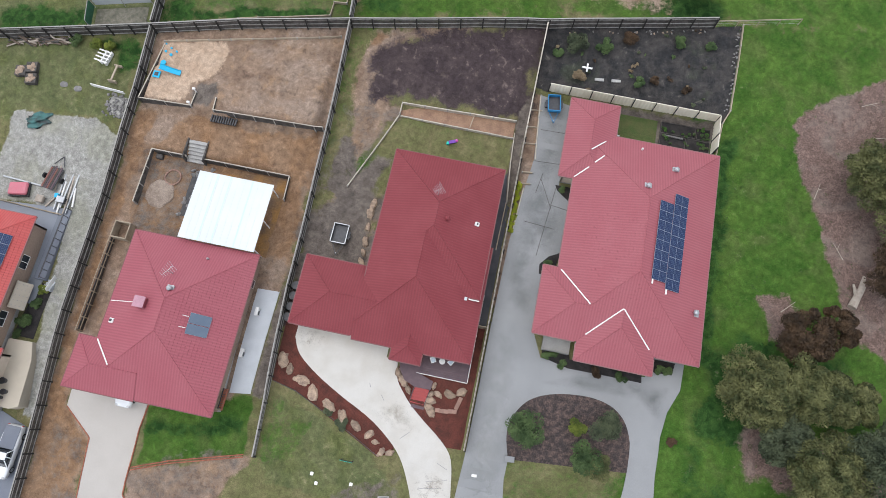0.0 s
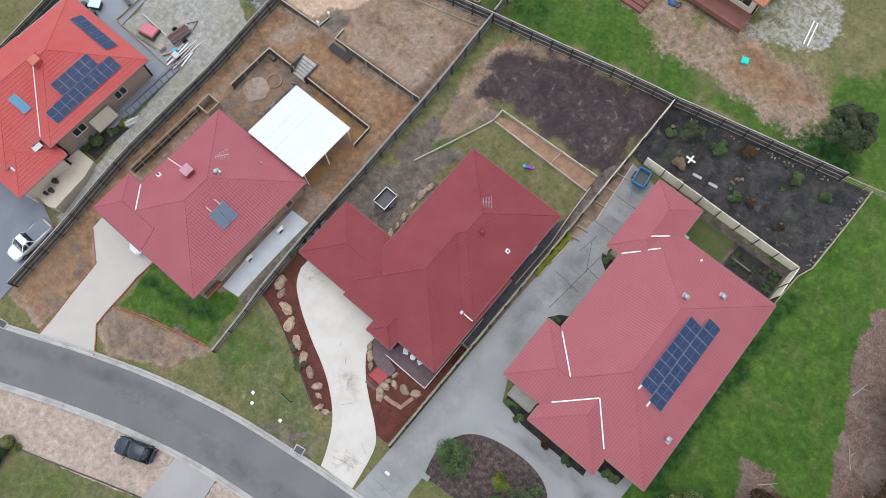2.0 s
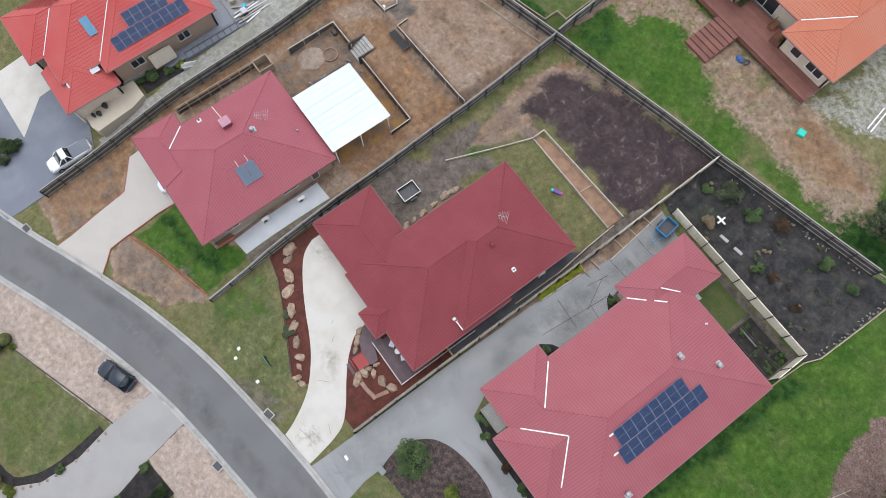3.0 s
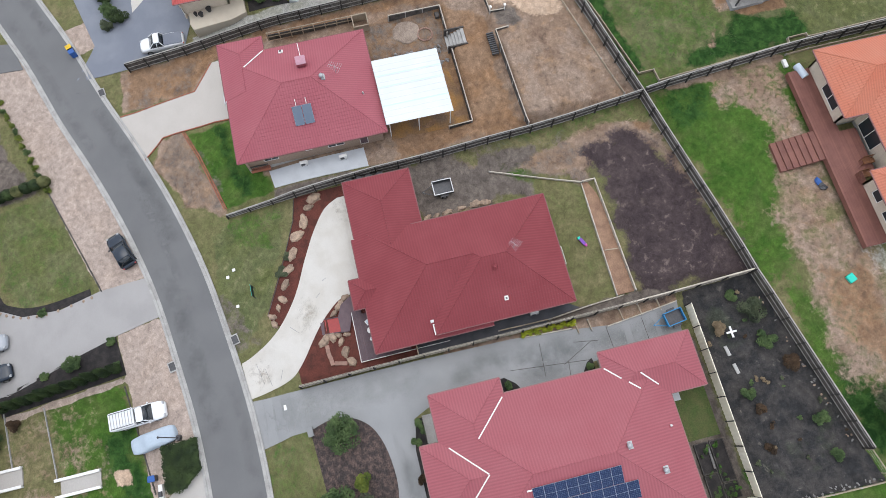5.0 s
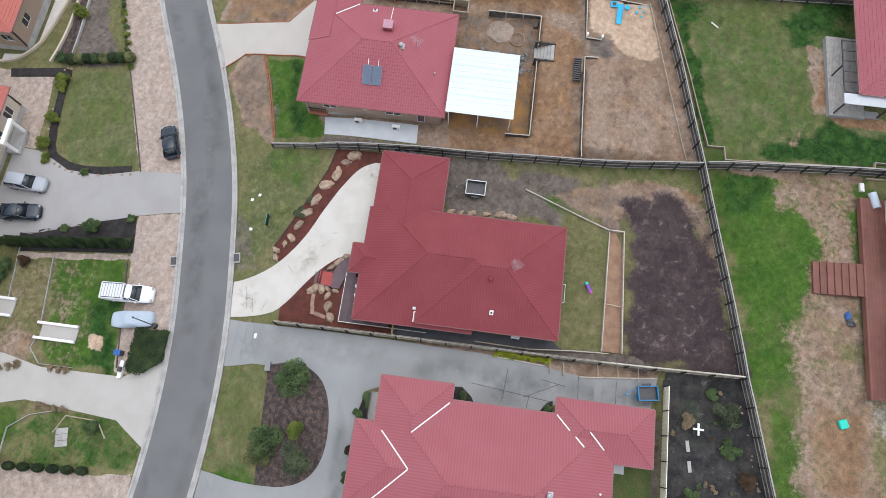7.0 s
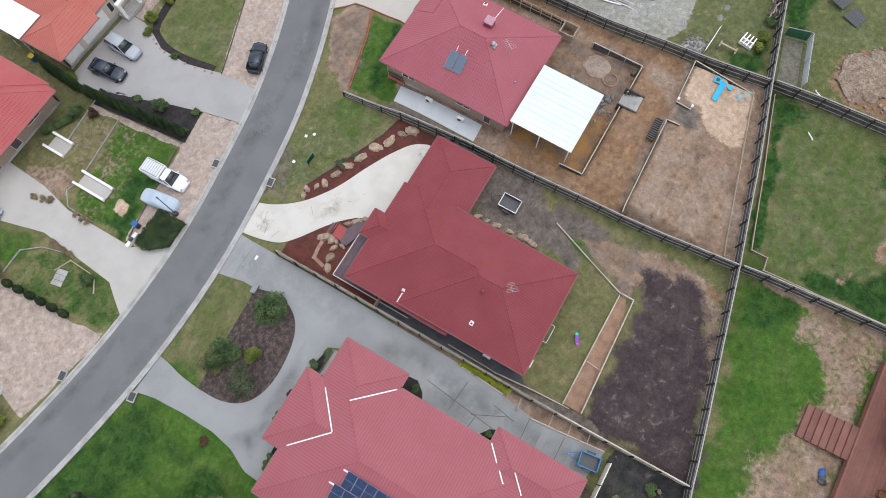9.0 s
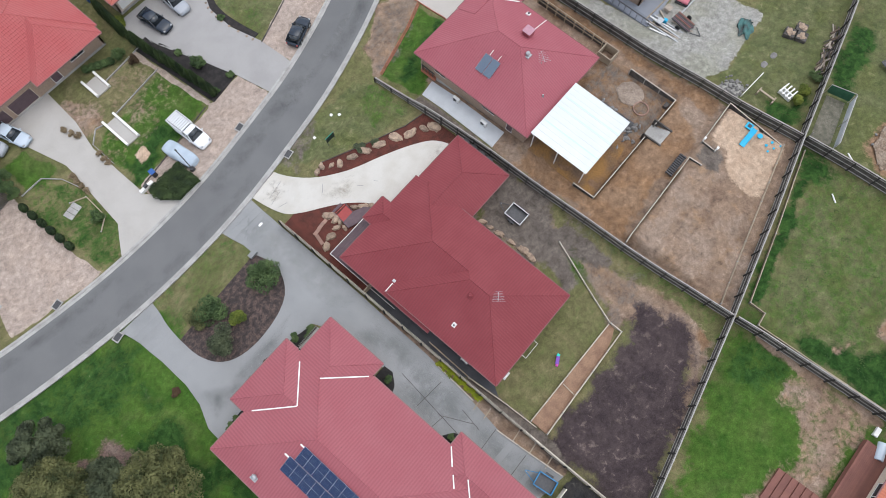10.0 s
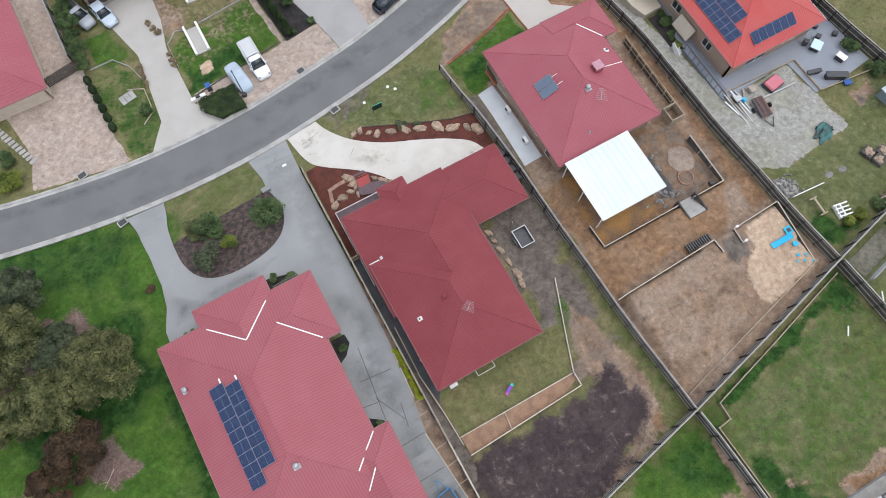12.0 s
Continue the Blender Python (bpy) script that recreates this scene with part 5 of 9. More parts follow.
def paling_fence(label, pts, height=1.75, side=1, paling_mat=None, rail_mat=None, post_mat=None, cap=True, low=None, bay=2.5):
    """Timber fence on the line pts; rails and posts stand on its left (1) or right (-1)."""
    paling_mat, rail_mat, post_mat = paling_mat or timber_old, rail_mat or timber_rail, post_mat or timber_post
    f = thing("paling_fence", label, "fence")
    line = along(pts, bay)
    off = offset_line(line, 0.06 * side)

    def tall(i):
        return height if low is None else low(*line[i])
    pal = bmesh.new()
    rs = random.Random(len(line))
    fine = []
    for i, (a, b) in enumerate(zip(line, line[1:])):
        n = int(math.hypot(b[0] - a[0], b[1] - a[1]) / 0.105)
        za, zb, ha, hb = H(*offset_line(line, 0.3 * side)[i]), H(*offset_line(line, 0.3 * side)[i + 1]), tall(i), tall(i + 1)
        d = Vector((b[0] - a[0], b[1] - a[1])).normalized()
        for k in range(n):
            t0, t1 = k / n, (k + 0.93) / n
            z0 = za + (zb - za) * t0 - 0.8
            z1 = za + ha + (zb + hb - za - ha) * t0 + rs.uniform(-0.02, 0.015)
            p, q = Vector(a).lerp(Vector(b), t0), Vector(a).lerp(Vector(b), t1)
            w = Vector((-d.y, d.x)) * 0.012
            vs = [pal.verts.new((v.x, v.y, z)) for z in (z0, z1) for v in (p - w, q - w, q + w, p + w)]
            for ids in ((0, 1, 5, 4), (1, 2, 6, 5), (2, 3, 7, 6), (3, 0, 4, 7), (4, 5, 6, 7)):
                pal.faces.new([vs[j] for j in ids])
    tagged(part("infill", pal, paling_mat, f), "thin weathered timber palings", kind="stuff")
    for frac in (0.12, 0.5, 0.88):
        for i in range(len(line) - 1):
            za, zb = H(*off[i]) + tall(i) * frac, H(*off[i + 1]) + tall(i + 1) * frac
            part("rail", bar(bmesh.new(), (*off[i], za), (*off[i + 1], zb), 0.045, 0.085), rail_mat, f)
    if cap:
        for i in range(len(line) - 1):
            part("capping", bar(bmesh.new(), (*line[i], H(*off[i]) + tall(i) + 0.02), (*line[i + 1], H(*off[i + 1]) + tall(i + 1) + 0.02), 0.12, 0.035), rail_mat, f)
    pp = offset_line(line, 0.13 * side)
    for i, (x, y) in enumerate(pp):
        z = H(x, y)
        key = round(tall(i), 2)
        if key not in post_mesh:
            post_mesh[key] = mesh_of("post", new_box(-0.06, 0.06, -0.06, 0.06, -0.3, key + 0.02), post_mat)
        ob = new("post", post_mesh[key])
        ob.parent = f
        ob.location = (x, y, z)
    return f


def ramp_low(x, y):
    return float(np.interp(y, (-5, 0, 3), (0.9, 1.1, 1.75)))


paling_fence("weathered grey timber paling fence along the rear boundary", [(-72, 29.5), (-56.4, 33.0), (-39.8, 36.5), (-18.6, 41.3), (2.6, 45.5), (20.4, 49.4)], side=-1)
paling_fence("weathered brown timber fence between sloping yards", [(-39.8, 36.4), (-39.95, 20), (-39.9, 5), (-39.6, -13.9)], 1.7, side=1)
paling_fence("weathered timber paling fence that drops low towards the street", [(-17.6, -4.8), (-17.7, 3), (-18.2, 12), (-18.45, 27), (-18.6, 41.2)], side=-1, low=ramp_low)
paling_fence("pale-topped timber fence beside the concrete driveway", [(2.4, 0.0), (2.4, 20), (2.45, 45.3)], 1.5, side=-1, rail_mat=timber_white)
paling_fence("dark timber fence dividing the upper lawns", [(-18.7, 41.6), (-19.4, 56), (-19.8, 74)], side=-1)
paling_fence("dark timber paling fence between back lawns", [(-39.9, 36.8), (-40.0, 55), (-40.2, 74)], side=-1)
paling_fence("dark timber fence beside a gravel drive", [(20.4, -41), (20.3, -27.4)], 1.6, side=1)
paling_fence("timber fence behind the patio", [(-61.4, -4), (-61.8, 15), (-62.6, 31.6)], side=-1)

cream = thing("panel_fence", "cream steel panel fence with dark posts round the back garden", "fence")
runs = [((4.0 + 2.28 * i, 38.8), (4.0 + 2.28 * (i + 1), 38.8)) for i in range(8)] + [((22.24, 38.8), (22.24, 36.7)), ((22.24, 36.7), (22.24, 35.0))]
for (ax, ay), (bx, by) in runs:
    bm = bmesh.new()
    z0 = 2.55
    d = Vector((bx - ax, by - ay, 0)).normalized()
    n = 24
    side = Vector((-d.y, d.x, 0))
    front, back = [], []
    for k in range(n + 1):
        p = Vector((ax, ay, 0)).lerp(Vector((bx, by, 0)), k / n) + side * (0.012 if k // 2 % 2 else -0.012)
        front.append([bm.verts.new((p.x, p.y, z)) for z in (z0 + 0.05, z0 + 2.6)])
        back.append([bm.verts.new((p.x + side.x * 0.01, p.y + side.y * 0.01, z)) for z in (z0 + 0.05, z0 + 2.6)])
    for p, q, r, t in zip(front, front[1:], back, back[1:]):
        bm.faces.new((p[0], q[0], q[1], p[1]))
        bm.faces.new((t[0], r[0], r[1], t[1]))
        bm.faces.new((p[1], q[1], t[1], r[1]))
    pan = part("panel", bm, cream_steel, cream)
    for z in (z0 + 2.61, z0 + 0.06):
        part("rail", bar(bmesh.new(), (ax, ay, z), (bx, by, z), 0.07, 0.06), cream_steel, pan)
for ax, ay in [r[0] for r in runs] + [runs[-1][1]]:
    part("post", new_box(ax - 0.045, ax + 0.045, ay - 0.09, ay + 0.05, 2.4, 5.19), timber_post, cream)

chain = thing("wire_fence", "low wire fence with a timber rail beside open grass", "fence")
for x, y in along([(20.6, 49.5), (29.5, 51.6)], 2.2):
    part("post", rod(bmesh.new(), (x, y, H(x, y) - 0.2), (x, y, H(x, y) + 1.05), 0.045), timber_pale, chain)
wire = bmesh.new()
for a, b in zip(along([(20.6, 49.5), (29.5, 51.6)], 2.2), along([(20.6, 49.5), (29.5, 51.6)], 2.2)[1:]):
    for z in (0.3, 0.6, 0.9):
        rod(wire, (*a, H(*a) + z), (*b, H(*b) + z), 0.008, 4)
part("wire", wire, galvanised, chain)
part("top_rail", bar(bmesh.new(), (20.6, 49.5, H(20.6, 49.5) + 1.05), (29.5, 51.6, H(29.5, 51.6) + 1.05), 0.07, 0.07), timber_pale, chain)


# ---- retaining walls and steps ----
def sleeper_wall(label, pts, height, mat=timber_pale, thick=0.1, bay=2.4, base=None, proud=0.05):
    """Timber sleepers laid between posts; the top stands height over the ground on the lower side."""
    w = thing("retaining_wall", label, "retaining wall")
    line = along(pts, bay)
    courses = max(1, round(height / 0.2))
    for a, b in zip(line, line[1:]):
        za = (H(*a) if base is None else base) + 0.0
        zb = (H(*b) if base is None else base) + 0.0
        for c in range(courses):
            h = height / courses
            m = bmesh.new()
            bar(m, (*a, za + (c + 0.5) * h), (*b, zb + (c + 0.5) * h), thick, h - 0.012)
            part("sleeper", m, mat, w)
    for a in line:
        z = (H(*a) if base is None else base)
        part("post", new_box(a[0] - 0.06, a[0] + 0.06, a[1] - 0.06, a[1] + 0.06, z - 0.3, z + height + 0.02), timber_rail, w)
    return w


sleeper_wall("low pale sleeper wall running diagonally over the grass", [(-15.1, 23.9), (-11.4, 33.1)], 0.3, timber_white)
sleeper_wall("pale timber sleeper wall in front of a raised bed", [(-11.4, 33.0), (1.2, 32.9)], 0.68, timber_white, base=1.95)
sleeper_wall("pale timber sleeper wall behind a raised bed", [(1.2, 34.8), (-11.4, 34.4), (-11.4, 33.1)], 0.8, timber_white, base=2.25)
sleeper_wall("thin timber edging beside the lawn", [(1.25, 34.7), (1.5, 30), (1.9, 25.7)], 0.35, timber_white, base=2.0)
solo("raised_bed_soil", drape([(-11.35, 33.05), (1.2, 32.95), (1.2, 34.75), (-11.35, 34.35)], 0.0, 1, 0.4, level=2.56), soil_bed, "bare orange earth in a raised timber bed", "garden bed", kind="structure")
solo("bed_brace", bar(bmesh.new(), (-3.6, 33.1, 2.65), (-3.35, 34.7, 3.1), 0.09, 0.09), timber_pale, "loose pale timber propped across the raised bed", "timber")

sleeper_wall("dark timber sleeper wall round a sunken yard", [(-36.7, 17.5), (-36.7, 23.6), (-32.9, 23.6)], 0.95, timber_old, base=1.5)
sleeper_wall("dark timber sleeper wall with a pale top behind the carport", [(-30.9, 23.6), (-21.4, 23.6), (-21.3, 21.0)], 0.95, timber_old, base=1.5)
for pts in ([(-36.75, 17.5), (-36.75, 23.65), (-32.9, 23.65)], [(-30.9, 23.65), (-21.35, 23.65), (-21.25, 21.0)]):
    bm = bmesh.new()
    for a, b in zip(pts, pts[1:]):
        bar(bm, (*a, 2.48), (*b, 2.48), 0.1, 0.05)
    solo("wall_capping", bm, timber_white, "pale timber capping on a sleeper wall", "capping")
for pts in ([(-39.2, 28.5), (-33.4, 28.75), (-33.3, 30.4)], [(-31.0, 30.2), (-30.9, 28.75), (-19.8, 29.1), (-18.9, 29.2)], [(-39.2, 28.5), (-38.5, 35.6)]):
    sleeper_wall("timber edge of a raised earth platform", pts, 1.05, timber_old, base=3.05)
    bm = bmesh.new()
    for a, b in zip(pts, pts[1:]):
        bar(bm, (*a, 4.12), (*b, 4.12), 0.1, 0.05)
    solo("wall_capping", bm, timber_white, "weathered pale capping on the platform edge", "capping")
sleeper_wall("low pale timber edge along the back of the platform", [(-38.5, 35.6), (-19.5, 40.0)], 0.3)
for x, y in ((-33.3, 30.4), (-33.4, 28.75)):
    bm = bmesh.new()
    rod(bm, (x, y, 4.0), (x, y, 4.75), 0.06)
    box(bm, x - 0.16, x + 0.16, y - 0.12, y + 0.12, 4.7, 4.9, 0.03)
    solo("bollard_light", bm, white_paint, "white garden light on a short post at the platform gap", "lamp")

steps = thing("garden_steps", "grey concrete steps up from the sunken yard", "steps")
for i in range(6):
    part("step", new_box(-33.0, -30.95, 23.3 + i * 0.36, 23.3 + (i + 1) * 0.36 + 0.02, 1.3, 1.5 + (i + 1) * 0.18, 0.015), kerb_mat, steps)
for x in (-33.1, -30.85):
    part("side_wall", new_box(x - 0.07, x + 0.07, 23.25, 25.6, 1.4, 2.75), timber_old, steps)

pal = thing("pallet_ladder", "stack of dark steel slats leaning at the platform wall", "rack")
for i in range(11):
    part("slat", new_box(-31.2 + i * 0.27, -31.05 + i * 0.27, 27.75, 28.55, 3.12, 3.3), steel_dark, pal)
for y in (27.85, 28.45):
    part("runner", new_box(-31.25, -28.3, y - 0.04, y + 0.04, 3.02, 3.12), steel_dark, pal)

sleeper_wall("low sleeper edging along the upper lawn", [(-39.2, 37.6), (-35.3, 38.5), (-28.9, 40.1), (-21.2, 42.0), (-21.1, 43.6), (-19.7, 43.75), (-19.9, 50.1), (-20.2, 58.3), (-20.8, 58.4), (-20.8, 60.4), (-20.4, 60.5), (-20.7, 72)], 0.35)
sleeper_wall("timber edging beside the orange-roofed house", [(-19.0, 57.5), (-19.1, 72)], 0.3)
sleeper_wall("timber retaining edge beside the black garden", [(23.6, 50.2), (23.5, 40.1), (22.9, 38.6), (22.7, 34)], 0.3, timber_pale)
sleeper_wall("small timber steps beside the fence", [(3.0, 27.9), (4.0, 28.0)], 0.35)
sleeper_wall("small timber step", [(2.9, 29.2), (4.0, 29.3)], 0.4)
sleeper_wall("pale timber edge beside the yellow shrubs", [(3.05, 22.5), (3.35, 27.4)], 0.25, timber_white)
sleeper_wall("pale timber edge along the strip of earth", [(4.0, 30.9), (3.3, 38.1)], 0.25, timber_white)
for i in range(3):
    y = 32.6 + 1.9 * i
    sleeper_wall("timber divider in a strip of earth", [(2.6, y), (3.75, y + 0.1)], 0.2)

# balcony-like timber frame down the west side of the maroon-roofed house
frame_w = thing("retaining_fence", "long timber-framed retaining screen in a cutting beside the house", "screen")
yy = 3.4
while yy < 15.2:
    part("post", new_box(-37.8, -37.68, yy - 0.06, yy + 0.06, 1.0, 2.5), timber_pale, frame_w)
    yy += 1.35
for z in (1.7, 2.45):
    part("rail", bar(bmesh.new(), (-37.74, 3.4, z), (-37.74, 14.5, z), 0.06, 0.1), timber_pale, frame_w)
for i in range(5):
    part("board", new_box(-37.85, -37.8, 3.3, 14.6, 1.0 + i * 0.2, 1.19 + i * 0.2), timber_old, frame_w)
crate = thing("timber_box", "open pale timber box frame at the corner of the house", "box")
for x0, x1, y0, y1 in ((-37.7, -37.6, 13.3, 15.1), (-36.1, -36.0, 13.3, 15.1), (-37.6, -36.1, 13.3, 13.4), (-37.6, -36.1, 15.0, 15.1)):
    part("side", new_box(x0, x1, y0, y1, 1.4, 2.6), timber_pale, crate)

# ---- sunken yard contents ----
bm = bmesh.new()
ball(bm, (-34.7, 19.1, 1.46), (1.55, 1.6, 0.3), 4, 0.12, 3)
for v in bm.verts:
    v.co.z = max(v.co.z, 1.4)
solo("sandpile", bm, material("pale_heap_sand", (0.31, 0.245, 0.195), 0.95, (0.21, 0.16, 0.125), 1.6, 0.9, 0.3, 9, 0.4), "low heap of pale builder's sand", "sand heap", smooth=True)
ring = thing("fire_ring", "ring of brown stones on bare earth", "fire ring")
for k in range(20):
    a0, a1 = k * math.tau / 20, (k + 0.85) * math.tau / 20
    part("stone", bar(bmesh.new(), (-33.9 + 0.85 * math.cos(a0), 21.2 + 0.85 * math.sin(a0), 1.56), (-33.9 + 0.85 * math.cos(a1), 21.2 + 0.85 * math.sin(a1), 1.56), 0.14, 0.12), paver_red, ring)
rs = random.Random(4)
for i in range(26):
    bm = ball(bmesh.new(), (0, 0, 0), (rs.uniform(0.15, 0.42), rs.uniform(0.12, 0.32), rs.uniform(0.08, 0.2)), 2, 0.5, i)
    x, y = rs.uniform(-32.2, -30.2), rs.uniform(17.0, 22.6)
    if rs.random() < 0.3:
        x, y = rs.uniform(-30, -28), rs.uniform(21.8, 23.0)
    solo("rubble_stone", bm, rock_grey, "dark grey rubble stone on bare earth", "stone", pose(x, y, 1.55, 0, 0, rs.uniform(0, 360)), "rubble in the sunken yard")
solo("timber_crate", new_box(-36.3, -35.6, 22.9, 23.4, 1.5, 1.95, 0.02), timber_old, "brown timber crate in a corner of the sunken yard", "crate")
tarp = bmesh.new()
bmesh.ops.create_grid(tarp, x_segments=24, y_segments=18, size=1)
for v in tarp.verts:
    v.co = Vector((-30.9 + v.co.x * 1.0, 19.6 + v.co.y * 2.4, 1.56 + 0.12 * noise.noise(Vector((v.co.x * 2.2, v.co.y * 3.3, 1)))))
solo("ground_sheet", tarp, material("dark_sheet", (0.045, 0.045, 0.048), 0.6, (0.09, 0.085, 0.08), 2, 0.6), "crumpled dark ground sheet on the earth", "sheet", smooth=True)

carport = thing("carport", "white steel carport joined to the maroon-roofed house", "carport")
n = 34
bm = bmesh.new()
prof = []
for i in range(0, n, 3):
    x0 = -29.85 + 7.95 * i / n
    prof += [(x0, 0.0), (x0 + 0.02, 0.02), (x0 + 0.06, 0.02), (x0 + 0.08, 0.0)]
prof.append((-21.9, 0.0))
rows = [[bm.verts.new((x, y, z + zz)) for x, zz in prof] for y, z in ((14.25, 4.65), (21.6, 4.55))]
for i in range(len(prof) - 1):
    bm.faces.new((rows[0][i], rows[0][i + 1], rows[1][i + 1], rows[1][i]))
part("roof_sheet", bm, metal_white, carport, "bright white ribbed steel roof sheeting")
for i in (8, 14, 24):
    x0 = -29.85 + 7.95 * i / n
    bm = bmesh.new()
    vs = [bm.verts.new((x, y, 4.565 + (0.1 if y < 18 else 0))) for x, y in ((x0 + 0.08, 14.3), (x0 + 0.22, 14.3), (x0 + 0.22, 21.55), (x0 + 0.08, 21.55))]
    bm.faces.new(vs)
    part("clear_sheet", bm, translucent, carport, "pale translucent roof strip")
for x, y in ((-29.6, 21.3), (-22.1, 21.3), (-29.6, 17.8), (-22.1, 17.8), (-29.6, 14.6), (-22.1, 14.6)):
    part("post", new_box(x - 0.05, x + 0.05, y - 0.05, y + 0.05, 1.4, 4.5), white_paint, carport)
for y in (14.45, 17.8, 21.35):
    part("beam", new_box(-29.8, -21.95, y - 0.04, y + 0.04, 4.36, 4.5), white_paint, carport)
solo("earth_patch", drape([(-29.4, 14.6), (-21.6, 14.6), (-21.6, 23.3), (-25, 23.4), (-29, 22.6)], 0.012, 1, 0.03, level=1.5), material("orange_earth", (0.30, 0.16, 0.055), 0.95, (0.15, 0.10, 0.07), 0.5, 0.9, 0.25, 6, 0.3), "stained orange earth under the carport", "earth", kind="structure")


# ---- play things and small yard things ----
pt = thing("play_set", "bright blue plastic slide on a pale sand pit", "slide")
z = 4.02
bm = bmesh.new()
for a, b in zip(range(6), range(1, 7)):
    x0, x1 = -37.75 + a * 0.35, -37.75 + b * 0.35
    za, zb = z + 0.75 * (1 - a / 6) ** 1.3 + 0.05, z + 0.75 * (1 - b / 6) ** 1.3 + 0.05
    y = 32.2
    vs = [bm.verts.new(c) for c in ((x0, y - 0.28, za), (x1, y - 0.28, zb), (x1, y + 0.28, zb), (x0, y + 0.28, za))]
    bm.faces.new(vs)
    for s in (-1, 1):
        vs = [bm.verts.new(c) for c in ((x0, y + s * 0.28, za), (x1, y + s * 0.28, zb), (x1, y + s * 0.31, zb + 0.15), (x0, y + s * 0.31, za + 0.15))]
        bm.faces.new(vs)
bmesh.ops.remove_doubles(bm, verts=bm.verts[:], dist=1e-4)
bmesh.ops.recalc_face_normals(bm, faces=bm.faces[:])
bmesh.ops.solidify(bm, geom=bm.faces[:], thickness=0.03)
part("slide", bm, plastic_blue, pt)
bm = new_box(-38.6, -37.8, 31.2, 32.0, z, z + 0.12, 0.03)
part("sand_tray", bm, plastic_blue, pt)
part("tray_lid", new_box(-38.4, -38.0, 31.4, 31.8, z + 0.12, z + 0.16), steel_dark, pt)
for i, (x, y) in enumerate(((-37.9, 33.1), (-37.4, 34.2), (-38.1, 34.5), (-37.6, 35.0), (-38.3, 35.4), (-36.9, 34.7))):
    bm = bmesh.new()
    rod(bm, (x, y, 4.08), (x, y, 4.08 + 0.1), (0.3, 0.16, 0.14, 0.12, 0.1, 0.12)[i], 12)
    solo("toy_bucket", bm, plastic_blue, "small blue plastic sand toy", "toy", group="sand toys")

bm = bmesh.new()
bar(bm, (-5.5, 31.1, H(-5, 31) + 0.3), (-4.8, 31.5, H(-5, 31) + 0.12), 0.34, 0.1)
toy = thing("toy_slide", "small purple and pink plastic slide lying on the lawn", "toy")
part("chute", bm, plastic_purple, toy)
part("end", ball(bmesh.new(), (-4.72, 31.55, H(-5, 31) + 0.15), 0.16, 2), plastic_pink, toy)
part("base", new_box(-5.75, -5.45, 30.9, 31.2, H(-5, 31), H(-5, 31) + 0.3, 0.03), plastic_teal, toy)


def trailer(label, m, paint, length=2.3, width=1.5, mesh_side=False):
    t = thing("box_trailer", label, "trailer", m)
    w, l = width / 2, length / 2
    part("tray_floor", new_box(-w, w, -l, l, 0.5, 0.54), steel_dark, t)
    for x0, x1, y0, y1 in ((-w, -w + 0.05, -l, l), (w - 0.05, w, -l, l), (-w + 0.05, w - 0.05, -l, -l + 0.05), (-w + 0.05, w - 0.05, l - 0.05, l)):
        part("side", new_box(x0, x1, y0, y1, 0.54, 0.92), paint, t)
        part("top_rail", new_box(x0 - 0.02, x1 + 0.02, y0 - 0.02, y1 + 0.02, 0.92, 0.97), galvanised if not mesh_side else paint, t)
    bm = bmesh.new()
    bar(bm, (-w * 0.7, -l, 0.45), (0, -l - 1.2, 0.45), 0.06, 0.08)
    bar(bm, (w * 0.7, -l, 0.45), (0, -l - 1.2, 0.45), 0.06, 0.08)
    part("drawbar", bm, paint, t)
    bm = bmesh.new()
    rod(bm, (0, -l - 1.0, 0.0), (0, -l - 1.0, 0.6), 0.04)
    part("jockey_wheel", bm, galvanised, t)
    for s in (-1, 1):
        wheel = part("wheel", rod(bmesh.new(), (s * (w + 0.04), 0, 0.3), (s * (w + 0.22), 0, 0.3), 0.3, 18), rubber, t)
        part("rim", rod(bmesh.new(), (s * (w + 0.2), 0, 0.3), (s * (w + 0.235), 0, 0.3), 0.17, 14), rim_mat, wheel)
        part("mudguard", new_box(*sorted((s * (w + 0.02), s * (w + 0.26))), -0.42, 0.42, 0.64, 0.68), steel_dark, t)
    return t


trailer("dark box trailer with a galvanised rail parked on bare earth", pose(-14.5, 18.55, H(-14.5, 18.5) - 0.02, 0, 0, 0), steel_dark, 2.1, 1.6)
trailer("blue steel box trailer parked on the concrete", pose(4.85, 37.2, H(4.8, 37) + 0.06, 0, 0, 8), trailer_blue, 1.9, 1.35, True)

sign = thing("sale_sign", "dark notice board on two posts at the front lawn", "sign")
for x in (-9.0, -7.9):
    part("post", rod(bmesh.new(), (x, -3.2, H(x, -3.2) - 0.2), (x, -3.2, H(x, -3.2) + 1.5), 0.035), steel_dark, sign)
part("board", new_box(-9.05, -7.85, -3.28, -3.24, H(-8.5, -3.2) + 0.55, H(-8.5, -3.2) + 1.45), material("dark_green_board", (0.012, 0.03, 0.03), 0.5), sign)
part("board_frame", new_box(-9.1, -7.8, -3.30, -3.28, H(-8.5, -3.2) + 1.38, H(-8.5, -3.2) + 1.5), plastic_teal, sign)
for x, y in ((-11.1, -6.0), (-7.7, -5.4), (-11.7, -5.2)):
    solo("pit_lid", new_box(x - 0.16, x + 0.16, y - 0.16, y + 0.16, H(x, y) - 0.05, H(x, y) + 0.07, 0.01), white_paint, "small white service lid in the lawn", "lid", group="service lids")
solo("pit_lid", new_box(3.65, 4.15, -2.2, -1.8, H(4, -2) + 0.05, H(4, -2) + 0.085), white_paint, "white service lid in the grey driveway", "lid", group="service lids")
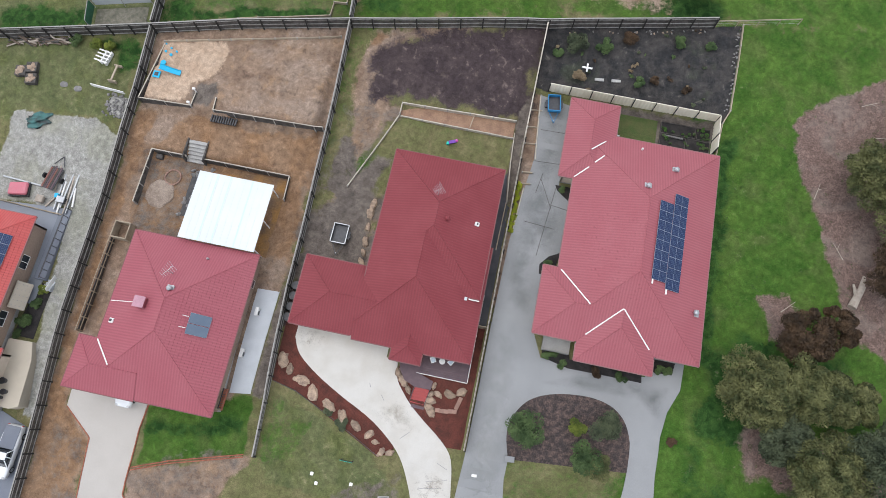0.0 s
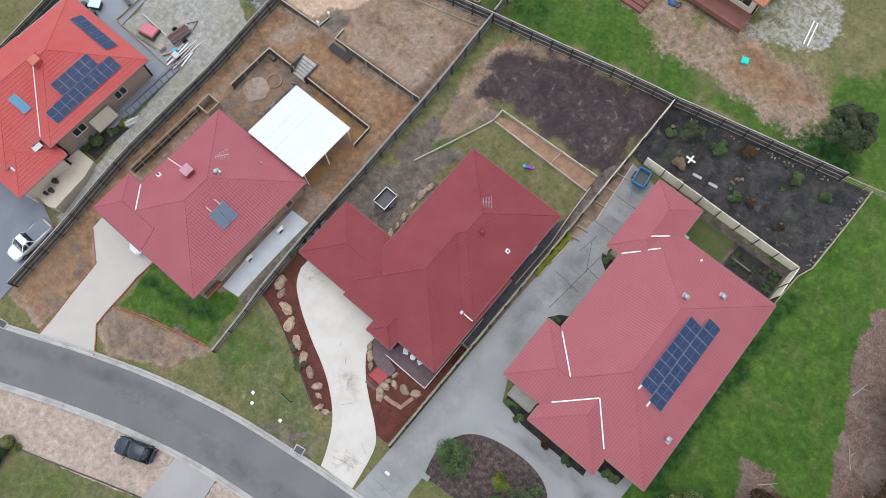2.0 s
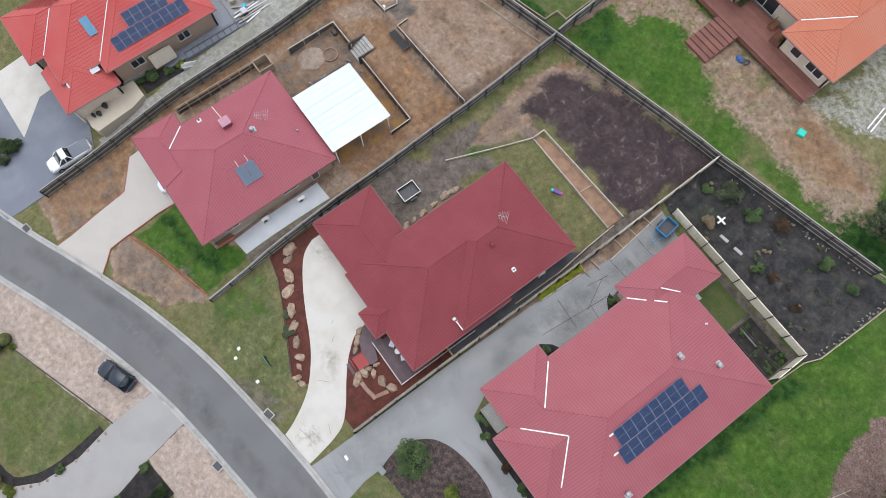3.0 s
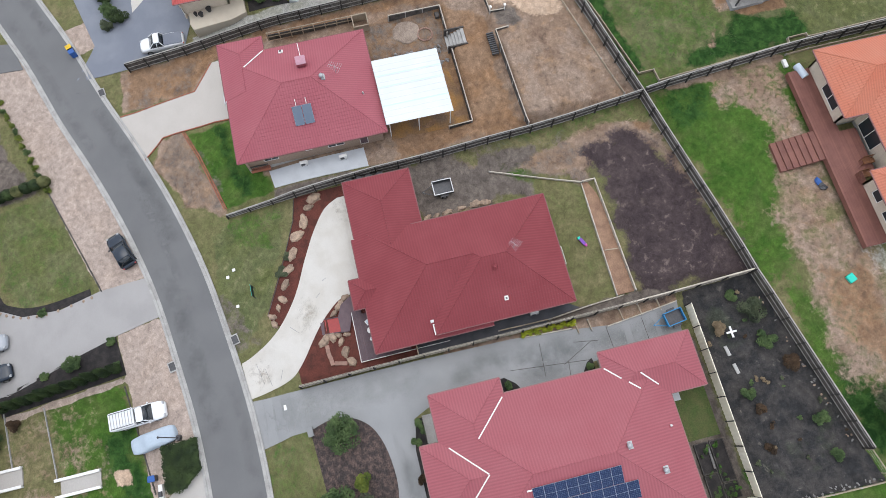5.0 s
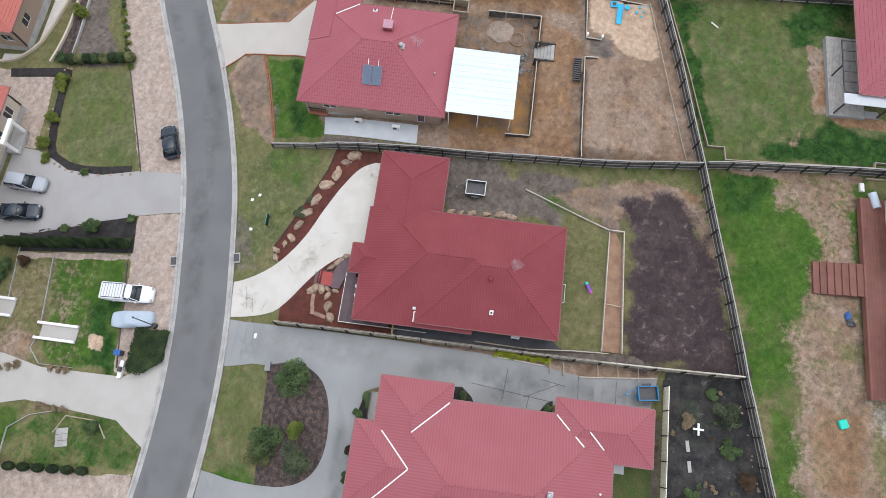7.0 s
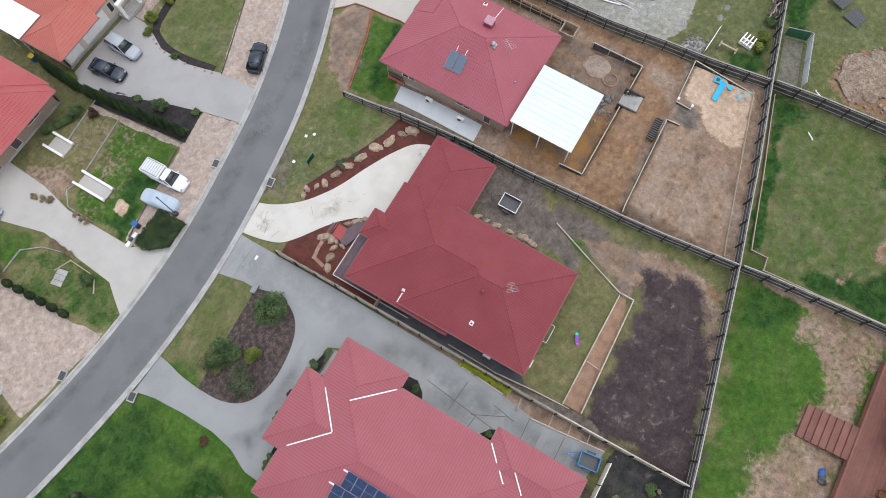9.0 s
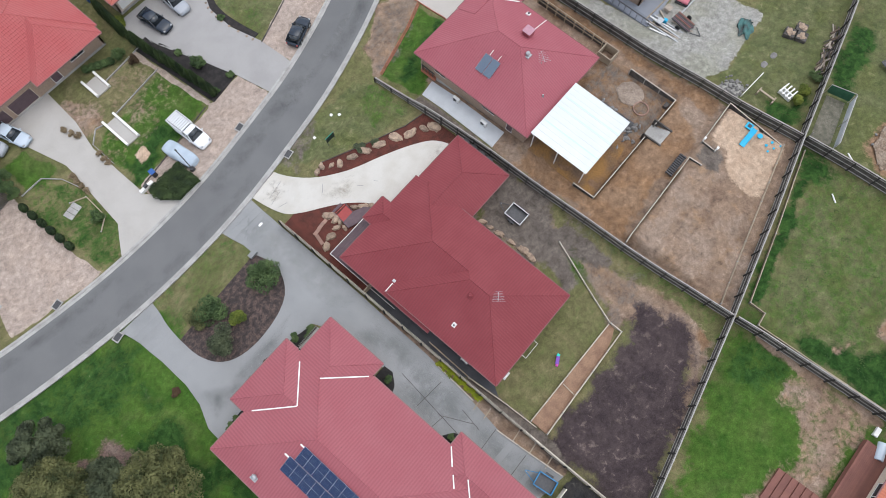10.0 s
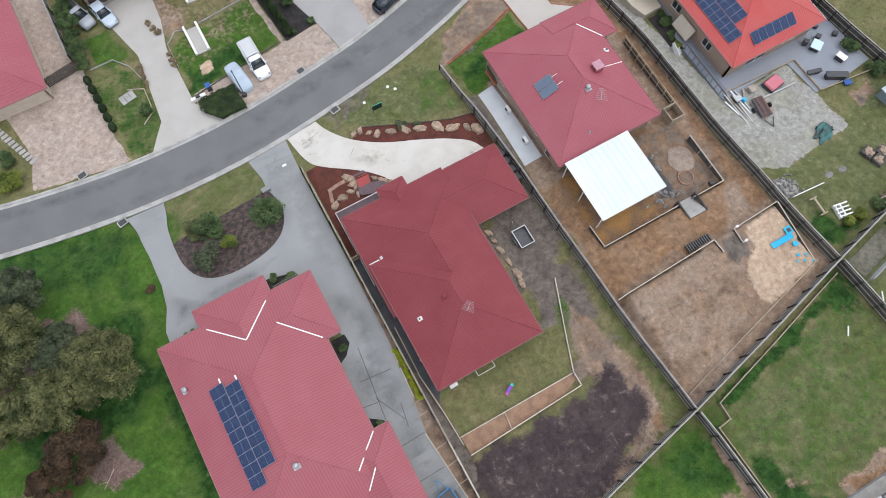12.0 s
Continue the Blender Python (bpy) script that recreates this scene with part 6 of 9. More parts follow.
for x, y in ((-4.25, -6.2), (-3.0, -12.85), (24.1, -12.1), (22.2, -4.7), (-37.6, -17.6)):
    g = thing("drain_grate", "square steel storm drain grate set in the kerb", "drain", pose(x, y, H(x, y) + 0.17, 0, 0, 12), "street drains")
    part("frame", new_box(-0.55, 0.55, -0.4, 0.4, -0.06, 0.03), kerb_mat, g)
    part("grate", new_box(-0.42, 0.42, -0.3, 0.3, 0.03, 0.045), steel_dark, g)


# ---- rocks and beds ----
def rock(x, y, a, b, c, turn, seed, mat=rock_mat, label="rough sandstone boulder set in red mulch", group="boulders", dz=0.05):
    bm = ball(bmesh.new(), (0, 0, 0), (a, b, c), 3, 0.42, seed)
    for v in bm.verts:
        v.co.z = min(v.co.z, c * 0.7 + 0.1 * v.co.x)
    solo("boulder", bm, mat, label, "rock", pose(x, y, H(x, y) + dz, 0, 0, turn), group)


for i, (x, y, s, turn) in enumerate(((-17.0, 4.9, 0.85, 100), (-16.1, 4.1, 0.55, 95), (-14.7, 3.3, 0.85, -10), (-13.3, 2.3, 0.85, 110), (-11.5, 1.5, 0.8, 145), (-9.9, 0.7, 0.75, 120), (-8.4, 0.1, 0.65, 135), (-6.9, -0.4, 0.55, 40), (-6.2, -1.0, 0.4, 0), (-5.4, -1.8, 0.5, 60), (-4.6, -1.7, 0.5, 20))):
    rock(x, y, s, s * 0.58, 0.38, turn, i)
for i, (x, y, s, turn) in enumerate(((-1.6, 3.1, 0.72, 130), (-1.75, 3.95, 0.55, 10), (-1.8, 4.55, 0.42, 60), (-1.1, 4.7, 0.45, 150), (0.0, 4.9, 0.62, 165), (1.2, 5.4, 0.6, 40), (-4.75, 5.3, 0.65, 130), (-5.4, 6.0, 0.5, 110), (-4.1, 4.55, 0.45, 130), (-1.65, 5.4, 0.35, 70))):
    rock(x, y, s, s * 0.62, 0.4, turn, i + 30)
for i, (x, y, s) in enumerate(((-11.9, 22.6, 0.6), (-12.0, 21.6, 0.7), (-11.9, 20.0, 0.45), (-11.8, 18.4, 0.6), (-11.75, 17.2, 0.45), (-11.7, 16.2, 0.5))):
    rock(x, y, s, s * 0.55, 0.3, 85 + i * 7, i + 50, label="sandstone boulder beside the house wall", group="wall boulders")
for i, (x, y) in enumerate(((-0.85, 3.2), (-0.45, 3.2), (0.0, 3.25), (0.4, 3.35), (0.8, 3.4), (0.95, 3.85), (1.05, 4.25), (1.15, 4.65))):
    solo("paver", new_box(-0.24, 0.24, -0.2, 0.2, -0.05, 0.12, 0.02), paver_red, "reddish stone paver in the mulch", "paver", pose(x, y, H(x, y) + 0.03, 0, 0, 5 + (i > 4) * 70), "garden pavers")
rs = random.Random(8)
for i in range(70):
    x, y = rs.uniform(-43.4, -41.0), rs.uniform(26.3, 28.9)
    rock(x, y, rs.uniform(0.08, 0.2), rs.uniform(0.08, 0.16), 0.12, rs.uniform(0, 360), i, rock_grey, "grey stone in a loose heap by the fence", "stone heap", 0.05)

for i in range(60):
    k = rs.random()
    x, y = (23.2 + rs.uniform(-0.3, 0.25), 39 + 11 * k) if i % 2 else (4 + 17 * k, 45.5 + 3.7 * k + rs.uniform(-0.5, 0.0))
    rock(x, y, rs.uniform(0.06, 0.17), rs.uniform(0.05, 0.11), 0.07, rs.uniform(0, 360), i + 200, rock_grey if i % 4 else rock_mat, "small grey rubble stone at the edge of black soil", "garden rubble", 0.03)
bed_edge = bmesh.new()
for p, q in zip(along([(-17.5, 2.65), (-15.1, 2.15), (-10.5, 0.15), (-5.7, -2.25)], 1.0), along([(-17.5, 2.65), (-15.1, 2.15), (-10.5, 0.15), (-5.7, -2.25)], 1.0)[1:]):
    bar(bed_edge, (*p, H(*p) + 0.06), (*q, H(*q) + 0.06), 0.07, 0.16)
solo("bed_edging", bed_edge, timber_old, "thin brown timber edging between lawn and mulch", "edging")

# brick edging of the west driveway and lawn
edge = thing("brick_edging", "low edging of red bricks between lawn and bare earth", "edging")
shared = mesh_of("brick", new_box(-0.11, 0.11, -0.055, 0.055, -0.05, 0.1, 0.008), brick_edge)


def brick_line(pts, owner, gap=0.235):
    for (ax, ay), (bx, by) in zip(pts, pts[1:]):
        n = int(math.hypot(bx - ax, by - ay) / gap)
        for k in range(n):
            x, y = ax + (bx - ax) * (k + 0.5) / n, ay + (by - ay) * (k + 0.5) / n
            ob = new("brick", shared)
            ob.parent = owner
            ob.matrix_basis = pose(x, y, H(x, y) + 0.03, 0, 0, math.degrees(math.atan2(by - ay, bx - ax)) + random.uniform(-3, 3))


brick_line([(-29.4, -8.6), (-25.8, -7.2), (-18.7, -5.1)], edge)
brick_line([(-29.4, -8.35), (-25.8, -6.95), (-18.7, -4.85)], edge)
border = thing("brick_border", "red brick border along the tan driveway", "edging")
brick_line([(-37.5, -4.0), (-34.35, -6.5), (-33.7, -15.7)], border)
brick_line([(-27.3, -13.4), (-29.55, -11.0), (-29.55, -4.7), (-29.1, -1.6)], border)

# ---- decks ----
deck = thing("front_deck", "dark stained timber porch deck with a pale fascia", "deck")
n = 36
for i in range(n):
    y0 = 6.35 + i * 0.142
    part("board", new_box(-3.6 if y0 < 7.2 else -3.3, 1.45, y0, y0 + 0.132, 1.62, 1.65), deck_dark, deck)
part("fascia", new_box(-3.65, 1.5, 6.28, 6.34, 1.3, 1.66), white_paint, deck, "pale painted front edge")
part("fascia", new_box(1.46, 1.52, 6.34, 15.4, 1.45, 1.66), white_paint, deck)
for x in (-3.4, -1.0, 1.3):
    part("post", new_box(x - 0.06, x + 0.06, 6.4, 6.52, 0.6, 1.62), timber_post, deck)
landing = [(-5.6, 7.3), (-5.3, 6.3), (-4.7, 5.4), (-3.5, 4.9), (-1.9, 4.95), (-1.85, 5.8), (-3.2, 6.25), (-3.3, 7.3)]
bm = drape(landing, 0, 5, 0.16, level=1.62)
part("landing", bm, deck_dark, deck)
for i in range(5):
    y1 = 4.92 - i * 0.3
    part("step", new_box(-3.5 - i * 0.05, -2.05 - i * 0.05, y1 - 0.3, y1, 0.7 - i * 0.1, 1.5 - i * 0.12), step_red, deck, "red painted timber step")
for x in (-3.55, -2.0):
    part("stringer", bar(bmesh.new(), (x, 4.9, 1.52), (x - 0.22, 3.4, 0.98), 0.06, 0.22), deck_dark, deck)
part("foot_landing", new_box(-3.5, -2.2, 2.95, 3.42, 0.5, 1.0), deck_dark, deck)
for i, (x, y) in enumerate(((-2.25, 7.8), (-0.5, 7.95))):
    ch = thing("patio_chair", "white and blue patterned metal patio chair on the deck", "chair", pose(x, y, 1.65, 0, 0, 30 - 60 * i), "porch chairs")
    part("seat", new_box(-0.26, 0.26, -0.26, 0.26, 0.42, 0.47, 0.02), white_paint, ch)
    part("backrest", new_box(-0.26, 0.26, 0.23, 0.28, 0.5, 0.92, 0.02), white_paint, ch)
    part("cushion", new_box(-0.2, 0.2, -0.2, 0.2, 0.47, 0.52, 0.03), car_silver, ch, "blue-grey patterned cushion")
    for sx in (-0.22, 0.22):
        for sy in (-0.22, 0.22):
            part("leg", rod(bmesh.new(), (sx, sy, 0), (sx, sy, 0.42), 0.018, 6), white_paint, ch)
tb = thing("patio_table", "small round white table between the porch chairs", "table", pose(-1.35, 7.85, 1.65))
part("top", rod(bmesh.new(), (0, 0, 0.5), (0, 0, 0.54), 0.3, 20), white_paint, tb)
part("stem", rod(bmesh.new(), (0, 0, 0), (0, 0, 0.5), 0.03), white_paint, tb)
gate = thing("side_gate", "low timber gate between the house and the fence", "gate")
for i in range(7):
    part("board", new_box(1.3 + i * 0.15, 1.43 + i * 0.15, 11.95, 12.0, 1.4, 2.9), timber_pale, gate)
for z in (1.7, 2.6):
    part("rail", new_box(1.28, 2.36, 12.0, 12.06, z, z + 0.09), timber_pale, gate)
# paving between house and fence; part of the gap's shade is in its colour
solo("side_yard_paving", drape([(0.75, 12.05), (2.3, 12.05), (2.3, 25.2), (1.8, 25.6), (1.4, 29.0), (0.75, 28.0)], 0.05, 1), paving_gap_shaded, "dark paved strip between house and fence, gap shade in its colour", "path", kind="structure")
sleeper_wall("thin rail at the edge of the sunken strip", [(1.85, 25.6), (1.75, 20.4)], 0.25)

ndeck = thing("rear_deck", "long red-brown timber deck along the orange-roofed house", "deck")
zt = 6.95
for i in range(17):
    y0 = 56.4 + i * 0.145
    part("board", new_box(-16.6, 3.1, y0, y0 + 0.135, zt - 0.03, zt), deck_red, ndeck)
for i in range(12):
    y0 = 58.865 + i * 0.145
    part("board", new_box(-9.0, -3.9, y0, y0 + 0.135, zt - 0.03, zt), deck_red, ndeck)
part("fascia", new_box(-16.6, 3.1, 56.34, 56.39, zt - 0.6, zt + 0.01), deck_red, ndeck)
for i in range(7):
    x0, y1 = 0, 56.35 - i * 0.62
    part("step", new_box(-9.7, -6.5, y1 - 0.6, y1, zt - 0.5 - i * 0.14, zt - 0.12 - i * 0.14), deck_red, ndeck)
for i in range(13):
    x = -4.2 + i * 0.09
    part("slat", new_box(x, x + 0.06, 58.4, 58.46, zt, zt + 1.0), deck_red, ndeck)


# ---- roof fittings ----
def on_roof(u, v, body):
    x0, x1, y0, y1, z = body
    return z + (EAST_PITCH if body == EAST_A else PITCH) * min(u - x0, x1 - u, v - y0, y1 - v)


MID_A, EAST_A, WEST_A, RED_A = (-10.5, 1.05, 14.2, 28.2, HA), (7.95, 22.4, 12.0, 33.9, RH), (-34.4, -21.4, -1.9, 14.2, LH), (-58.0, -44.8, -0.4, 13.4, WH)
SLOPE = math.degrees(math.atan(PITCH))


def vent(u, v, body, mat, label, r=0.14, h=0.3, cowl=True):
    z = on_roof(u, v, body)
    t = thing("roof_vent", label, "roof vent", pose(u, v, z))
    part("pipe", rod(bmesh.new(), (0, 0, -0.15), (0, 0, h), r * 0.6, 12), mat, t)
    part("flashing", rod(bmesh.new(), (0, 0, -0.1), (0, 0, 0.05), r * 1.7, 12, r * 0.9), mat, t)
    if cowl:
        part("cowl", rod(bmesh.new(), (0, 0, h), (0, 0, h + 0.16), r * 1.2, 14, r * 0.7), mat, t)
    return t


def whirly(u, v, body):
    z = on_roof(u, v, body)
    t = thing("whirlybird_vent", "round grey turbine vent on the tiled roof", "roof vent", pose(u, v, z), "turbine vents")
    part("base", rod(bmesh.new(), (0, 0, -0.2), (0, 0, 0.2), 0.2, 14), galvanised, t)
    part("turbine", ball(bmesh.new(), (0, 0, 0.36), (0.27, 0.27, 0.22), 2), galvanised, t)
    part("flashing", new_box(-0.34, 0.34, -0.34, 0.34, -0.1, 0.06), galvanised, t)


def antenna(u, v, z, size, label, turn=0):
    t = thing("tv_antenna", label, "antenna", pose(u, v, z, 0, 0, turn))
    part("mast", rod(bmesh.new(), (0, 0, -0.2), (0, 0, 1.4), 0.025, 6), galvanised, t)
    part("boom", bar(bmesh.new(), (-size / 2, 0, 1.35), (size / 2, 0, 1.35), 0.03, 0.03), galvanised, t)
    for i in range(7):
        x = -size / 2 + size * i / 6
        part("element", rod(bmesh.new(), (x, -0.35 - 0.05 * i, 1.37), (x, 0.35 + 0.05 * i, 1.37), 0.012, 5), galvanised, t)


antenna(-4.95, 23.2, on_roof(-4.95, 22.9, MID_A), 0.9, "small metal television antenna on the burgundy roof", 40)
vent(-3.6, 21.0, MID_A, roof_dark, "burgundy painted flue cowl on the roof", 0.2, 0.3)
z = on_roof(-0.7, 21.5, MID_A)
sv = thing("square_vent", "white square roof vent with a dark grille", "roof vent", pose(-0.7, 21.5, z + 0.03, 0, SLOPE, 0))
part("frame", new_box(-0.22, 0.22, -0.2, 0.2, -0.05, 0.16, 0.02), white_paint, sv)
part("grille", new_box(-0.09, 0.09, -0.09, 0.09, 0.16, 0.175), steel_dark, sv)
solo("roof_flashing", new_box(-0.45, -0.15, 13.85, 14.2, 4.25, 4.62, 0.02), galvanised, "grey metal flashing where two roofs meet", "flashing")
for u, v in ((14.95, 28.0), (17.75, 30.75)):
    whirly(u, v, EAST_A)
whirly(21.4, 16.9, EAST_A)
vent(14.35, 32.75, EAST_A, white_paint, "short white pipe vent on the rose roof", 0.1, 0.2)


def flash(a, b, label="narrow white valley flashing between tiled roofs"):
    bm = bar(bmesh.new(), Vector(a) + Vector((0, 0, 0.05)), Vector(b) + Vector((0, 0, 0.05)), 0.09 if a[0] < -40 else 0.12, 0.05)
    solo("valley_flashing", bm, white_paint, label, "flashing", group="valley flashings")


for a, b in (((9.04, 31.44, 6.58), (10.45, 32.9, 5.92)), ((7.86, 28.51, 5.48), (9.14, 29.7, 6.05)), ((9.6, 30.2, 6.28), (10.42, 30.98, 6.66)), ((8.1, 18.6, 5.56), (11.15, 15.5, 6.98)), ((11.3, 12.75, 5.75), (14.25, 15.65, 7.14)), ((14.3, 15.65, 7.14), (17.4, 12.55, 5.68)), ((-34.25, 2.9, 4.25), (-31.9, 0.75, 5.35)), ((-45.9, -0.3, 4.16), (-51.5, 5.3, 6.8)), ((-50.2, -5.0, 4.16), (-53.7, -1.5, 5.8)), ((-3.5, 60.7, 9.37), (-0.1, 64.1, 10.95))):
    if a[0] > 5:
        a, b = [(p[0] + 0.15, p[1], RH + (p[2] - RH) * EAST_PITCH / PITCH) for p in (a, b)]
    elif a[0] < -40:
        a, b = [(p[0] - 0.6, p[1], p[2]) for p in (a, b)]
    flash(a, b)


def panel(m, w, h, label, mat=None, split=True, group="solar panels"):
    t = thing("solar_panel", label, "solar panel", m, group)
    part("frame", new_box(0, w, 0, h, 0, 0.035), pv_frame, t)
    k = 2 if split else 1
    for a in range(k):
        bm = new_box(0.016 + a * w / k * 0.998, (a + 1) * w / k - 0.012, 0.016, h - 0.016, 0.035, 0.04)
        part("cell_sheet", bm, mat or pv_cell, t)
        if mat is None:
            grid = bmesh.new()
            bmesh.ops.create_grid(grid, x_segments=5, y_segments=6, size=0.5, matrix=Matrix.Translation(((a + 0.5) * w / k, h / 2, 0.0425)) @ Matrix.Diagonal((w / k - 0.04, h - 0.04, 1, 1)))
            cells = grid.faces[:]
            bmesh.ops.inset_individual(grid, faces=cells, thickness=0.007)
            bmesh.ops.delete(grid, geom=cells, context="FACES_ONLY")
            part("cell_grid", grid, pv_grid, t, "fine pale grid between the cells")


pl = "dark blue solar panel with a thin silver frame on the roof"
down_e = lambda u, v, body: Matrix.Translation((u, v, on_roof(u, v, body) + 0.13)) @ pose(0, 0, 0, 0, math.degrees(math.atan(EAST_PITCH)) if body == EAST_A else SLOPE, 0)
for j in range(8):
    panel(down_e(16.3, 18.8 + j * 1.0, EAST_A), 1.6, 0.985, pl)
for j in range(9):
    panel(down_e(17.83, 18.25 + j * 1.085, EAST_A), 1.6, 1.07, pl)
for x, v in ((16.45, 18.55), (18.0, 17.95)):
    solo("rail_end", bar(bmesh.new(), (x, v - 0.2, on_roof(x, v, EAST_A) + 0.1), (x, v + 0.4, on_roof(x, v, EAST_A) + 0.1), 0.14, 0.06), white_paint, "pale solar rail end on the roof", "rail")
hw = "pale blue-grey glass solar water collector on the maroon roof"
for v in (5.0, 6.05):
    panel(down_e(-25.45, v, WEST_A), 2.0, 0.98, hw, collector, False, "water collectors")
for v in (5.5, 6.6):
    solo("collector_pipe", bar(bmesh.new(), (-26.1, v, on_roof(-26.1, v, WEST_A) + 0.1), (-25.5, v, on_roof(-25.5, v, WEST_A) + 0.12), 0.06, 0.05), white_paint, "white lagged pipe above a solar collector", "pipe")
ev = thing("evaporative_cooler", "maroon boxed evaporative cooler with louvred sides on the roof", "cooler", pose(-30.3, 6.95, on_roof(-30.3, 6.95, WEST_A)))
part("cabinet", new_box(-0.5, 0.5, -0.5, 0.5, -0.1, 0.75, 0.06), roof_pink, ev)
part("lid", new_box(-0.54, 0.54, -0.54, 0.54, 0.75, 0.83, 0.03), material("faded_pink_lid", (0.45, 0.24, 0.29), 0.5), ev)
part("duct", new_box(-0.42, 0.42, -0.42, 0.42, -0.4, -0.1), roof_pink, ev)
for i in range(5):
    part("louvre", new_box(0.5, 0.53, -0.4, 0.4, 0.05 + i * 0.13, 0.1 + i * 0.13), roof_rose, ev)
solo("cooler_pipe", bar(bmesh.new(), (-34.3, 6.75, on_roof(-34.3, 6.8, WEST_A) + 0.05), (-30.8, 6.95, on_roof(-30.8, 6.95, WEST_A) + 0.05), 0.07, 0.06), white_paint, "white drain pipe from the cooler to the gutter", "pipe")
antenna(-28.4, 10.3, on_roof(-28.4, 10.3, WEST_A), 1.3, "large television antenna on the maroon roof", 55)
whirly(-27.85, 8.75, WEST_A)
vent(-26.0, 12.6, WEST_A, galvanised, "small metal pipe vent on the maroon roof", 0.1, 0.2)
sv = thing("square_vent", "white square roof vent with a dark opening", "roof vent", pose(-33.3, 4.85, on_roof(-33.3, 4.85, WEST_A), 0, -SLOPE, 0))
part("frame", new_box(-0.28, 0.28, -0.24, 0.24, -0.05, 0.14, 0.02), white_paint, sv)
part("cap", rod(bmesh.new(), (0, 0, 0.14), (0, 0, 0.24), 0.13, 12), steel_dark, sv)
for i in range(9):
    panel(down_e(-47.3, 1.9 + i * 1.0, RED_A), 1.6, 0.985, pl)
for i in range(5):
    panel(down_e(-48.8, 4.4 + i * 1.0, RED_A), 1.6, 0.985, pl)
for i in range(6):
    u = -54.2 + i * 1.0
    panel(Matrix.Translation((u, 11.1, on_roof(-50, 11.1, RED_A) + 0.12)) @ pose(0, 0, 0, -SLOPE, 0, 0), 0.985, 1.45, pl, split=False)
panel(Matrix.Translation((-50.7, 0.4, 4.1 + PITCH * 4.3 + 0.13)) @ pose(0, 0, 0, 0, SLOPE, 0), 2.1, 0.95, "blue glass solar collector on the red roof", collector_blue, False, "water collectors")
for i in range(3):
    panel(Matrix.Translation((-30.2, 60.2 + i * 1.05, 8.9 + PITCH * 3.2 + 0.15)) @ pose(0, 0, 0, 0, SLOPE, 0), 1.6, 1.0, pl)
vent(-53.3, 3.0, RED_A, roof_red, "short red flue on the red roof", 0.16, 0.25)
solo("pale_roof_sheet", bar(bmesh.new(), (-46.1, -4.7, 3.98), (-46.1, -0.8, 3.98), 0.9, 0.05), concrete_path, "pale ribbed sheet over the lower red roof", "roof sheet")
evr = thing("evaporative_cooler", "red evaporative cooler box on the bright red roof", "cooler", pose(-51.2, 5.2, on_roof(-51.2, 5.2, RED_A)))
part("cabinet", new_box(-0.5, 0.5, -0.5, 0.5, -0.2, 0.7, 0.06), roof_red, evr)
part("lid", new_box(-0.53, 0.53, -0.53, 0.53, 0.7, 0.78, 0.03), roof_orange, evr)

# ---- things beside the houses ----
for x, y, turn, lab in ((-20.75, 8.9, 90, "white outdoor air conditioner unit beside the brick wall"), (-21.1, 4.6, 90, "white outdoor unit on the concrete path"), (0.9, 24.3, 90, "white outdoor air conditioner unit by the side path"), (-0.6, 28.35, 0, "white outdoor air conditioner unit behind the house")):
    ac = thing("air_conditioner", lab, "air conditioner", pose(x, y, H(x, y) + 0.08, 0, 0, turn), "outdoor units")
    part("case", new_box(-0.42, 0.42, -0.17, 0.17, 0.05, 0.72, 0.02), white_paint, ac)
    part("fan_grille", rod(bmesh.new(), (-0.1, -0.17, 0.38), (-0.1, -0.19, 0.38), 0.24, 16), steel_dark, ac)
    for s in (-0.3, 0.3):
        part("foot", new_box(s - 0.05, s + 0.05, -0.17, 0.17, 0, 0.05), steel_dark, ac)
line = thing("clothes_line", "small white folding clothes line frame at the back wall", "clothes line")
for a, b in (((-5.0, 28.0, 3.0), (-5.0, 28.75, 3.0)), ((-3.1, 28.0, 3.0), (-3.1, 28.75, 3.0)), ((-5.0, 28.75, 3.0), (-3.1, 28.75, 3.0))):
    part("tube", bar(bmesh.new(), a, b, 0.05, 0.05), white_paint, line)
porch = thing("entry_porch", "small red tiled entry porch with posts", "porch")
part("floor", new_box(-23.6, -21.6, -1.2, 0.9, 0.9, 1.42), brick_edge, porch)
for x, y in ((-21.7, -1.1), (-23.5, -1.1)):
    part("post", new_box(x - 0.06, x + 0.06, y - 0.06, y + 0.06, 1.42, 4.0), timber_pale, porch)
for i in range(9):
    part("baluster", new_box(-21.66, -21.6, -1.0 + i * 0.22, -0.96 + i * 0.22, 1.42, 2.3), steel_dark, porch)
part("handrail", new_box(-21.68, -21.58, -1.1, 0.9, 2.3, 2.36), steel_dark, porch)
tank = thing("water_tank", "squat dark water tanks in the gap beside the fence", "tank")
for i in range(4):
    part("drum", rod(bmesh.new(), (-17.55, 9.0 + i * 1.1, H(-17.5, 9) - 0.05), (-17.55, 9.0 + i * 1.1, H(-17.5, 9) + 0.9), 0.42, 16), steel_dark, tank)
wb = thing("planter_box", "grey box at the corner of the garden island", "box", pose(6.9, 0.15, H(6.9, 0.1), 0, 0, 5))
part("box", new_box(-0.5, 0.4, -0.25, 0.25, 0, 0.5, 0.02), concrete_grey, wb)
part("lid", new_box(-0.52, 0.42, -0.27, 0.27, 0.5, 0.54), concrete_grey, wb)


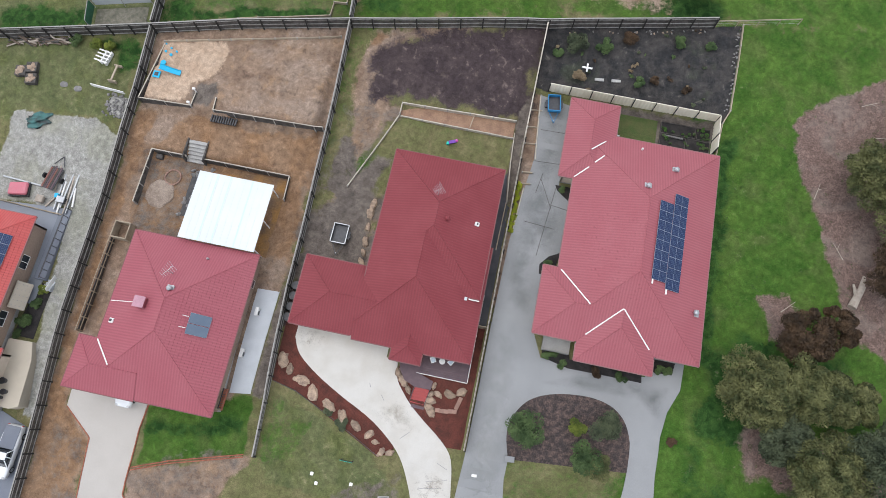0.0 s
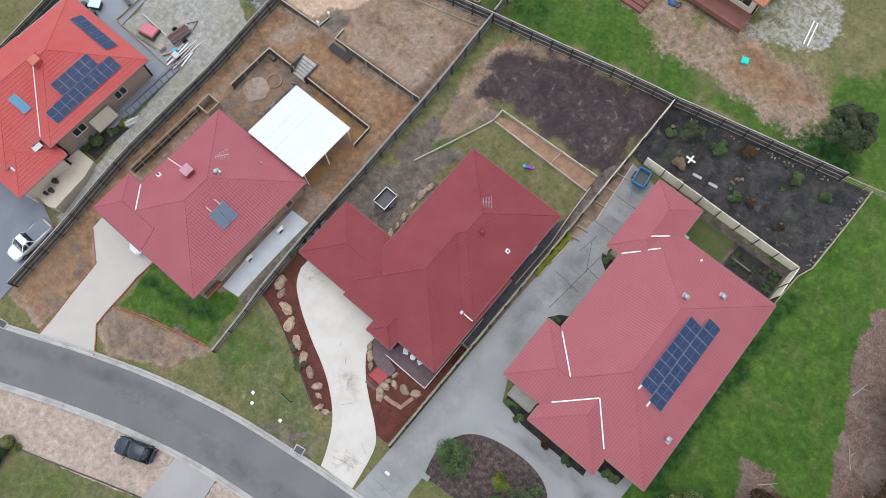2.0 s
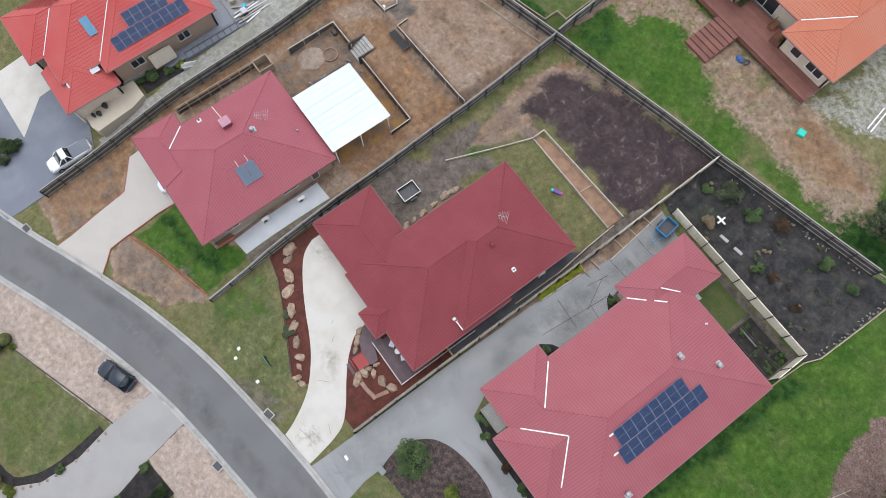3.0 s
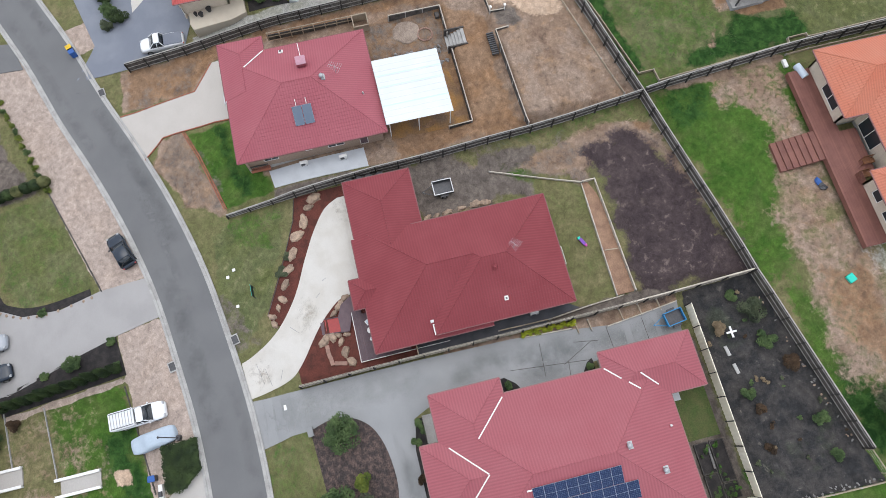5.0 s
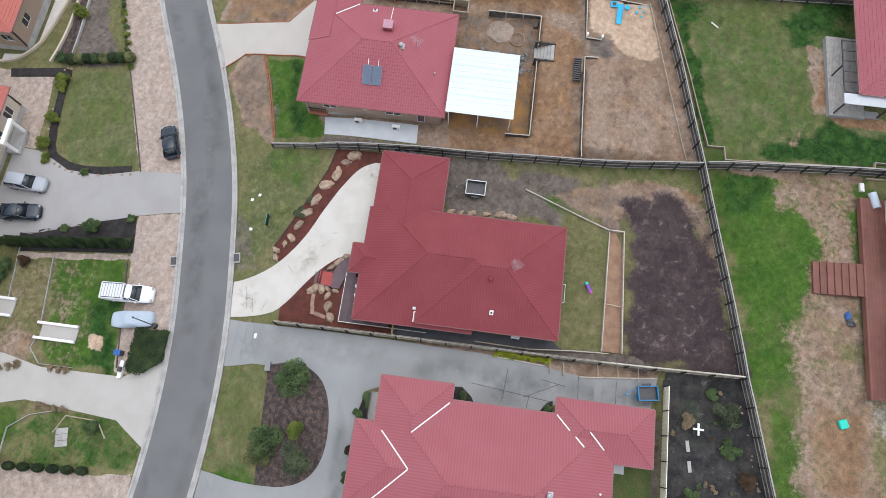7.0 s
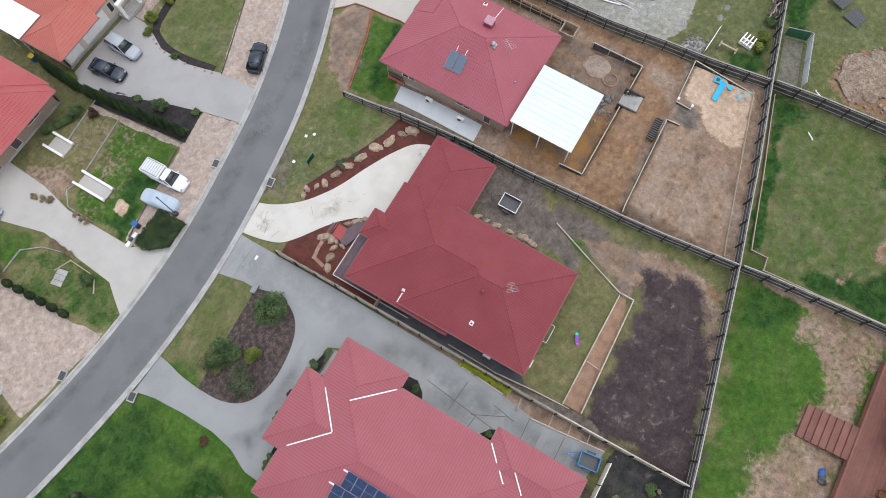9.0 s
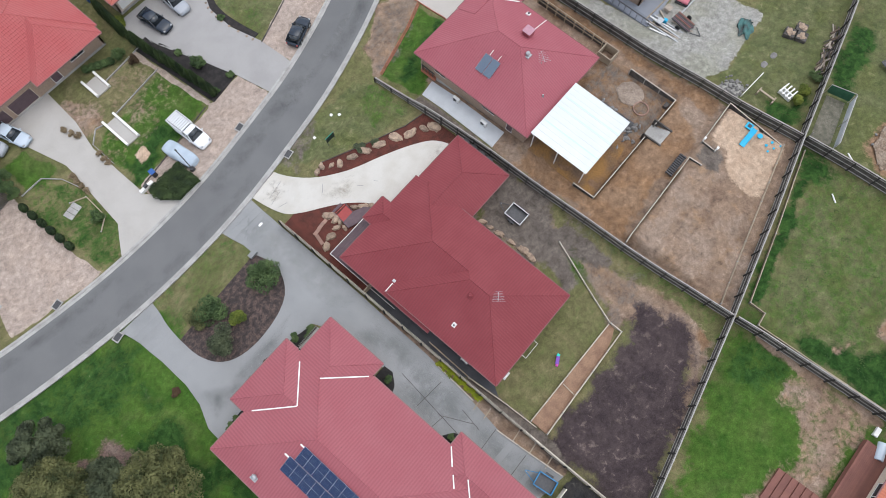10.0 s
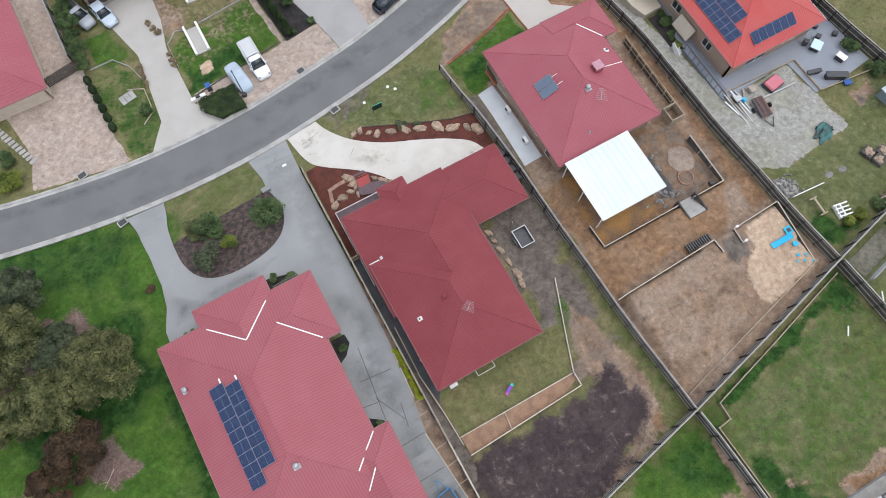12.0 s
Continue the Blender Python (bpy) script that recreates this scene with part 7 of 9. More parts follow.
# ---- vehicles ----
def vehicle(label, m, paint, kind="hatch", length=4.4, width=1.8, category="car"):
    v = thing(kind, label, category, m)
    L, W = length / 2, width / 2
    high = {"car": 1.45, "suv": 1.68, "utility": 1.75}[kind]
    belt = {"car": 0.88, "suv": 1.0, "utility": 1.05}[kind]
    # lower body: rounded sections from tail (-y) to nose (+y)
    bm = bmesh.new()
    secs = [(-L, 0.72, belt * 0.75), (-L + 0.12, 0.9, belt * 0.97), (-L * 0.55, 1.0, belt * 1.02), (0, 1.0, belt), (L * 0.42, 1.0, belt * 0.98), (L * 0.75, 0.97, belt * 0.9), (L - 0.12, 0.86, belt * 0.78), (L, 0.66, belt * 0.6)]
    rings = []
    for y, wf, top in secs:
        w = W * wf
        ring = [bm.verts.new((x, y, z)) for x, z in ((-w * 0.92, 0.28), (-w, 0.45), (-w, top - 0.16), (-w * 0.93, top - 0.04), (-w * 0.6, top), (w * 0.6, top), (w * 0.93, top - 0.04), (w, top - 0.16), (w, 0.45), (w * 0.92, 0.28))]
        rings.append(ring)
    for a, b in zip(rings, rings[1:]):
        for i in range(len(a)):
            bm.faces.new((a[i], a[(i + 1) % len(a)], b[(i + 1) % len(a)], b[i]))
    bm.faces.new(rings[0])
    bm.faces.new(rings[-1])
    bmesh.ops.recalc_face_normals(bm, faces=bm.faces[:])
    part("body", bm, paint, v, smooth=True)
    y0, y1, r0, r1 = {"car": (-L * 0.93, L * 0.42, -L * 0.62, L * 0.06), "suv": (-L * 0.97, L * 0.46, -L * 0.84, L * 0.1), "utility": (-L * 0.12, L * 0.55, 0.0, L * 0.28)}[kind]
    w0, w1 = W * 0.94, W * 0.74
    zt = high

    def slab(y0, y1, r0, r1, w0, w1, z0, z1):
        b = bmesh.new()
        vs = [b.verts.new(c) for c in ((-w0, y0, z0), (w0, y0, z0), (w0, y1, z0), (-w0, y1, z0), (-w1, r0, z1), (w1, r0, z1), (w1, r1, z1), (-w1, r1, z1))]
        for ids in ((3, 2, 1, 0), (4, 5, 6, 7), (0, 1, 5, 4), (1, 2, 6, 5), (2, 3, 7, 6), (3, 0, 4, 7)):
            b.faces.new([vs[i] for i in ids])
        bmesh.ops.bevel(b, geom=b.edges[:], offset=0.05, segments=2, affect="EDGES")
        return b
    part("cabin_glass", slab(y0, y1, r0, r1, w0, w1, belt - 0.05, zt - 0.05), car_glass, v, smooth=True)
    part("roof_panel", slab(r0 - 0.04, r1 + 0.02, r0 + 0.12, r1 - 0.1, w1 + 0.05, w1 - 0.06, zt - 0.09, zt), paint, v, smooth=True)
    for s in (-1, 1):
        for ya, yb in (((y0), r0), ((y0 + y1) / 2 - 0.05, (r0 + r1) / 2), (y1, r1)):
            part("pillar", bar(bmesh.new(), (s * w0 * 0.99, ya, belt), (s * (w1 + 0.01), yb, zt - 0.05), 0.07, 0.07), paint, v)
        part("mirror", new_box(*sorted((s * (W * 0.98), s * (W + 0.16))), y1 - 0.42, y1 - 0.28, belt - 0.02, belt + 0.14, 0.03), paint, v)
        part("headlight", new_box(*sorted((s * W * 0.5, s * W * 0.82)), L - 0.28, L - 0.07, belt * 0.66, belt * 0.8, 0.02), rim_mat, v)
        part("tail_light", new_box(*sorted((s * W * 0.66, s * W * 0.86)), -L + 0.0, -L + 0.1, belt * 0.6, belt * 0.85, 0.02), step_red, v)
        for y in (-L * 0.6, L * 0.62):
            wh = part("wheel", rod(bmesh.new(), (s * (W - 0.22), y, 0.33), (s * (W + 0.005), y, 0.33), 0.33, 20), rubber, v)
            part("rim", rod(bmesh.new(), (s * (W - 0.02), y, 0.33), (s * (W + 0.015), y, 0.33), 0.21, 16), rim_mat, wh)
    if kind == "utility":
        return v, belt, L, W, high
    return v


def ute_canopy(label, m, paint):
    v, belt, L, W, high = vehicle(label, m, paint, "utility", 5.3, 1.86, "utility vehicle")
    part("canopy", new_box(-W * 0.96, W * 0.96, -L + 0.06, -0.15, belt - 0.05, high + 0.06, 0.1), paint, v, "white box canopy over the tray")
    for i in range(8):
        y = -L + 0.3 + i * 0.29
        part("roof_bar", new_box(-W * 0.8, W * 0.8, y, y + 0.05, high + 0.1, high + 0.14), rim_mat, v)
    for s in (-0.8, 0.8):
        part("rack_rail", new_box(s * W - 0.03, s * W + 0.03, -L + 0.25, -0.2, high + 0.06, high + 0.12), steel_dark, v)


def ute_tray(label, m, paint, cover):
    v, belt, L, W, high = vehicle(label, m, paint, "utility", 5.2, 1.86, "utility vehicle")
    part("tray_cover", new_box(-W * 0.84, W * 0.84, -L + 0.12, -0.28, belt + 0.0, belt + 0.06, 0.02), cover, v, "flat dark cover over the tray")


ute_canopy("white utility with a canopy and roof rack parked on gravel", pose(1.15, -16.5, H(1, -16) + 0.03, 0, 0, 3), car_white)


def covered_car(label, m):
    """A sedan under a close fabric cover: one soft shell with cabin hump, and its wheels."""
    v = thing("covered_car", label, "car", m)
    bm = bmesh.new()
    rings = []
    for y, w, belt, top in ((-2.2, 0.55, 0.5, 0.6), (-2.05, 0.72, 0.7, 0.86), (-1.5, 0.82, 0.8, 0.98), (-1.05, 0.84, 0.85, 1.08), (-0.6, 0.85, 0.88, 1.38), (0.0, 0.85, 0.9, 1.45), (0.5, 0.85, 0.88, 1.36), (1.0, 0.85, 0.84, 1.02), (1.5, 0.82, 0.76, 0.9), (2.0, 0.72, 0.64, 0.76), (2.2, 0.55, 0.45, 0.55)):
        ring = [(-w * 1.02, 0.18), (-w * 1.02, belt * 0.7), (-w, belt), (-w * 0.74, top - 0.06), (-w * 0.45, top), (0, top + 0.02), (w * 0.45, top), (w * 0.74, top - 0.06), (w, belt), (w * 1.02, belt * 0.7), (w * 1.02, 0.18)]
        rings.append([bm.verts.new((x + 0.015 * math.sin(9 * y + 5 * x), y, z + 0.012 * math.sin(7 * y))) for x, z in ring])
    for a, b in zip(rings, rings[1:]):
        for k in range(len(a) - 1):
            bm.faces.new((a[k], a[k + 1], b[k + 1], b[k]))
    bm.faces.new(rings[0])
    bm.faces.new(rings[-1])
    bmesh.ops.recalc_face_normals(bm, faces=bm.faces[:])
    bmesh.ops.subdivide_edges(bm, edges=bm.edges[:], cuts=1, smooth=0.6, use_grid_fill=True)
    part("cover", bm, cover_cloth, v, "pale blue-grey fabric car cover", smooth=True)
    for sx in (-1, 1):
        for y in (-1.3, 1.35):
            part("wheel", rod(bmesh.new(), (sx * 0.6, y, 0.3), (sx * 0.82, y, 0.3), 0.3, 16), rubber, v)
    return v


covered_car("sedan under a pale blue-grey cover parked on gravel", pose(3.8, -15.4, H(4, -15.4) + 0.03, 0, 0, 188))
vehicle("black hatchback parked on the gravel verge", pose(-16.7, -16.7, H(-16.7, -16.7) + 0.04, 0, 0, 112), car_black, "car", 4.2, 1.75)
vehicle("silver four-wheel drive parked on the driveway", pose(-9.9, -31.7, H(-9.9, -31.7) + 0.1, 0, 0, -2), car_grey, "suv", 4.5, 1.8)
vehicle("black sedan parked on the driveway", pose(-6.4, -31.3, H(-6.4, -31.3) + 0.1, 0, 0, 8), car_black, "car", 4.5, 1.8)
vehicle("white sedan half under the eaves of the garage", pose(-31.3, -0.6, H(-31.3, -0.6) + 0.1, 0, 0, 180), car_white, "car", 4.6, 1.8)
vehicle("silver-blue sedan on the tan driveway", pose(14.7, -32.1, H(14.7, -32.1) + 0.1, 0, 0, 14), car_silver, "car", 4.4, 1.75)
ute_tray("white utility with a dark tray cover on the charcoal driveway", pose(-41.8, -9.4, H(-41.8, -9.4) + 0.08, 0, 0, 180), car_white, concrete_dark)
ute_tray("dark grey utility parked by a shrub", pose(17.5, -33.6, H(17.5, -33.6) + 0.05, 0, 0, 20), car_grey, steel_dark)


# ---- plants ----
def leaves(bm, centre, radius, count, size, rs, flat=1.0, hollow=0.55):
    """Small leaf blades spread through a clump, denser to the outside."""
    for _ in range(count):
        d = Vector((rs.gauss(0, 1), rs.gauss(0, 1), rs.gauss(0, 1))).normalized()
        r = hollow + (1 - hollow) * rs.random() ** 0.6
        c = Vector(centre) + Vector((d.x * radius[0], d.y * radius[1], d.z * radius[2])) * r
        a = Vector((rs.uniform(-1, 1), rs.uniform(-1, 1), rs.uniform(-0.6, 0.6))).normalized()
        b = a.cross(Vector((rs.uniform(-0.5, 0.5), rs.uniform(-0.5, 0.5), 1))).normalized()
        s = size * rs.uniform(0.6, 1.4)
        vs = [bm.verts.new(c + a * s), bm.verts.new(c + b * s * 0.45), bm.verts.new(c - a * s), bm.verts.new(c - b * s * 0.45)]
        bm.faces.new(vs)


def leaf_cloud(tips, sizes, per, size, seed):
    """One crown: leaf blades on the skins of many clumps, as a mesh."""
    rg = np.random.RandomState(seed)
    cs = np.repeat(np.array(tips), per, 0)
    rad = np.repeat(np.array(sizes), per)[:, None]
    n = len(cs)
    d = rg.normal(size=(n, 3))
    d /= np.linalg.norm(d, axis=1)[:, None]
    d[:, 2] = np.where(d[:, 2] < -0.3, -d[:, 2], d[:, 2])
    c = cs + d * rad * (0.6 + 0.45 * rg.random_sample((n, 1)) ** 0.7) * np.array([1, 1, 0.72])
    a = rg.uniform(-1, 1, (n, 3)) * np.array([1, 1, 0.6])
    a /= np.linalg.norm(a, axis=1)[:, None]
    b = np.cross(a, d + rg.uniform(-0.7, 0.7, (n, 3)))
    b /= np.linalg.norm(b, axis=1)[:, None] + 1e-6
    s = size * rg.uniform(0.6, 1.4, (n, 1))
    v = np.stack([c + a * s, c + b * s * 0.5, c - a * s, c - b * s * 0.5], 1).reshape(-1, 3)
    me = bpy.data.meshes.new("crown")
    me.from_pydata(v.tolist(), [], np.arange(4 * n).reshape(-1, 4).tolist())
    return me


def tree(label, x, y, high, spread, mat, seed, clumps=26, per=170, size=0.16, category="tree", dz=0.0, thin=1.0):
    rs = random.Random(seed)
    z = H(x, y) + dz
    t = thing("tree", label, category, pose(x, y, z))
    bm = bmesh.new()
    fork = high * 0.28
    rod(bm, (0, 0, -0.2), (0.05 * high * 0.2, 0, fork), 0.045 * high, 10, 0.03 * high)
    tips = []
    for i in range(clumps):
        a, rr = rs.uniform(0, math.tau), spread * math.sqrt(rs.random()) * 0.86
        top = high * (0.92 - 0.42 * (rr / spread) ** 2) * rs.uniform(0.8, 1.04)
        tips.append((rr * math.cos(a), rr * math.sin(a), top))
    for i in range(0, clumps, 3):
        p = tips[i]
        rod(bm, (0.0, 0, fork * 0.9), (p[0] * 0.55, p[1] * 0.55, fork + (p[2] - fork) * 0.6), 0.02 * high, 7, 0.012 * high)
        rod(bm, (p[0] * 0.55, p[1] * 0.55, fork + (p[2] - fork) * 0.6), (p[0] * 0.95, p[1] * 0.95, p[2] * 0.95), 0.012 * high, 6, 0.004 * high)
    part("trunk", bm, bark, t)
    me = leaf_cloud(tips, [spread * rs.uniform(0.2, 0.36) for _ in tips], int(per * thin), size, seed)
    me.materials.append(mat)
    crown = new("crown", me)
    crown.parent = t
    tagged(crown, kind="stuff")
    return t


def shrub(label, x, y, spread, high, mat, seed, count=420, size=0.09, category="shrub", group="", z=None, clumps=7, name="shrub"):
    rs = random.Random(seed)
    t = thing(name, label, category, pose(x, y, H(x, y) if z is None else z), group)
    bm = bmesh.new()
    for i in range(4):
        a = rs.uniform(0, math.tau)
        rod(bm, (0, 0, -0.08), (spread * 0.5 * math.cos(a), spread * 0.5 * math.sin(a), high * 0.7), 0.025, 5, 0.01)
    part("stems", bm, bark, t)
    lb = bmesh.new()
    for i in range(clumps):
        a, rr = rs.uniform(0, math.tau), spread * math.sqrt(rs.random()) * 0.7
        s = spread * rs.uniform(0.32, 0.5)
        leaves(lb, (rr * math.cos(a), rr * math.sin(a), high * rs.uniform(0.42, 0.75)), (s, s, high * 0.36), count // clumps, size, rs)
    ball(lb, (0, 0, high * 0.22), (spread * 0.4, spread * 0.4, high * 0.2), 2, 0.6, seed)
    part("foliage", lb, mat, t)
    return t


def conifer(x, y, r, high, mat, seed, label, group, name, wide=1.0):
    """A dense clipped plant: a closed mass of foliage with sprigs all over its skin."""
    rs = random.Random(seed)
    t = thing(name, label, "hedge" if "hedge" in name else "conifer", pose(x, y, H(x, y)), group)
    part("stem", rod(bmesh.new(), (0, 0, -0.1), (0, 0, high * 0.4), 0.05, 6), bark, t)
    lb = ball(bmesh.new(), (0, 0, high * 0.5), (r * 0.9, r * 0.9 * wide, high * 0.47), 3, 0.25, seed)
    leaves(lb, (0, 0, high * 0.5), (r, r * wide, high * 0.5), 900, 0.075, rs, hollow=0.88)
    if name == "conifer":
        for v in lb.verts:
            k = 1.12 - 0.75 * max(0.0, v.co.z / high) ** 1.5
            v.co.x, v.co.y = v.co.x * k, v.co.y * k
    part("foliage", lb, mat, t)
    return t


gum = "olive-green wattle tree with a dense rounded crown on grass"
for i, (x, y, h, s, mat, lab) in enumerate((
        (27.9, 11.2, 5.6, 3.7, leaf_olive, gum), (32.9, 11.9, 5.2, 3.2, leaf_olive, gum), (36.6, 11.6, 5.0, 2.6, leaf_olive, gum),
        (32.3, 17.0, 4.2, 2.8, leaf_brown, "bronze-leaved tree beside a bark bed"), (35.4, 18.6, 3.8, 2.0, leaf_brown, "bronze-leaved tree beside a bark bed"),
        (37.7, 34.4, 5.6, 3.8, leaf_olive, "spreading gum tree in a bark bed"), (41.5, 31.0, 6.0, 4.4, leaf_olive, "spreading gum tree in a bark bed"), (42.5, 38.0, 6.0, 4.0, leaf_grey, "grey-green gum tree in a bark bed"), (40.6, 24.5, 5.0, 3.2, leaf_brown, "bronze-leaved tree in a bark bed"),
        (34.6, 4.8, 5.6, 3.8, leaf_olive, gum), (39.8, 7.4, 5.8, 3.8, leaf_grey, "grey-green gum tree on grass"), (33.0, -0.6, 4.6, 2.6, leaf_grey, "thin grey-green gum tree on grass"), (31.2, 7.2, 4.4, 2.6, leaf_grey, "thin grey-green gum tree on grass"),
        (17.9, 52.9, 4.4, 2.4, leaf_grey, "dark grey-green feathery tree beside the back fence"))):
    tree(lab, x, y, h, s, mat, 100 + i, clumps=44 if s > 3 else 30, per=620, size=0.12)
for i, (x, y, r) in enumerate(((17.9, -36.0, 1.1), (18.8, -34.2, 1.25), (18.9, -31.6, 1.35), (18.9, -29.6, 1.0), (18.9, -27.8, 1.3), (18.9, -25.8, 1.05))):
    tree("round dark green garden tree in a close row", x, y, 2.6, r, leaf_green, 140 + i, 18, 420, 0.085)

for i, (x, y, s, h, mat, lab) in enumerate((
        (7.8, 3.1, 1.85, 2.0, leaf_green, "round green shrub in the bark island"), (15.2, 4.9, 1.8, 1.5, leaf_grey, "blue-green spreading shrub in the bark island"), (12.6, 4.4, 0.9, 1.2, leaf_bright, "small yellow-green shrub in the bark island"),
        (13.9, 1.7, 1.75, 1.6, leaf_green, "dark green shrub in the bark island"), (15.5, 1.0, 1.5, 1.3, leaf_olive, "olive yellow shrub in the bark island"),
        (6.1, 44.2, 1.4, 1.2, leaf_grey, "grey-green bush in black soil"), (9.0, 44.6, 1.0, 0.9, leaf_green, "low green bush in black soil"), (11.6, 46.0, 0.9, 0.8, leaf_brown, "bronze twiggy bush in black soil"), (13.4, 41.3, 0.75, 0.8, leaf_green, "bright green bush in black soil"), (15.1, 41.9, 0.55, 0.6, leaf_brown, "rust-coloured small plant in black soil"), (18.6, 41.5, 0.6, 0.35, leaf_brown, "dead low plant in black soil"), (7.0, 40.9, 0.85, 0.7, leaf_dry, "pale dry bush in black soil"), (4.3, 43.0, 0.6, 0.5, leaf_green, "low weed in black soil"), (17.0, 46.6, 0.8, 0.6, leaf_green, "low green bush in black soil"), (20.5, 46.8, 0.7, 0.5, leaf_green, "low green bush in black soil"),
        (-9.8, 0.0, 0.75, 0.4, leaf_grey, "low bushy ground cover beside the mulch bed"), (-11.4, 0.9, 0.5, 0.35, leaf_grey, "low bushy ground cover beside the mulch bed"),
        (8.6, 10.6, 0.5, 0.6, leaf_green, "small green plant below the front wall"), (9.4, 10.9, 0.4, 0.5, leaf_green, "small green plant below the front wall"), (10.2, 9.9, 0.5, 0.7, leaf_green, "small green plant below the front wall"), (13.5, 9.75, 0.6, 0.5, leaf_brown, "low bronze plant below the front wall"), (16.0, 9.8, 0.6, 0.5, leaf_green, "low green plant below the front wall"), (19.6, 11.3, 0.5, 0.6, leaf_green, "small green plant below the front wall"), (20.4, 11.4, 0.5, 0.5, leaf_green, "small green plant below the front wall"), (7.2, 19.9, 0.45, 0.6, leaf_green, "small green plant in a curved bed"), (7.4, 28.0, 0.45, 0.6, leaf_green, "small green plant in a curved bed"),
        (21.6, 4.8, 0.5, 0.2, leaf_brown, "dead patch of low plants on the lawn"),
        (-44.4, 33.8, 0.7, 0.8, leaf_bright, "yellow-green bush by the back fence"), (-46.1, 33.9, 0.8, 0.9, leaf_bright, "yellow-green bush by the back fence"), (-48.5, 33.8, 0.8, 0.8, leaf_green, "green bush by the back fence"),
        (-44.2, 3.2, 0.9, 0.9, leaf_green, "leafy shrub in a dark bed by the wall"), (-43.6, 5.2, 0.6, 0.6, leaf_green, "leafy shrub in a dark bed by the wall"), (-43.3, 6.6, 0.6, 0.6, leaf_bright, "bright green shrub near the steps"), (-44.6, 1.8, 0.5, 0.5, leaf_green, "small shrub in a dark bed"),
        (-60.2, 11.2, 1.0, 1.1, leaf_green, "leafy shrub beside the patio"), (-60.8, 16.8, 1.2, 1.2, leaf_green, "leafy shrub beside the patio"), (-60.9, 20.8, 1.3, 1.4, leaf_green, "dense shrub beside the patio"), (-59.8, 24.0, 1.1, 1.1, leaf_green, "dense shrub by the fence"),
        (-47.4, -14.4, 1.2, 1.2, leaf_dark, "dark shrub in a bed beside the driveway"), (-48.8, -15.8, 1.2, 1.2, leaf_green, "shrub in a bed beside the driveway"), (-51.0, -16.0, 1.4, 1.2, leaf_dark, "dark shrub in a bed beside the driveway"), (-46.6, -16.2, 0.9, 0.9, leaf_grey, "grey shrub in a bed beside the driveway"),
        (-5.7, -22.8, 0.95, 1.1, leaf_green, "spiky green palm-like plant in a dark bed"), (-7.2, -18.9, 0.5, 0.5, leaf_green, "small round shrub in a dark bed"), (-5.3, -26.0, 0.5, 0.5, leaf_green, "small green shrub in a dark bed"), (-4.6, -18.6, 0.5, 0.4, leaf_green, "small green shrub in a dark bed"),
        (-23.8, -32.2, 0.95, 1.0, leaf_bright, "round yellow-green shrub in a dark border"), (-22.6, -32.0, 0.8, 0.9, leaf_bright, "round yellow-green shrub in a dark border"), (-18.4, -31.7, 0.95, 1.0, leaf_bright, "round yellow-green shrub in a dark border"), (-15.0, -31.7, 0.9, 0.9, leaf_bright, "round yellow-green shrub in a dark border"), (-13.2, -30.8, 0.7, 0.6, leaf_bright, "light green shrub in a dark border"), (-12.2, -25.9, 0.5, 0.4, leaf_green, "small green shrub in a dark border"),
        (-33.4, -33.0, 1.3, 1.3, leaf_bright, "yellow-green round bush near a paved path"), (-26.6, -33.2, 0.9, 0.8, leaf_green, "green shrub near a paved path"),
        (31.3, -15.0, 1.6, 1.3, leaf_bright, "large yellow-green shrub at the street corner"), (31.0, -18.2, 1.2, 1.1, leaf_green, "green shrub at the street corner"), (33.5, -16.6, 1.3, 1.2, leaf_bright, "large yellow-green shrub at the street corner"),
        (15.0, -16.6, 0.8, 1.2, leaf_green, "round clipped shrub on the small lawn"),
        (-0.4, -31.2, 0.9, 1.4, leaf_green, "tall dark shrub beside a porch"), (-1.0, -29.3, 0.7, 0.9, leaf_brown, "red-leaved shrub beside a lawn"), (-3.6, -34.6, 0.9, 0.9, leaf_bright, "yellow-green shrub near the house"))):
    shrub(lab, x, y, s, h, mat, 300 + i, count=int(500 + 1100 * s), size=0.085 + 0.015 * s, clumps=15 if s > 1.5 else 9)
for i in range(12):
    x, y = -2.75 - 0.12 * i, -31.2 + 1.17 * i
    conifer(x, y, 0.53, 2.9 + 0.25 * (i * 7 % 4), leaf_conifer if i % 5 else leaf_dark, 500 + i, "dark green slender conifer in a close row", "conifer row", "conifer", 1.1)
for i in range(8):
    conifer(-26.3 - 0.15 * i, -31.9 + i * 1.02, 0.66, 1.3, (leaf_dark, leaf_olive, leaf_conifer)[i % 3], 520 + i, "dark green clipped hedge plant between lawn and bare earth", "hedge row", "hedge_plant", 1.15)
for i in range(15):
    shrub("small yellow-green tufted shrub in a close row", -41.5 + i * 1.08, -30.6 + i * 0.43, 0.5, 0.5, leaf_bright if i % 3 else leaf_green, 540 + i, 380, 0.08, "shrub", "verge shrubs")
for i in range(6):
    conifer(19.6 - 0.1 * i, -23.9 + i * 1.5, 0.42, 0.8, leaf_conifer, 560 + i, "dark green hedge plant beside the gravel drive", "drive hedge", "hedge_plant", 1.5)
for i, (x, y) in enumerate(((13.6, -22.9), (13.65, -22.0), (13.6, -21.1), (13.65, -20.2), (9.7, -22.9), (9.75, -22.0), (9.8, -21.0), (10.2, -27.4), (9.9, -26.6), (10.5, -28.4))):
    shrub("dry tan grass tussock beside the driveway", x, y, 0.5, 0.45, leaf_dry, 580 + i, 300, 0.09, "tussock", "dry tussocks", name="tussock")
rs = random.Random(21)
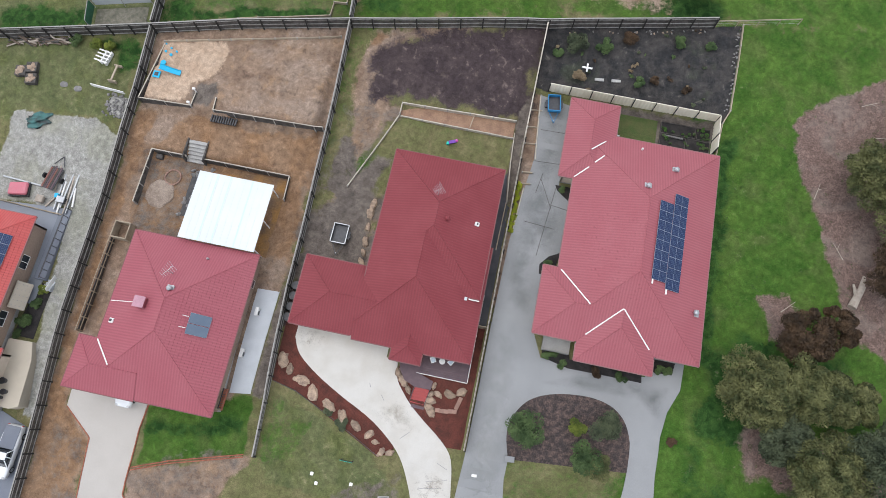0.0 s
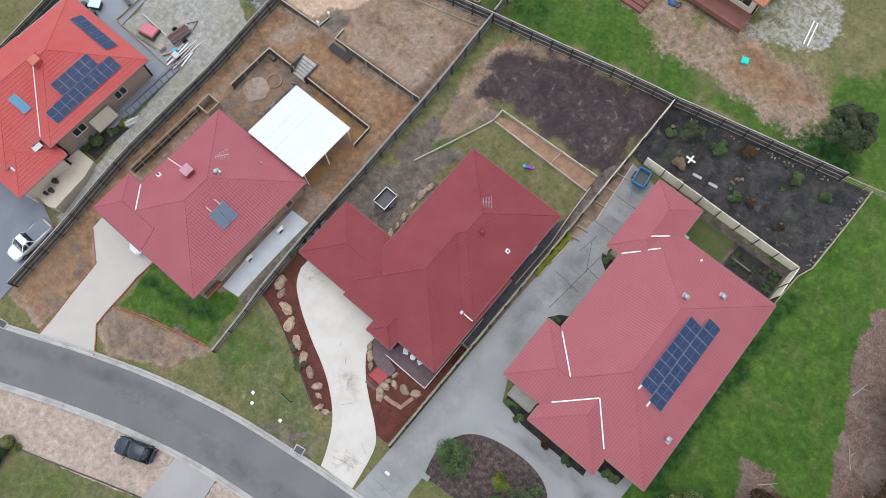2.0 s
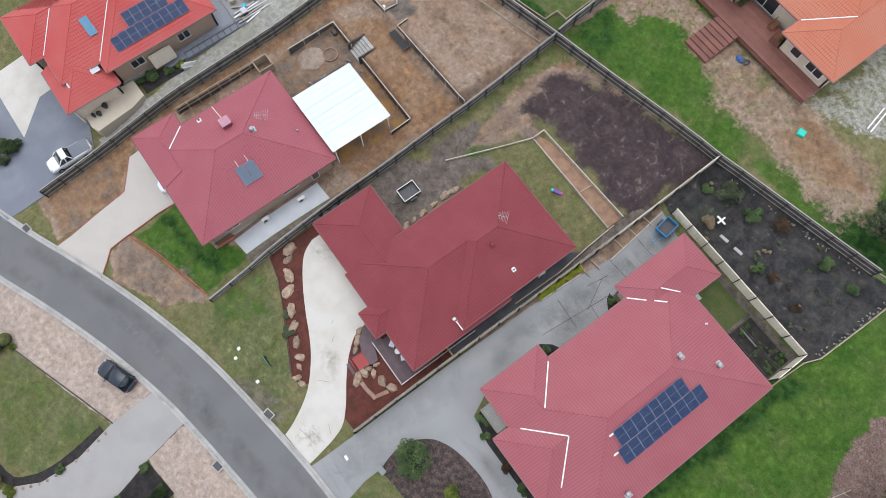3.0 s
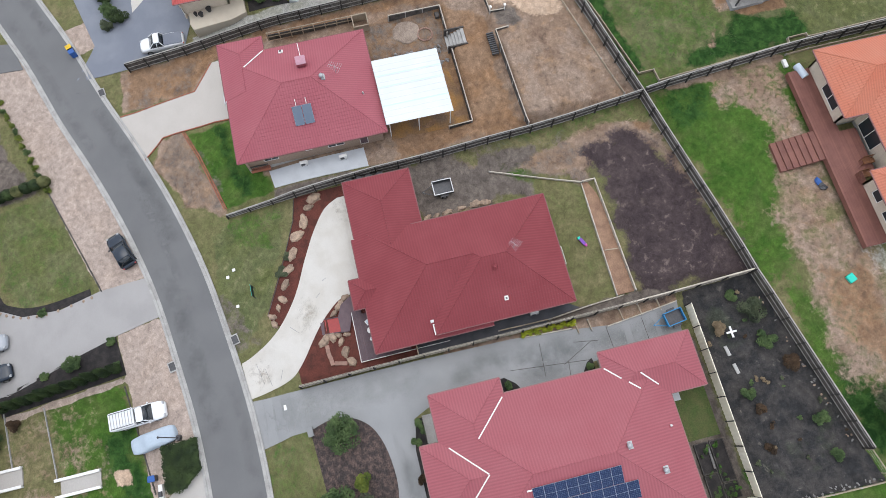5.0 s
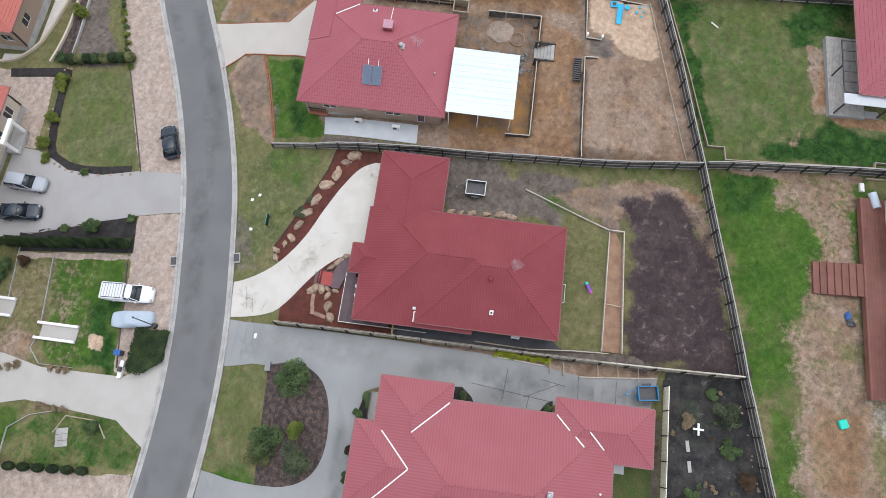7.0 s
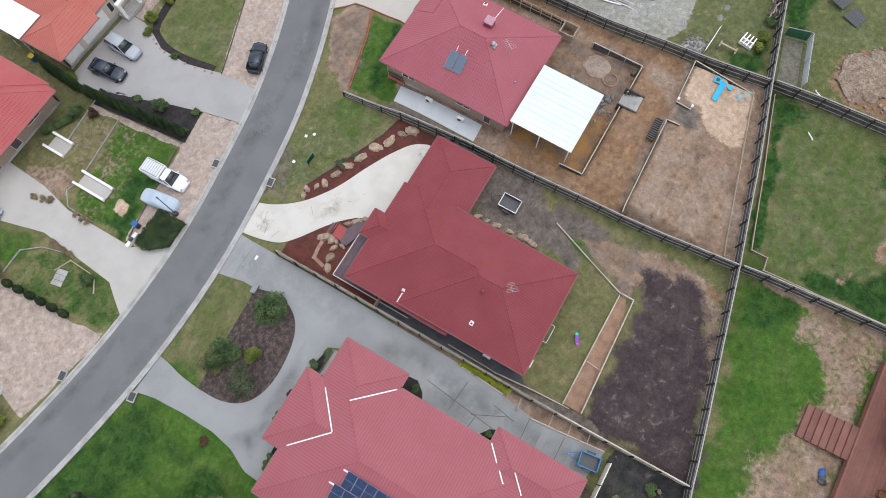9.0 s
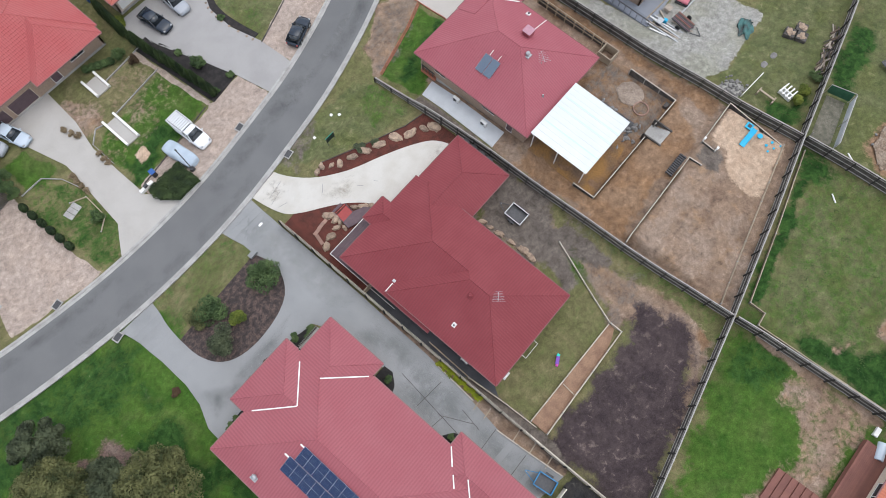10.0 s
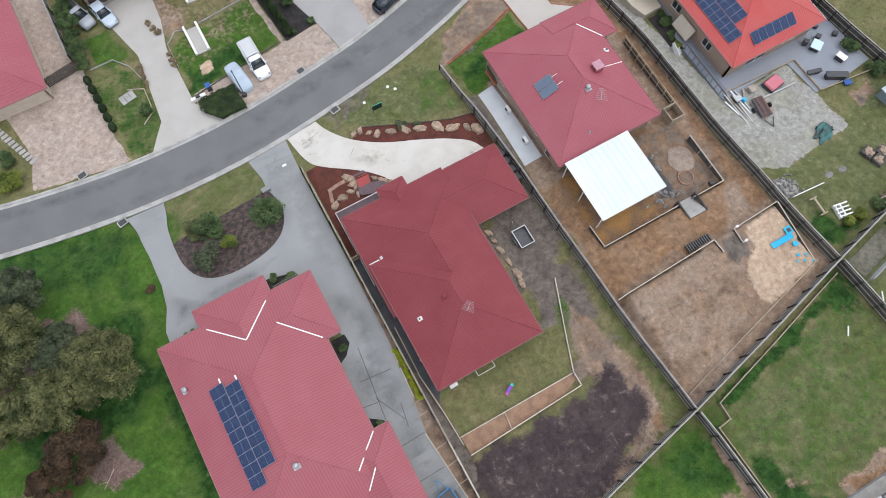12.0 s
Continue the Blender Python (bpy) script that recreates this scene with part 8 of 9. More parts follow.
block = thing("clipped_hedge", "dense dark green clipped hedge block beside the street", "hedge")
lb = drape([(4.75, -14.6), (9.1, -14.6), (9.1, -13.0), (7.6, -11.2), (4.6, -11.3)], 0.75, 0.3, 0.85)
for v in lb.verts:
    v.co += Vector((noise.noise(v.co * 2.1), noise.noise(v.co * 2.3 + Vector((5, 0, 0))), noise.noise(v.co * 1.9 + Vector((0, 7, 0))))) * 0.16
for i in range(420):
    x, y = rs.uniform(4.6, 9.1), rs.uniform(-14.6, -11.2)
    if inside(((4.75, -14.6), (9.1, -14.6), (9.1, -13.0), (7.6, -11.2), (4.6, -11.3)), x, y):
        leaves(lb, (x, y, H(x, y) + 0.72), (0.3, 0.3, 0.16), 30, 0.085, rs)
part("foliage", lb, leaf_dark, block)
for i in range(8):
    shrub("yellow-green flowering shrub against the timber fence", 2.78, 22.6 + i * 0.72, 0.46, 0.6, leaf_yellow, 600 + i, 420, 0.07, "shrub", "yellow shrubs")
weeds = bmesh.new()
for i in range(420):
    x, y = (rs.uniform(22.6, 46), rs.uniform(-6, 50)) if rs.random() < 0.55 else (rs.uniform(-39, -20.5), rs.uniform(43, 54))
    leaves(weeds, (x, y, H(x, y) + 0.05), (0.22, 0.22, 0.06), 9, 0.06, rs)
solo("grass_tufts", weeds, grass_blade, "scattered tufts of taller grass", "grass", kind="stuff")

for i in range(24):
    x, y = rs.uniform(4, 22.4), rs.uniform(39.6, 45.2)
    if rs.random() < 0.4:
        y = 38.6 + 0.215 * (x - 2.6) + rs.uniform(5.2, 6.6)
    mat = (leaf_dry, leaf_grey, leaf_brown, leaf_green)[i % 4]
    shrub("small straggly seedling in black soil", x, y, rs.uniform(0.16, 0.42), rs.uniform(0.15, 0.4), mat, 900 + i, 70, 0.07, "seedling", "straggly seedlings", None, 3, "seedling")

# dead wood in the bark bed
lg = thing("dead_log", "bleached broken tree trunk lying on bark", "log", pose(38.2, 22.8, H(38.2, 22.8) + 0.25, 0, 0, 65))
bm = rod(bmesh.new(), (-1.6, 0, 0), (1.0, 0.1, 0.05), 0.42, 12, 0.3)
rod(bm, (0.6, 0.1, 0.05), (2.0, 0.5, 0.15), 0.3, 10, 0.14)
rod(bm, (-0.4, 0.1, 0.1), (0.6, 1.0, 0.1), 0.24, 10, 0.12)
part("trunk", bm, dead_wood, lg)
for i, (x, y, a) in enumerate(((38.0, 43.6, 20), (33.5, 33.0, 70), (36.0, 27.0, 120), (31.6, 20.2, 40), (39.5, 40.0, 10))):
    bm = rod(bmesh.new(), (-1.0, 0, 0), (0.9, 0.15, 0.08), 0.05, 6, 0.02)
    rod(bm, (0.2, 0.05, 0.04), (0.7, -0.5, 0.1), 0.025, 5, 0.01)
    solo("fallen_branch", bm, dead_wood, "bleached fallen branch on bark", "branch", pose(x, y, H(x, y) + 0.06, 0, 0, a), "fallen branches")

# ---- east back garden ----
for name, poly in (("back_lawn", [(11.6, 34.0), (16.4, 34.0), (16.4, 38.2), (11.6, 38.2)]),):
    solo(name, drape(poly, 0.04), material("small_lawn_grass", (0.06, 0.09, 0.025), 0.95, (0.1, 0.1, 0.04), 0.8, 0.8, 0.35, 9, 0.5), "small patch of green lawn behind the house", "lawn", kind="structure")
veg = thing("vegetable_bed", "raised vegetable bed of black soil in four squares", "garden bed")
for x0, x1, y0, y1 in ((16.8, 19.5, 35.3, 36.6), (19.7, 22.1, 35.3, 36.6), (16.8, 20.5, 36.8, 38.1), (20.7, 22.1, 36.8, 38.1)):
    z = H(19, 36)
    part("soil", new_box(x0, x1, y0, y1, z - 0.1, z + 0.2), soil_black, veg)
    for a in ((x0 - 0.05, x0 + 0.02, y0, y1), (x1 - 0.02, x1 + 0.05, y0, y1), (x0, x1, y0 - 0.05, y0 + 0.02), (x0, x1, y1 - 0.02, y1 + 0.05)):
        part("edge_board", new_box(*a, z - 0.1, z + 0.28), timber_old, veg)
for i in range(34):
    x, y = rs.uniform(17, 22), rs.uniform(35.5, 38)
    shrub("small green vegetable plant in black soil", x, y, rs.uniform(0.14, 0.34), 0.25, leaf_lawn if i % 4 == 0 else leaf_green, 700 + i, 90, 0.06, "vegetable", "vegetables", H(19, 36) + 0.2, 2, "vegetable")
solo("concrete_pad", new_box(11.5, 12.5, 34.0, 35.6, H(12, 35), H(12, 35) + 0.12), concrete_path, "grey concrete step behind the house", "step")
solo("pale_pipe", rod(bmesh.new(), (17.2, 36.5, H(17, 36.5) + 0.32), (19.2, 36.45, H(17, 36.5) + 0.32), 0.1, 8), rock_grey, "pale grey pipe lying over the vegetable bed", "pipe")
for x, y, a in ((9.2, 41.0, 8), (11.0, 41.2, 8)):
    solo("pale_slab", new_box(-0.5, 0.5, -0.16, 0.16, 0, 0.14, 0.02), kerb_mat, "pale stone slab on black soil", "slab", pose(x, y, H(x, y) + 0.02, 0, 0, a), "garden slabs")
cr = thing("timber_cross", "white timber cross-shaped garden ornament", "ornament", pose(7.6, 41.7, H(7.6, 41.7)))
part("arm", new_box(-0.55, 0.55, -0.09, 0.09, 0.65, 0.75), white_paint, cr)
part("spar", new_box(-0.09, 0.09, -0.5, 0.5, 0.66, 0.76), white_paint, cr)
part("stake", rod(bmesh.new(), (0, 0, -0.1), (0, 0, 0.66), 0.04), white_paint, cr)
for nm, poly in (("front_bed_a", [(8.0, 12.3), (8.2, 10.3), (10.9, 9.7), (18.1, 9.75), (18.0, 10.6), (10.9, 10.6), (10.6, 12.3)]), ("front_bed_b", [(18.6, 12.3), (18.6, 11.0), (20.9, 11.1), (21.1, 12.3)]), ("side_bed_a", [(6.5, 18.6), (7.9, 18.6), (8.3, 21.2), (7.2, 20.6), (6.4, 19.6)]), ("side_bed_b", [(8.3, 28.5), (6.6, 28.5), (6.9, 27.9), (8.3, 26.9)])):
    solo(nm, drape(poly, 0.09), soil_black, "narrow dark bed against the house wall", "garden bed", kind="structure")
porch_e = thing("front_porch", "grey paved porch with a low timber screen", "porch")
part("floor", new_box(8.0, 10.7, 11.0, 12.4, 2.3, 2.78), kerb_mat, porch_e)
for i in range(14):
    part("slat", new_box(8.0 + i * 0.19, 8.1 + i * 0.19, 10.95, 11.0, 2.5, 3.4), timber_rail, porch_e)

# ---- far-west yard ----
solo("dark_bed_west", drape([(-45.2, 1.6), (-42.9, 1.6), (-42.6, 7.0), (-44.0, 7.4)], 0.06), soil_black, "dark soil bed beside the house", "garden bed", kind="structure")
solo("front_court", drape([(-45.0, -5.3), (-42.4, -5.4), (-41.5, -5.0), (-41.9, -0.5), (-42.5, 1.3), (-45.0, 1.2)], 0, 1, 2.0, level=0.8), court_cream, "pale paved court in front of the red-roofed house", "paving", kind="structure")
wd = thing("side_deck", "grey raised deck with a dark steel railing", "deck")
part("floor", new_box(-44.6, -43.4, 7.6, 15.4, 0.5, 1.3), concrete_dark, wd)
for i in range(10):
    part("baluster", new_box(-43.46, -43.4, 7.7 + i * 0.85, 7.76 + i * 0.85, 1.3, 2.25), steel_dark, wd)
part("handrail", new_box(-43.5, -43.38, 7.6, 15.4, 2.25, 2.31), steel_dark, wd)
st = thing("side_steps", "pale steps with a white balustrade", "steps")
for i in range(5):
    part("step", new_box(-43.35, -42.5, 6.6 + i * 0.3, 6.9 + i * 0.3, 0.4, 1.25 - i * 0.16), concrete_path, st)
part("balustrade", bar(bmesh.new(), (-42.45, 6.6, 1.9), (-42.45, 8.2, 1.2), 0.06, 0.5), white_paint, st)
mt = thing("upholstered_panel", "cream buttoned padded panel leaning on the wall", "panel", pose(-44.25, 5.5, H(-44, 5.5) + 0.7, 0, -28, 0))
part("pad", new_box(-0.1, 0.1, -1.4, 1.4, 0, 1.7, 0.08), court_cream, mt)
for i in range(5):
    for j in range(4):
        part("button", ball(bmesh.new(), (0.1, -1.1 + i * 0.55, 0.25 + j * 0.4), 0.05, 1), kerb_mat, mt)
for x, y, r in ((-43.7, -2.9, 0.34), (-43.2, -3.9, 0.3), (-43.4, -4.5, 0.22)):
    pot = thing("plant_pot", "dark blue glazed pot standing on cream paving", "pot", pose(x, y, 0.8), "courtyard pots")
    part("bowl", rod(bmesh.new(), (0, 0, 0), (0, 0, 0.5), r * 0.7, 14, r), car_black, pot)
    part("soil", rod(bmesh.new(), (0, 0, 0.5), (0, 0, 0.51), r * 0.85, 14), soil_black, pot)
sw = thing("swing_seat", "faded red vinyl seat with a dark base on gravel", "seat", pose(-49.6, 16.5, H(-49.6, 16.5), 0, 0, 10))
part("cushion", new_box(-1.0, 1.0, -0.7, 0.7, 0.35, 0.75, 0.12), canvas_pink, sw)
part("base", new_box(-1.05, 1.05, -0.8, 0.8, 0.1, 0.36), steel_dark, sw)
for i, (x, y, l, a, mat, lab) in enumerate(((-49.7, 17.5, 4.6, 177, galvanised, "long galvanised downpipe lying on gravel"), (-43.9, 17.5, 5.2, 91, galvanised, "long grey pipe lying on gravel"), (-44.25, 17.0, 4.4, 94, dead_wood, "long pale timber lying on gravel"), (-44.6, 17.4, 4.0, 89, galvanised, "grey gutter length lying on gravel"), (-44.95, 16.6, 3.6, 95, white_paint, "white gutter length lying on gravel"), (-45.3, 17.3, 4.4, 92, galvanised, "long grey gutter length lying on gravel"), (-45.7, 16.3, 2.4, 60, dead_wood, "short pale timber lying on gravel"), (-43.6, 16.8, 2.2, 101, white_paint, "white plank lying on gravel"), (-46.0, 18.6, 2.8, 97, dead_wood, "pale plank lying on gravel"))):
    solo("loose_length", new_box(-l / 2, l / 2, -0.09, 0.09, 0.02, 0.16, 0.02), mat, lab, "building material", pose(x, y, H(x, y) + 0.04, 0, 0, a))
rack = thing("timber_trailer", "brown timber-decked trailer parked on gravel", "trailer", pose(-46.4, 18.4, H(-46.3, 18.3), 0, 0, -8))
for i in range(6):
    part("board", new_box(-0.66 + i * 0.215, -0.49 + i * 0.215, -1.3, 1.1 + 0.12 * (i % 3), 0.5, 0.56), (deck_red, timber_old, deck_dark)[i % 3], rack)
part("frame", new_box(-0.7, 0.7, -1.3, 1.2, 0.4, 0.5), steel_dark, rack)
bm = bar(bmesh.new(), (0.6, 1.5, 0.45), (0, 2.6, 0.45), 0.07, 0.07)
bar(bm, (-0.6, 1.5, 0.45), (0, 2.6, 0.45), 0.07, 0.07)
part("drawbar", bm, steel_dark, rack)
for s in (-1, 1):
    part("wheel", rod(bmesh.new(), (s * 0.95, 0, 0.3), (s * 1.12, 0, 0.3), 0.3, 16), rubber, rack)
for i, (x, y, w, d, h, mat, lab) in enumerate(((-44.6, 16.2, 0.9, 0.7, 0.7, galvanised, "grey metal box on gravel"), (-45.3, 16.6, 0.4, 0.5, 0.5, plastic_blue, "blue plastic tub on gravel"), (-57.3, 14.9, 1.4, 1.2, 0.72, translucent, "pale glass-topped outdoor table on the patio"), (-60.6, 14.6, 0.6, 0.6, 0.5, steel_dark, "dark plant tub on the patio"), (-59.4, 12.6, 0.5, 0.5, 0.5, steel_dark, "dark plant tub on the patio"), (-54.6, 17.6, 0.5, 1.8, 0.6, steel_dark, "long dark planter along the patio edge"), (-47.0, 15.9, 0.8, 0.8, 0.5, dead_wood, "tan cardboard box on gravel"), (-58.6, 17.6, 1.2, 0.8, 0.72, white_paint, "pale outdoor bench on the patio"), (-58.3, 14.0, 0.6, 0.6, 0.8, steel_dark, "dark outdoor chair on the patio"), (-56.6, 13.9, 0.6, 0.6, 0.8, steel_dark, "dark outdoor chair on the patio"), (-56.3, 19.3, 2.6, 0.8, 0.8, steel_dark, "covered dark bundle on the patio edge"), (-57.0, 20.6, 0.9, 0.7, 0.3, canvas_blue, "blue tarpaulin bundle on grass"))):
    t = thing("yard_item", lab, "yard item", pose(x, y, H(x, y) + 0.1, 0, 0, 15 * i))
    part("top", new_box(-w / 2, w / 2, -d / 2, d / 2, h - 0.12, h, 0.03), mat, t)
    part("base", new_box(-w * 0.42, w * 0.42, -d * 0.42, d * 0.42, 0, h - 0.12, 0.02), mat if h < 0.6 else steel_dark, t)
bm = ball(bmesh.new(), (0, 0, 0.05), (1.3, 0.8, 0.26), 4, 0.9, 77)
for v in bm.verts:
    v.co.z = max(v.co.z, 0.0)
solo("tarpaulin", bm, canvas_teal, "crumpled teal tarpaulin over a heap on gravel", "tarpaulin", pose(-50.1, 24.5, H(-50, 24.5), 0, 0, 15))
for i, (x, y) in enumerate(((-53.6, 29.4), (-52.2, 28.7), (-52.5, 30.0))):
    pb = thing("planter_crate", "timber planter crate of pale stones on grass", "planter", pose(x, y, H(x, y), 0, 0, 12), "planter crates")
    part("crate", new_box(-0.6, 0.6, -0.6, 0.6, 0, 0.5), timber_old, pb)
    part("fill", ball(bmesh.new(), (0, 0, 0.42), (0.52, 0.52, 0.2), 3, 0.6, i), rock_mat, pb)
ct = thing("timber_stand", "pale timber T-shaped stand on the grass", "stand", pose(-43.0, 31.0, H(-43.1, 31.3), 0, 0, 88))
part("beam", new_box(-0.95, 0.95, -0.1, 0.1, 0.5, 0.62), timber_pale, ct)
for s in (-0.95, 0.95):
    part("foot", new_box(s - 0.08, s + 0.08, -0.45, 0.45, 0.0, 0.5), timber_pale, ct)
bt = thing("picnic_bench", "white slatted outdoor bench set on the grass", "bench", pose(-44.7, 32.6, H(-44.7, 32.6), 0, 0, -10))
for i in range(4):
    part("slat", new_box(-0.8, 0.8, -0.75 + i * 0.42, -0.6 + i * 0.42, 0.6, 0.66), white_paint, bt)
part("frame", new_box(-0.08, 0.08, -0.8, 0.8, 0.1, 0.6), white_paint, bt)
part("frame", new_box(0.5, 0.62, -0.8, 0.8, 0.1, 0.6), white_paint, bt)
solo("white_plank", bar(bmesh.new(), (-45.2, 29.2, H(-45, 29) + 0.6), (-41.2, 28.9, H(-41.2, 29) + 0.75), 0.08, 0.5), white_paint, "long white board standing beside the stone heap", "board")
for x, y in ((-48.6, 28.9), (-46.9, 28.7)):
    solo("stepping_stone", ball(bmesh.new(), (0, 0, 0), (0.5, 0.35, 0.06), 2, 0.4, 3), rock_grey, "flat grey stepping stone in grass", "stone", pose(x, y, H(x, y) + 0.03), "stepping stones")
sh = thing("garden_shed", "small grey-blue steel shed with a pale gabled roof", "shed", pose(-59.65, 24.5, H(-58.6, 24.5), 0, 0, 3))
shed_blue = material("blue_grey_steel", (0.2, 0.25, 0.28), 0.5, (0.15, 0.19, 0.22), 1.5, 0.5, 0.05)
shed_roof = material("pale_blue_steel", (0.42, 0.5, 0.55), 0.45, (0.36, 0.43, 0.48), 1.5, 0.5, 0.05)
part("body", new_box(-1.1, 1.1, -1.05, 1.05, -0.3, 1.85), shed_blue, sh)
for sgn in (-1, 1):
    bm = bmesh.new()
    bar(bm, (sgn * 0.6, -1.15, 2.02), (sgn * 0.6, 1.15, 2.02), 1.24, 0.05)
    bm.transform(Matrix.Rotation(sgn * 0.22, 4, "Y"))
    part("roof", bm, shed_roof, sh)
part("door", new_box(-0.4, 0.4, -1.08, -1.05, 0, 1.75), shed_roof, sh)
for a2, b2 in (((-54.1, 15.1), (-44.2, 14.7)), ((-54.0, 15.2), (-53.7, 19.8)), ((-53.8, 19.9), (-61.4, 20.7))):
    e = bmesh.new()
    for p, q in zip(along([a2, b2], 2.0), along([a2, b2], 2.0)[1:]):
        bar(e, (*p, H(*p) + 0.22), (*q, H(*q) + 0.22), 0.1, 0.3)
    solo("timber_edging", e, timber_pale, "thin pale timber edging round the gravel", "edging")
rs2 = random.Random(31)
for i in range(46):
    k = i / 46
    x, y = -55.6 + 6.6 * k + rs2.uniform(-0.2, 0.2), 32.7 + 1.1 * k + rs2.uniform(-0.45, 0.4)
    b2 = rod(bmesh.new(), (-rs2.uniform(0.3, 0.9), 0, 0), (rs2.uniform(0.3, 0.9), 0, 0), rs2.uniform(0.06, 0.13), 7)
    solo("firewood_log", b2, (bark, timber_old, dead_wood)[i % 3], "rough cut log heaped beside the fence", "log", pose(x, y, H(x, y) + rs2.uniform(0.1, 0.4), 0, rs2.uniform(-10, 10), rs2.uniform(-35, 35)), "firewood heap")
cage = thing("aviary", "long wire-covered run with a pale mesh roof by the fence", "enclosure")
for x, y in ((-47.2, 35.6), (-40.6, 37.0), (-47.6, 38.2), (-41.0, 39.6), (-44.2, 38.9)):
    part("post", rod(bmesh.new(), (x, y, H(x, y) - 0.1), (x, y, H(x, y) + 1.7), 0.04), timber_rail, cage)
bm = bmesh.new()
for a, b in (((-47.6, 38.2), (-41.0, 39.6)), ((-47.2, 35.6), (-47.6, 38.2))):
    bar(bm, (*a, H(*a) + 1.7), (*b, H(*b) + 1.7), 0.06, 0.06)
part("frame", bm, timber_rail, cage)
part("mesh_panel", bar(bmesh.new(), (-47.5, 38.3, H(-47, 38) + 1.0), (-41.1, 39.7, H(-41, 39.6) + 1.0), 0.03, 1.3), concrete_path, cage, "pale grey mesh side")
net = material("green_shade_net", (0.03, 0.11, 0.06), 0.8, (0.05, 0.15, 0.08), 3, 0.5)
part("shade_net", bar(bmesh.new(), (-47.3, 35.7, H(-47, 36) + 0.9), (-47.6, 38.1, H(-47, 38) + 0.9), 0.03, 1.4), net, cage, "green shade net end")
solo("run_floor", drape([(-47.1, 36.0), (-41.3, 37.2), (-41.5, 39.3), (-47.3, 38.0)], 0.03), material("dug_ground", (0.2, 0.185, 0.145), 0.95, (0.1, 0.1, 0.07), 2.0, 0.8, 0.3, 8, 0.4), "bare dug ground inside the wire run", "ground", kind="structure")

# ---- south side of the street ----
solo("dark_bed_south", drape([(-4.2, -31.0), (-7.6, -18.4), (-3.4, -17.7), (-2.1, -30.6)], 0.07), soil_black, "dark mulch bed planted with conifers", "garden bed", kind="structure")
BORDER = smooth_line([(-25.2, -31.8), (-24.2, -32.6), (-15.0, -31.4), (-12.6, -29.0), (-12.0, -25.5), (-12.6, -20.6)], 4)
solo("dark_border_south", drape(BORDER + offset_line(BORDER, 0.95)[::-1], 0.06), soil_black, "dark mulch border round a lawn", "garden bed", kind="structure")
edging = thing("stone_edging", "row of small pale stones edging the driveway", "edging")
for i, (x, y) in enumerate(offset_line(BORDER, -0.12)):
    part("stone", ball(bmesh.new(), (x, y, H(x, y) + 0.08), (0.2, 0.16, 0.12), 1, 0.4, i), rock_mat, edging)


def ramp(x0, y0, x1, y1, label):
    t = thing("concrete_footbridge", label, "footbridge")
    z = H((x0 + x1) / 2, (y0 + y1) / 2)
    part("deck", new_box(x0, x1, y0, y1, z, z + 0.22), concrete_tan, t)
    for x in (x0, x1):
        part("side_wall", new_box(x - 0.14, x + 0.14, y0 - 0.5, y1, z, z + 0.5, 0.02), white_paint, t)


ramp(5.3, -25.0, 6.9, -21.1, "pale concrete footbridge with white side walls on the lawn")
ramp(3.2, -31.2, 5.0, -28.8, "small pale concrete entry bridge with white side walls")
for lab, pts in (("thin white edging wall across the lawn", [(-2.1, -26.3), (5.2, -25.4)]), ("thin white edging wall round the lawn", [(7.1, -25.4), (8.0, -25.7), (9.5, -24.3), (9.5, -20.6)]), ("thin pale edging wall beside the lawn", [(3.0, -29.8), (-2.6, -30.4)]), ("thin pale edging wall on the small lawn", [(18.9, -25.4), (16.1, -25.5), (14.6, -23.6), (13.9, -21.2)])):
    bm = bmesh.new()
    for a, b in zip(pts, pts[1:]):
        bar(bm, (*a, H(*a) + 0.1), (*b, H(*b) + 0.1), 0.07, 0.2)
    solo("edging_wall", bm, kerb_mat, lab, "edging")
lb = thing("letter_box", "white letter box plinth beside the hedge", "letter box", pose(9.0, -15.3, H(9, -15.3)))
part("plinth", new_box(-0.9, 0.9, -0.2, 0.2, 0, 0.5), white_paint, lb)
part("box", new_box(-0.25, 0.25, -0.18, 0.18, 0.5, 0.8, 0.03), steel_dark, lb)
bin_ = thing("wheelie_bin", "blue-lidded bin standing on the verge", "bin", pose(7.4, -15.9, H(7.4, -15.9)))
part("tub", new_box(-0.28, 0.28, -0.32, 0.32, 0.05, 0.95, 0.04), steel_dark, bin_)
part("lid", new_box(-0.3, 0.3, -0.35, 0.35, 0.95, 1.02, 0.02), canvas_blue, bin_)
lp = thing("street_lamp", "dark slender street lamp post on the verge", "street lamp", pose(4.15, -13.05, H(4.15, -13.05)))
part("pole", rod(bmesh.new(), (0, 0, 0), (0, 0, 4.9), 0.06, 8, 0.045), steel_dark, lp)
part("head", rod(bmesh.new(), (0, 0, 4.85), (0, 0, 5.05), 0.08, 10, 0.11), steel_dark, lp)
part("foot", rod(bmesh.new(), (0, 0, -0.1), (0, 0, 0.45), 0.34, 14, 0.26), steel_dark, lp)
gb = thing("garden_tiles", "square of pale paving slabs on the small lawn", "paving", pose(16.3, -19.6, H(16.3, -19.6) + 0.02, 0, 0, 12))
for i in range(3):
    part("slab", new_box(-0.9 + i * 0.62, -0.32 + i * 0.62, -0.6, 0.6, 0, 0.08), kerb_mat, gb)
sleeper_wall("timber edging round a small bed on the lawn", [(15.9, -20.6), (14.2, -19.8), (14.3, -16.4), (15.8, -15.2)], 0.15)
screen = thing("timber_screen", "dark vertical timber screen beside the gravel drive", "fence")
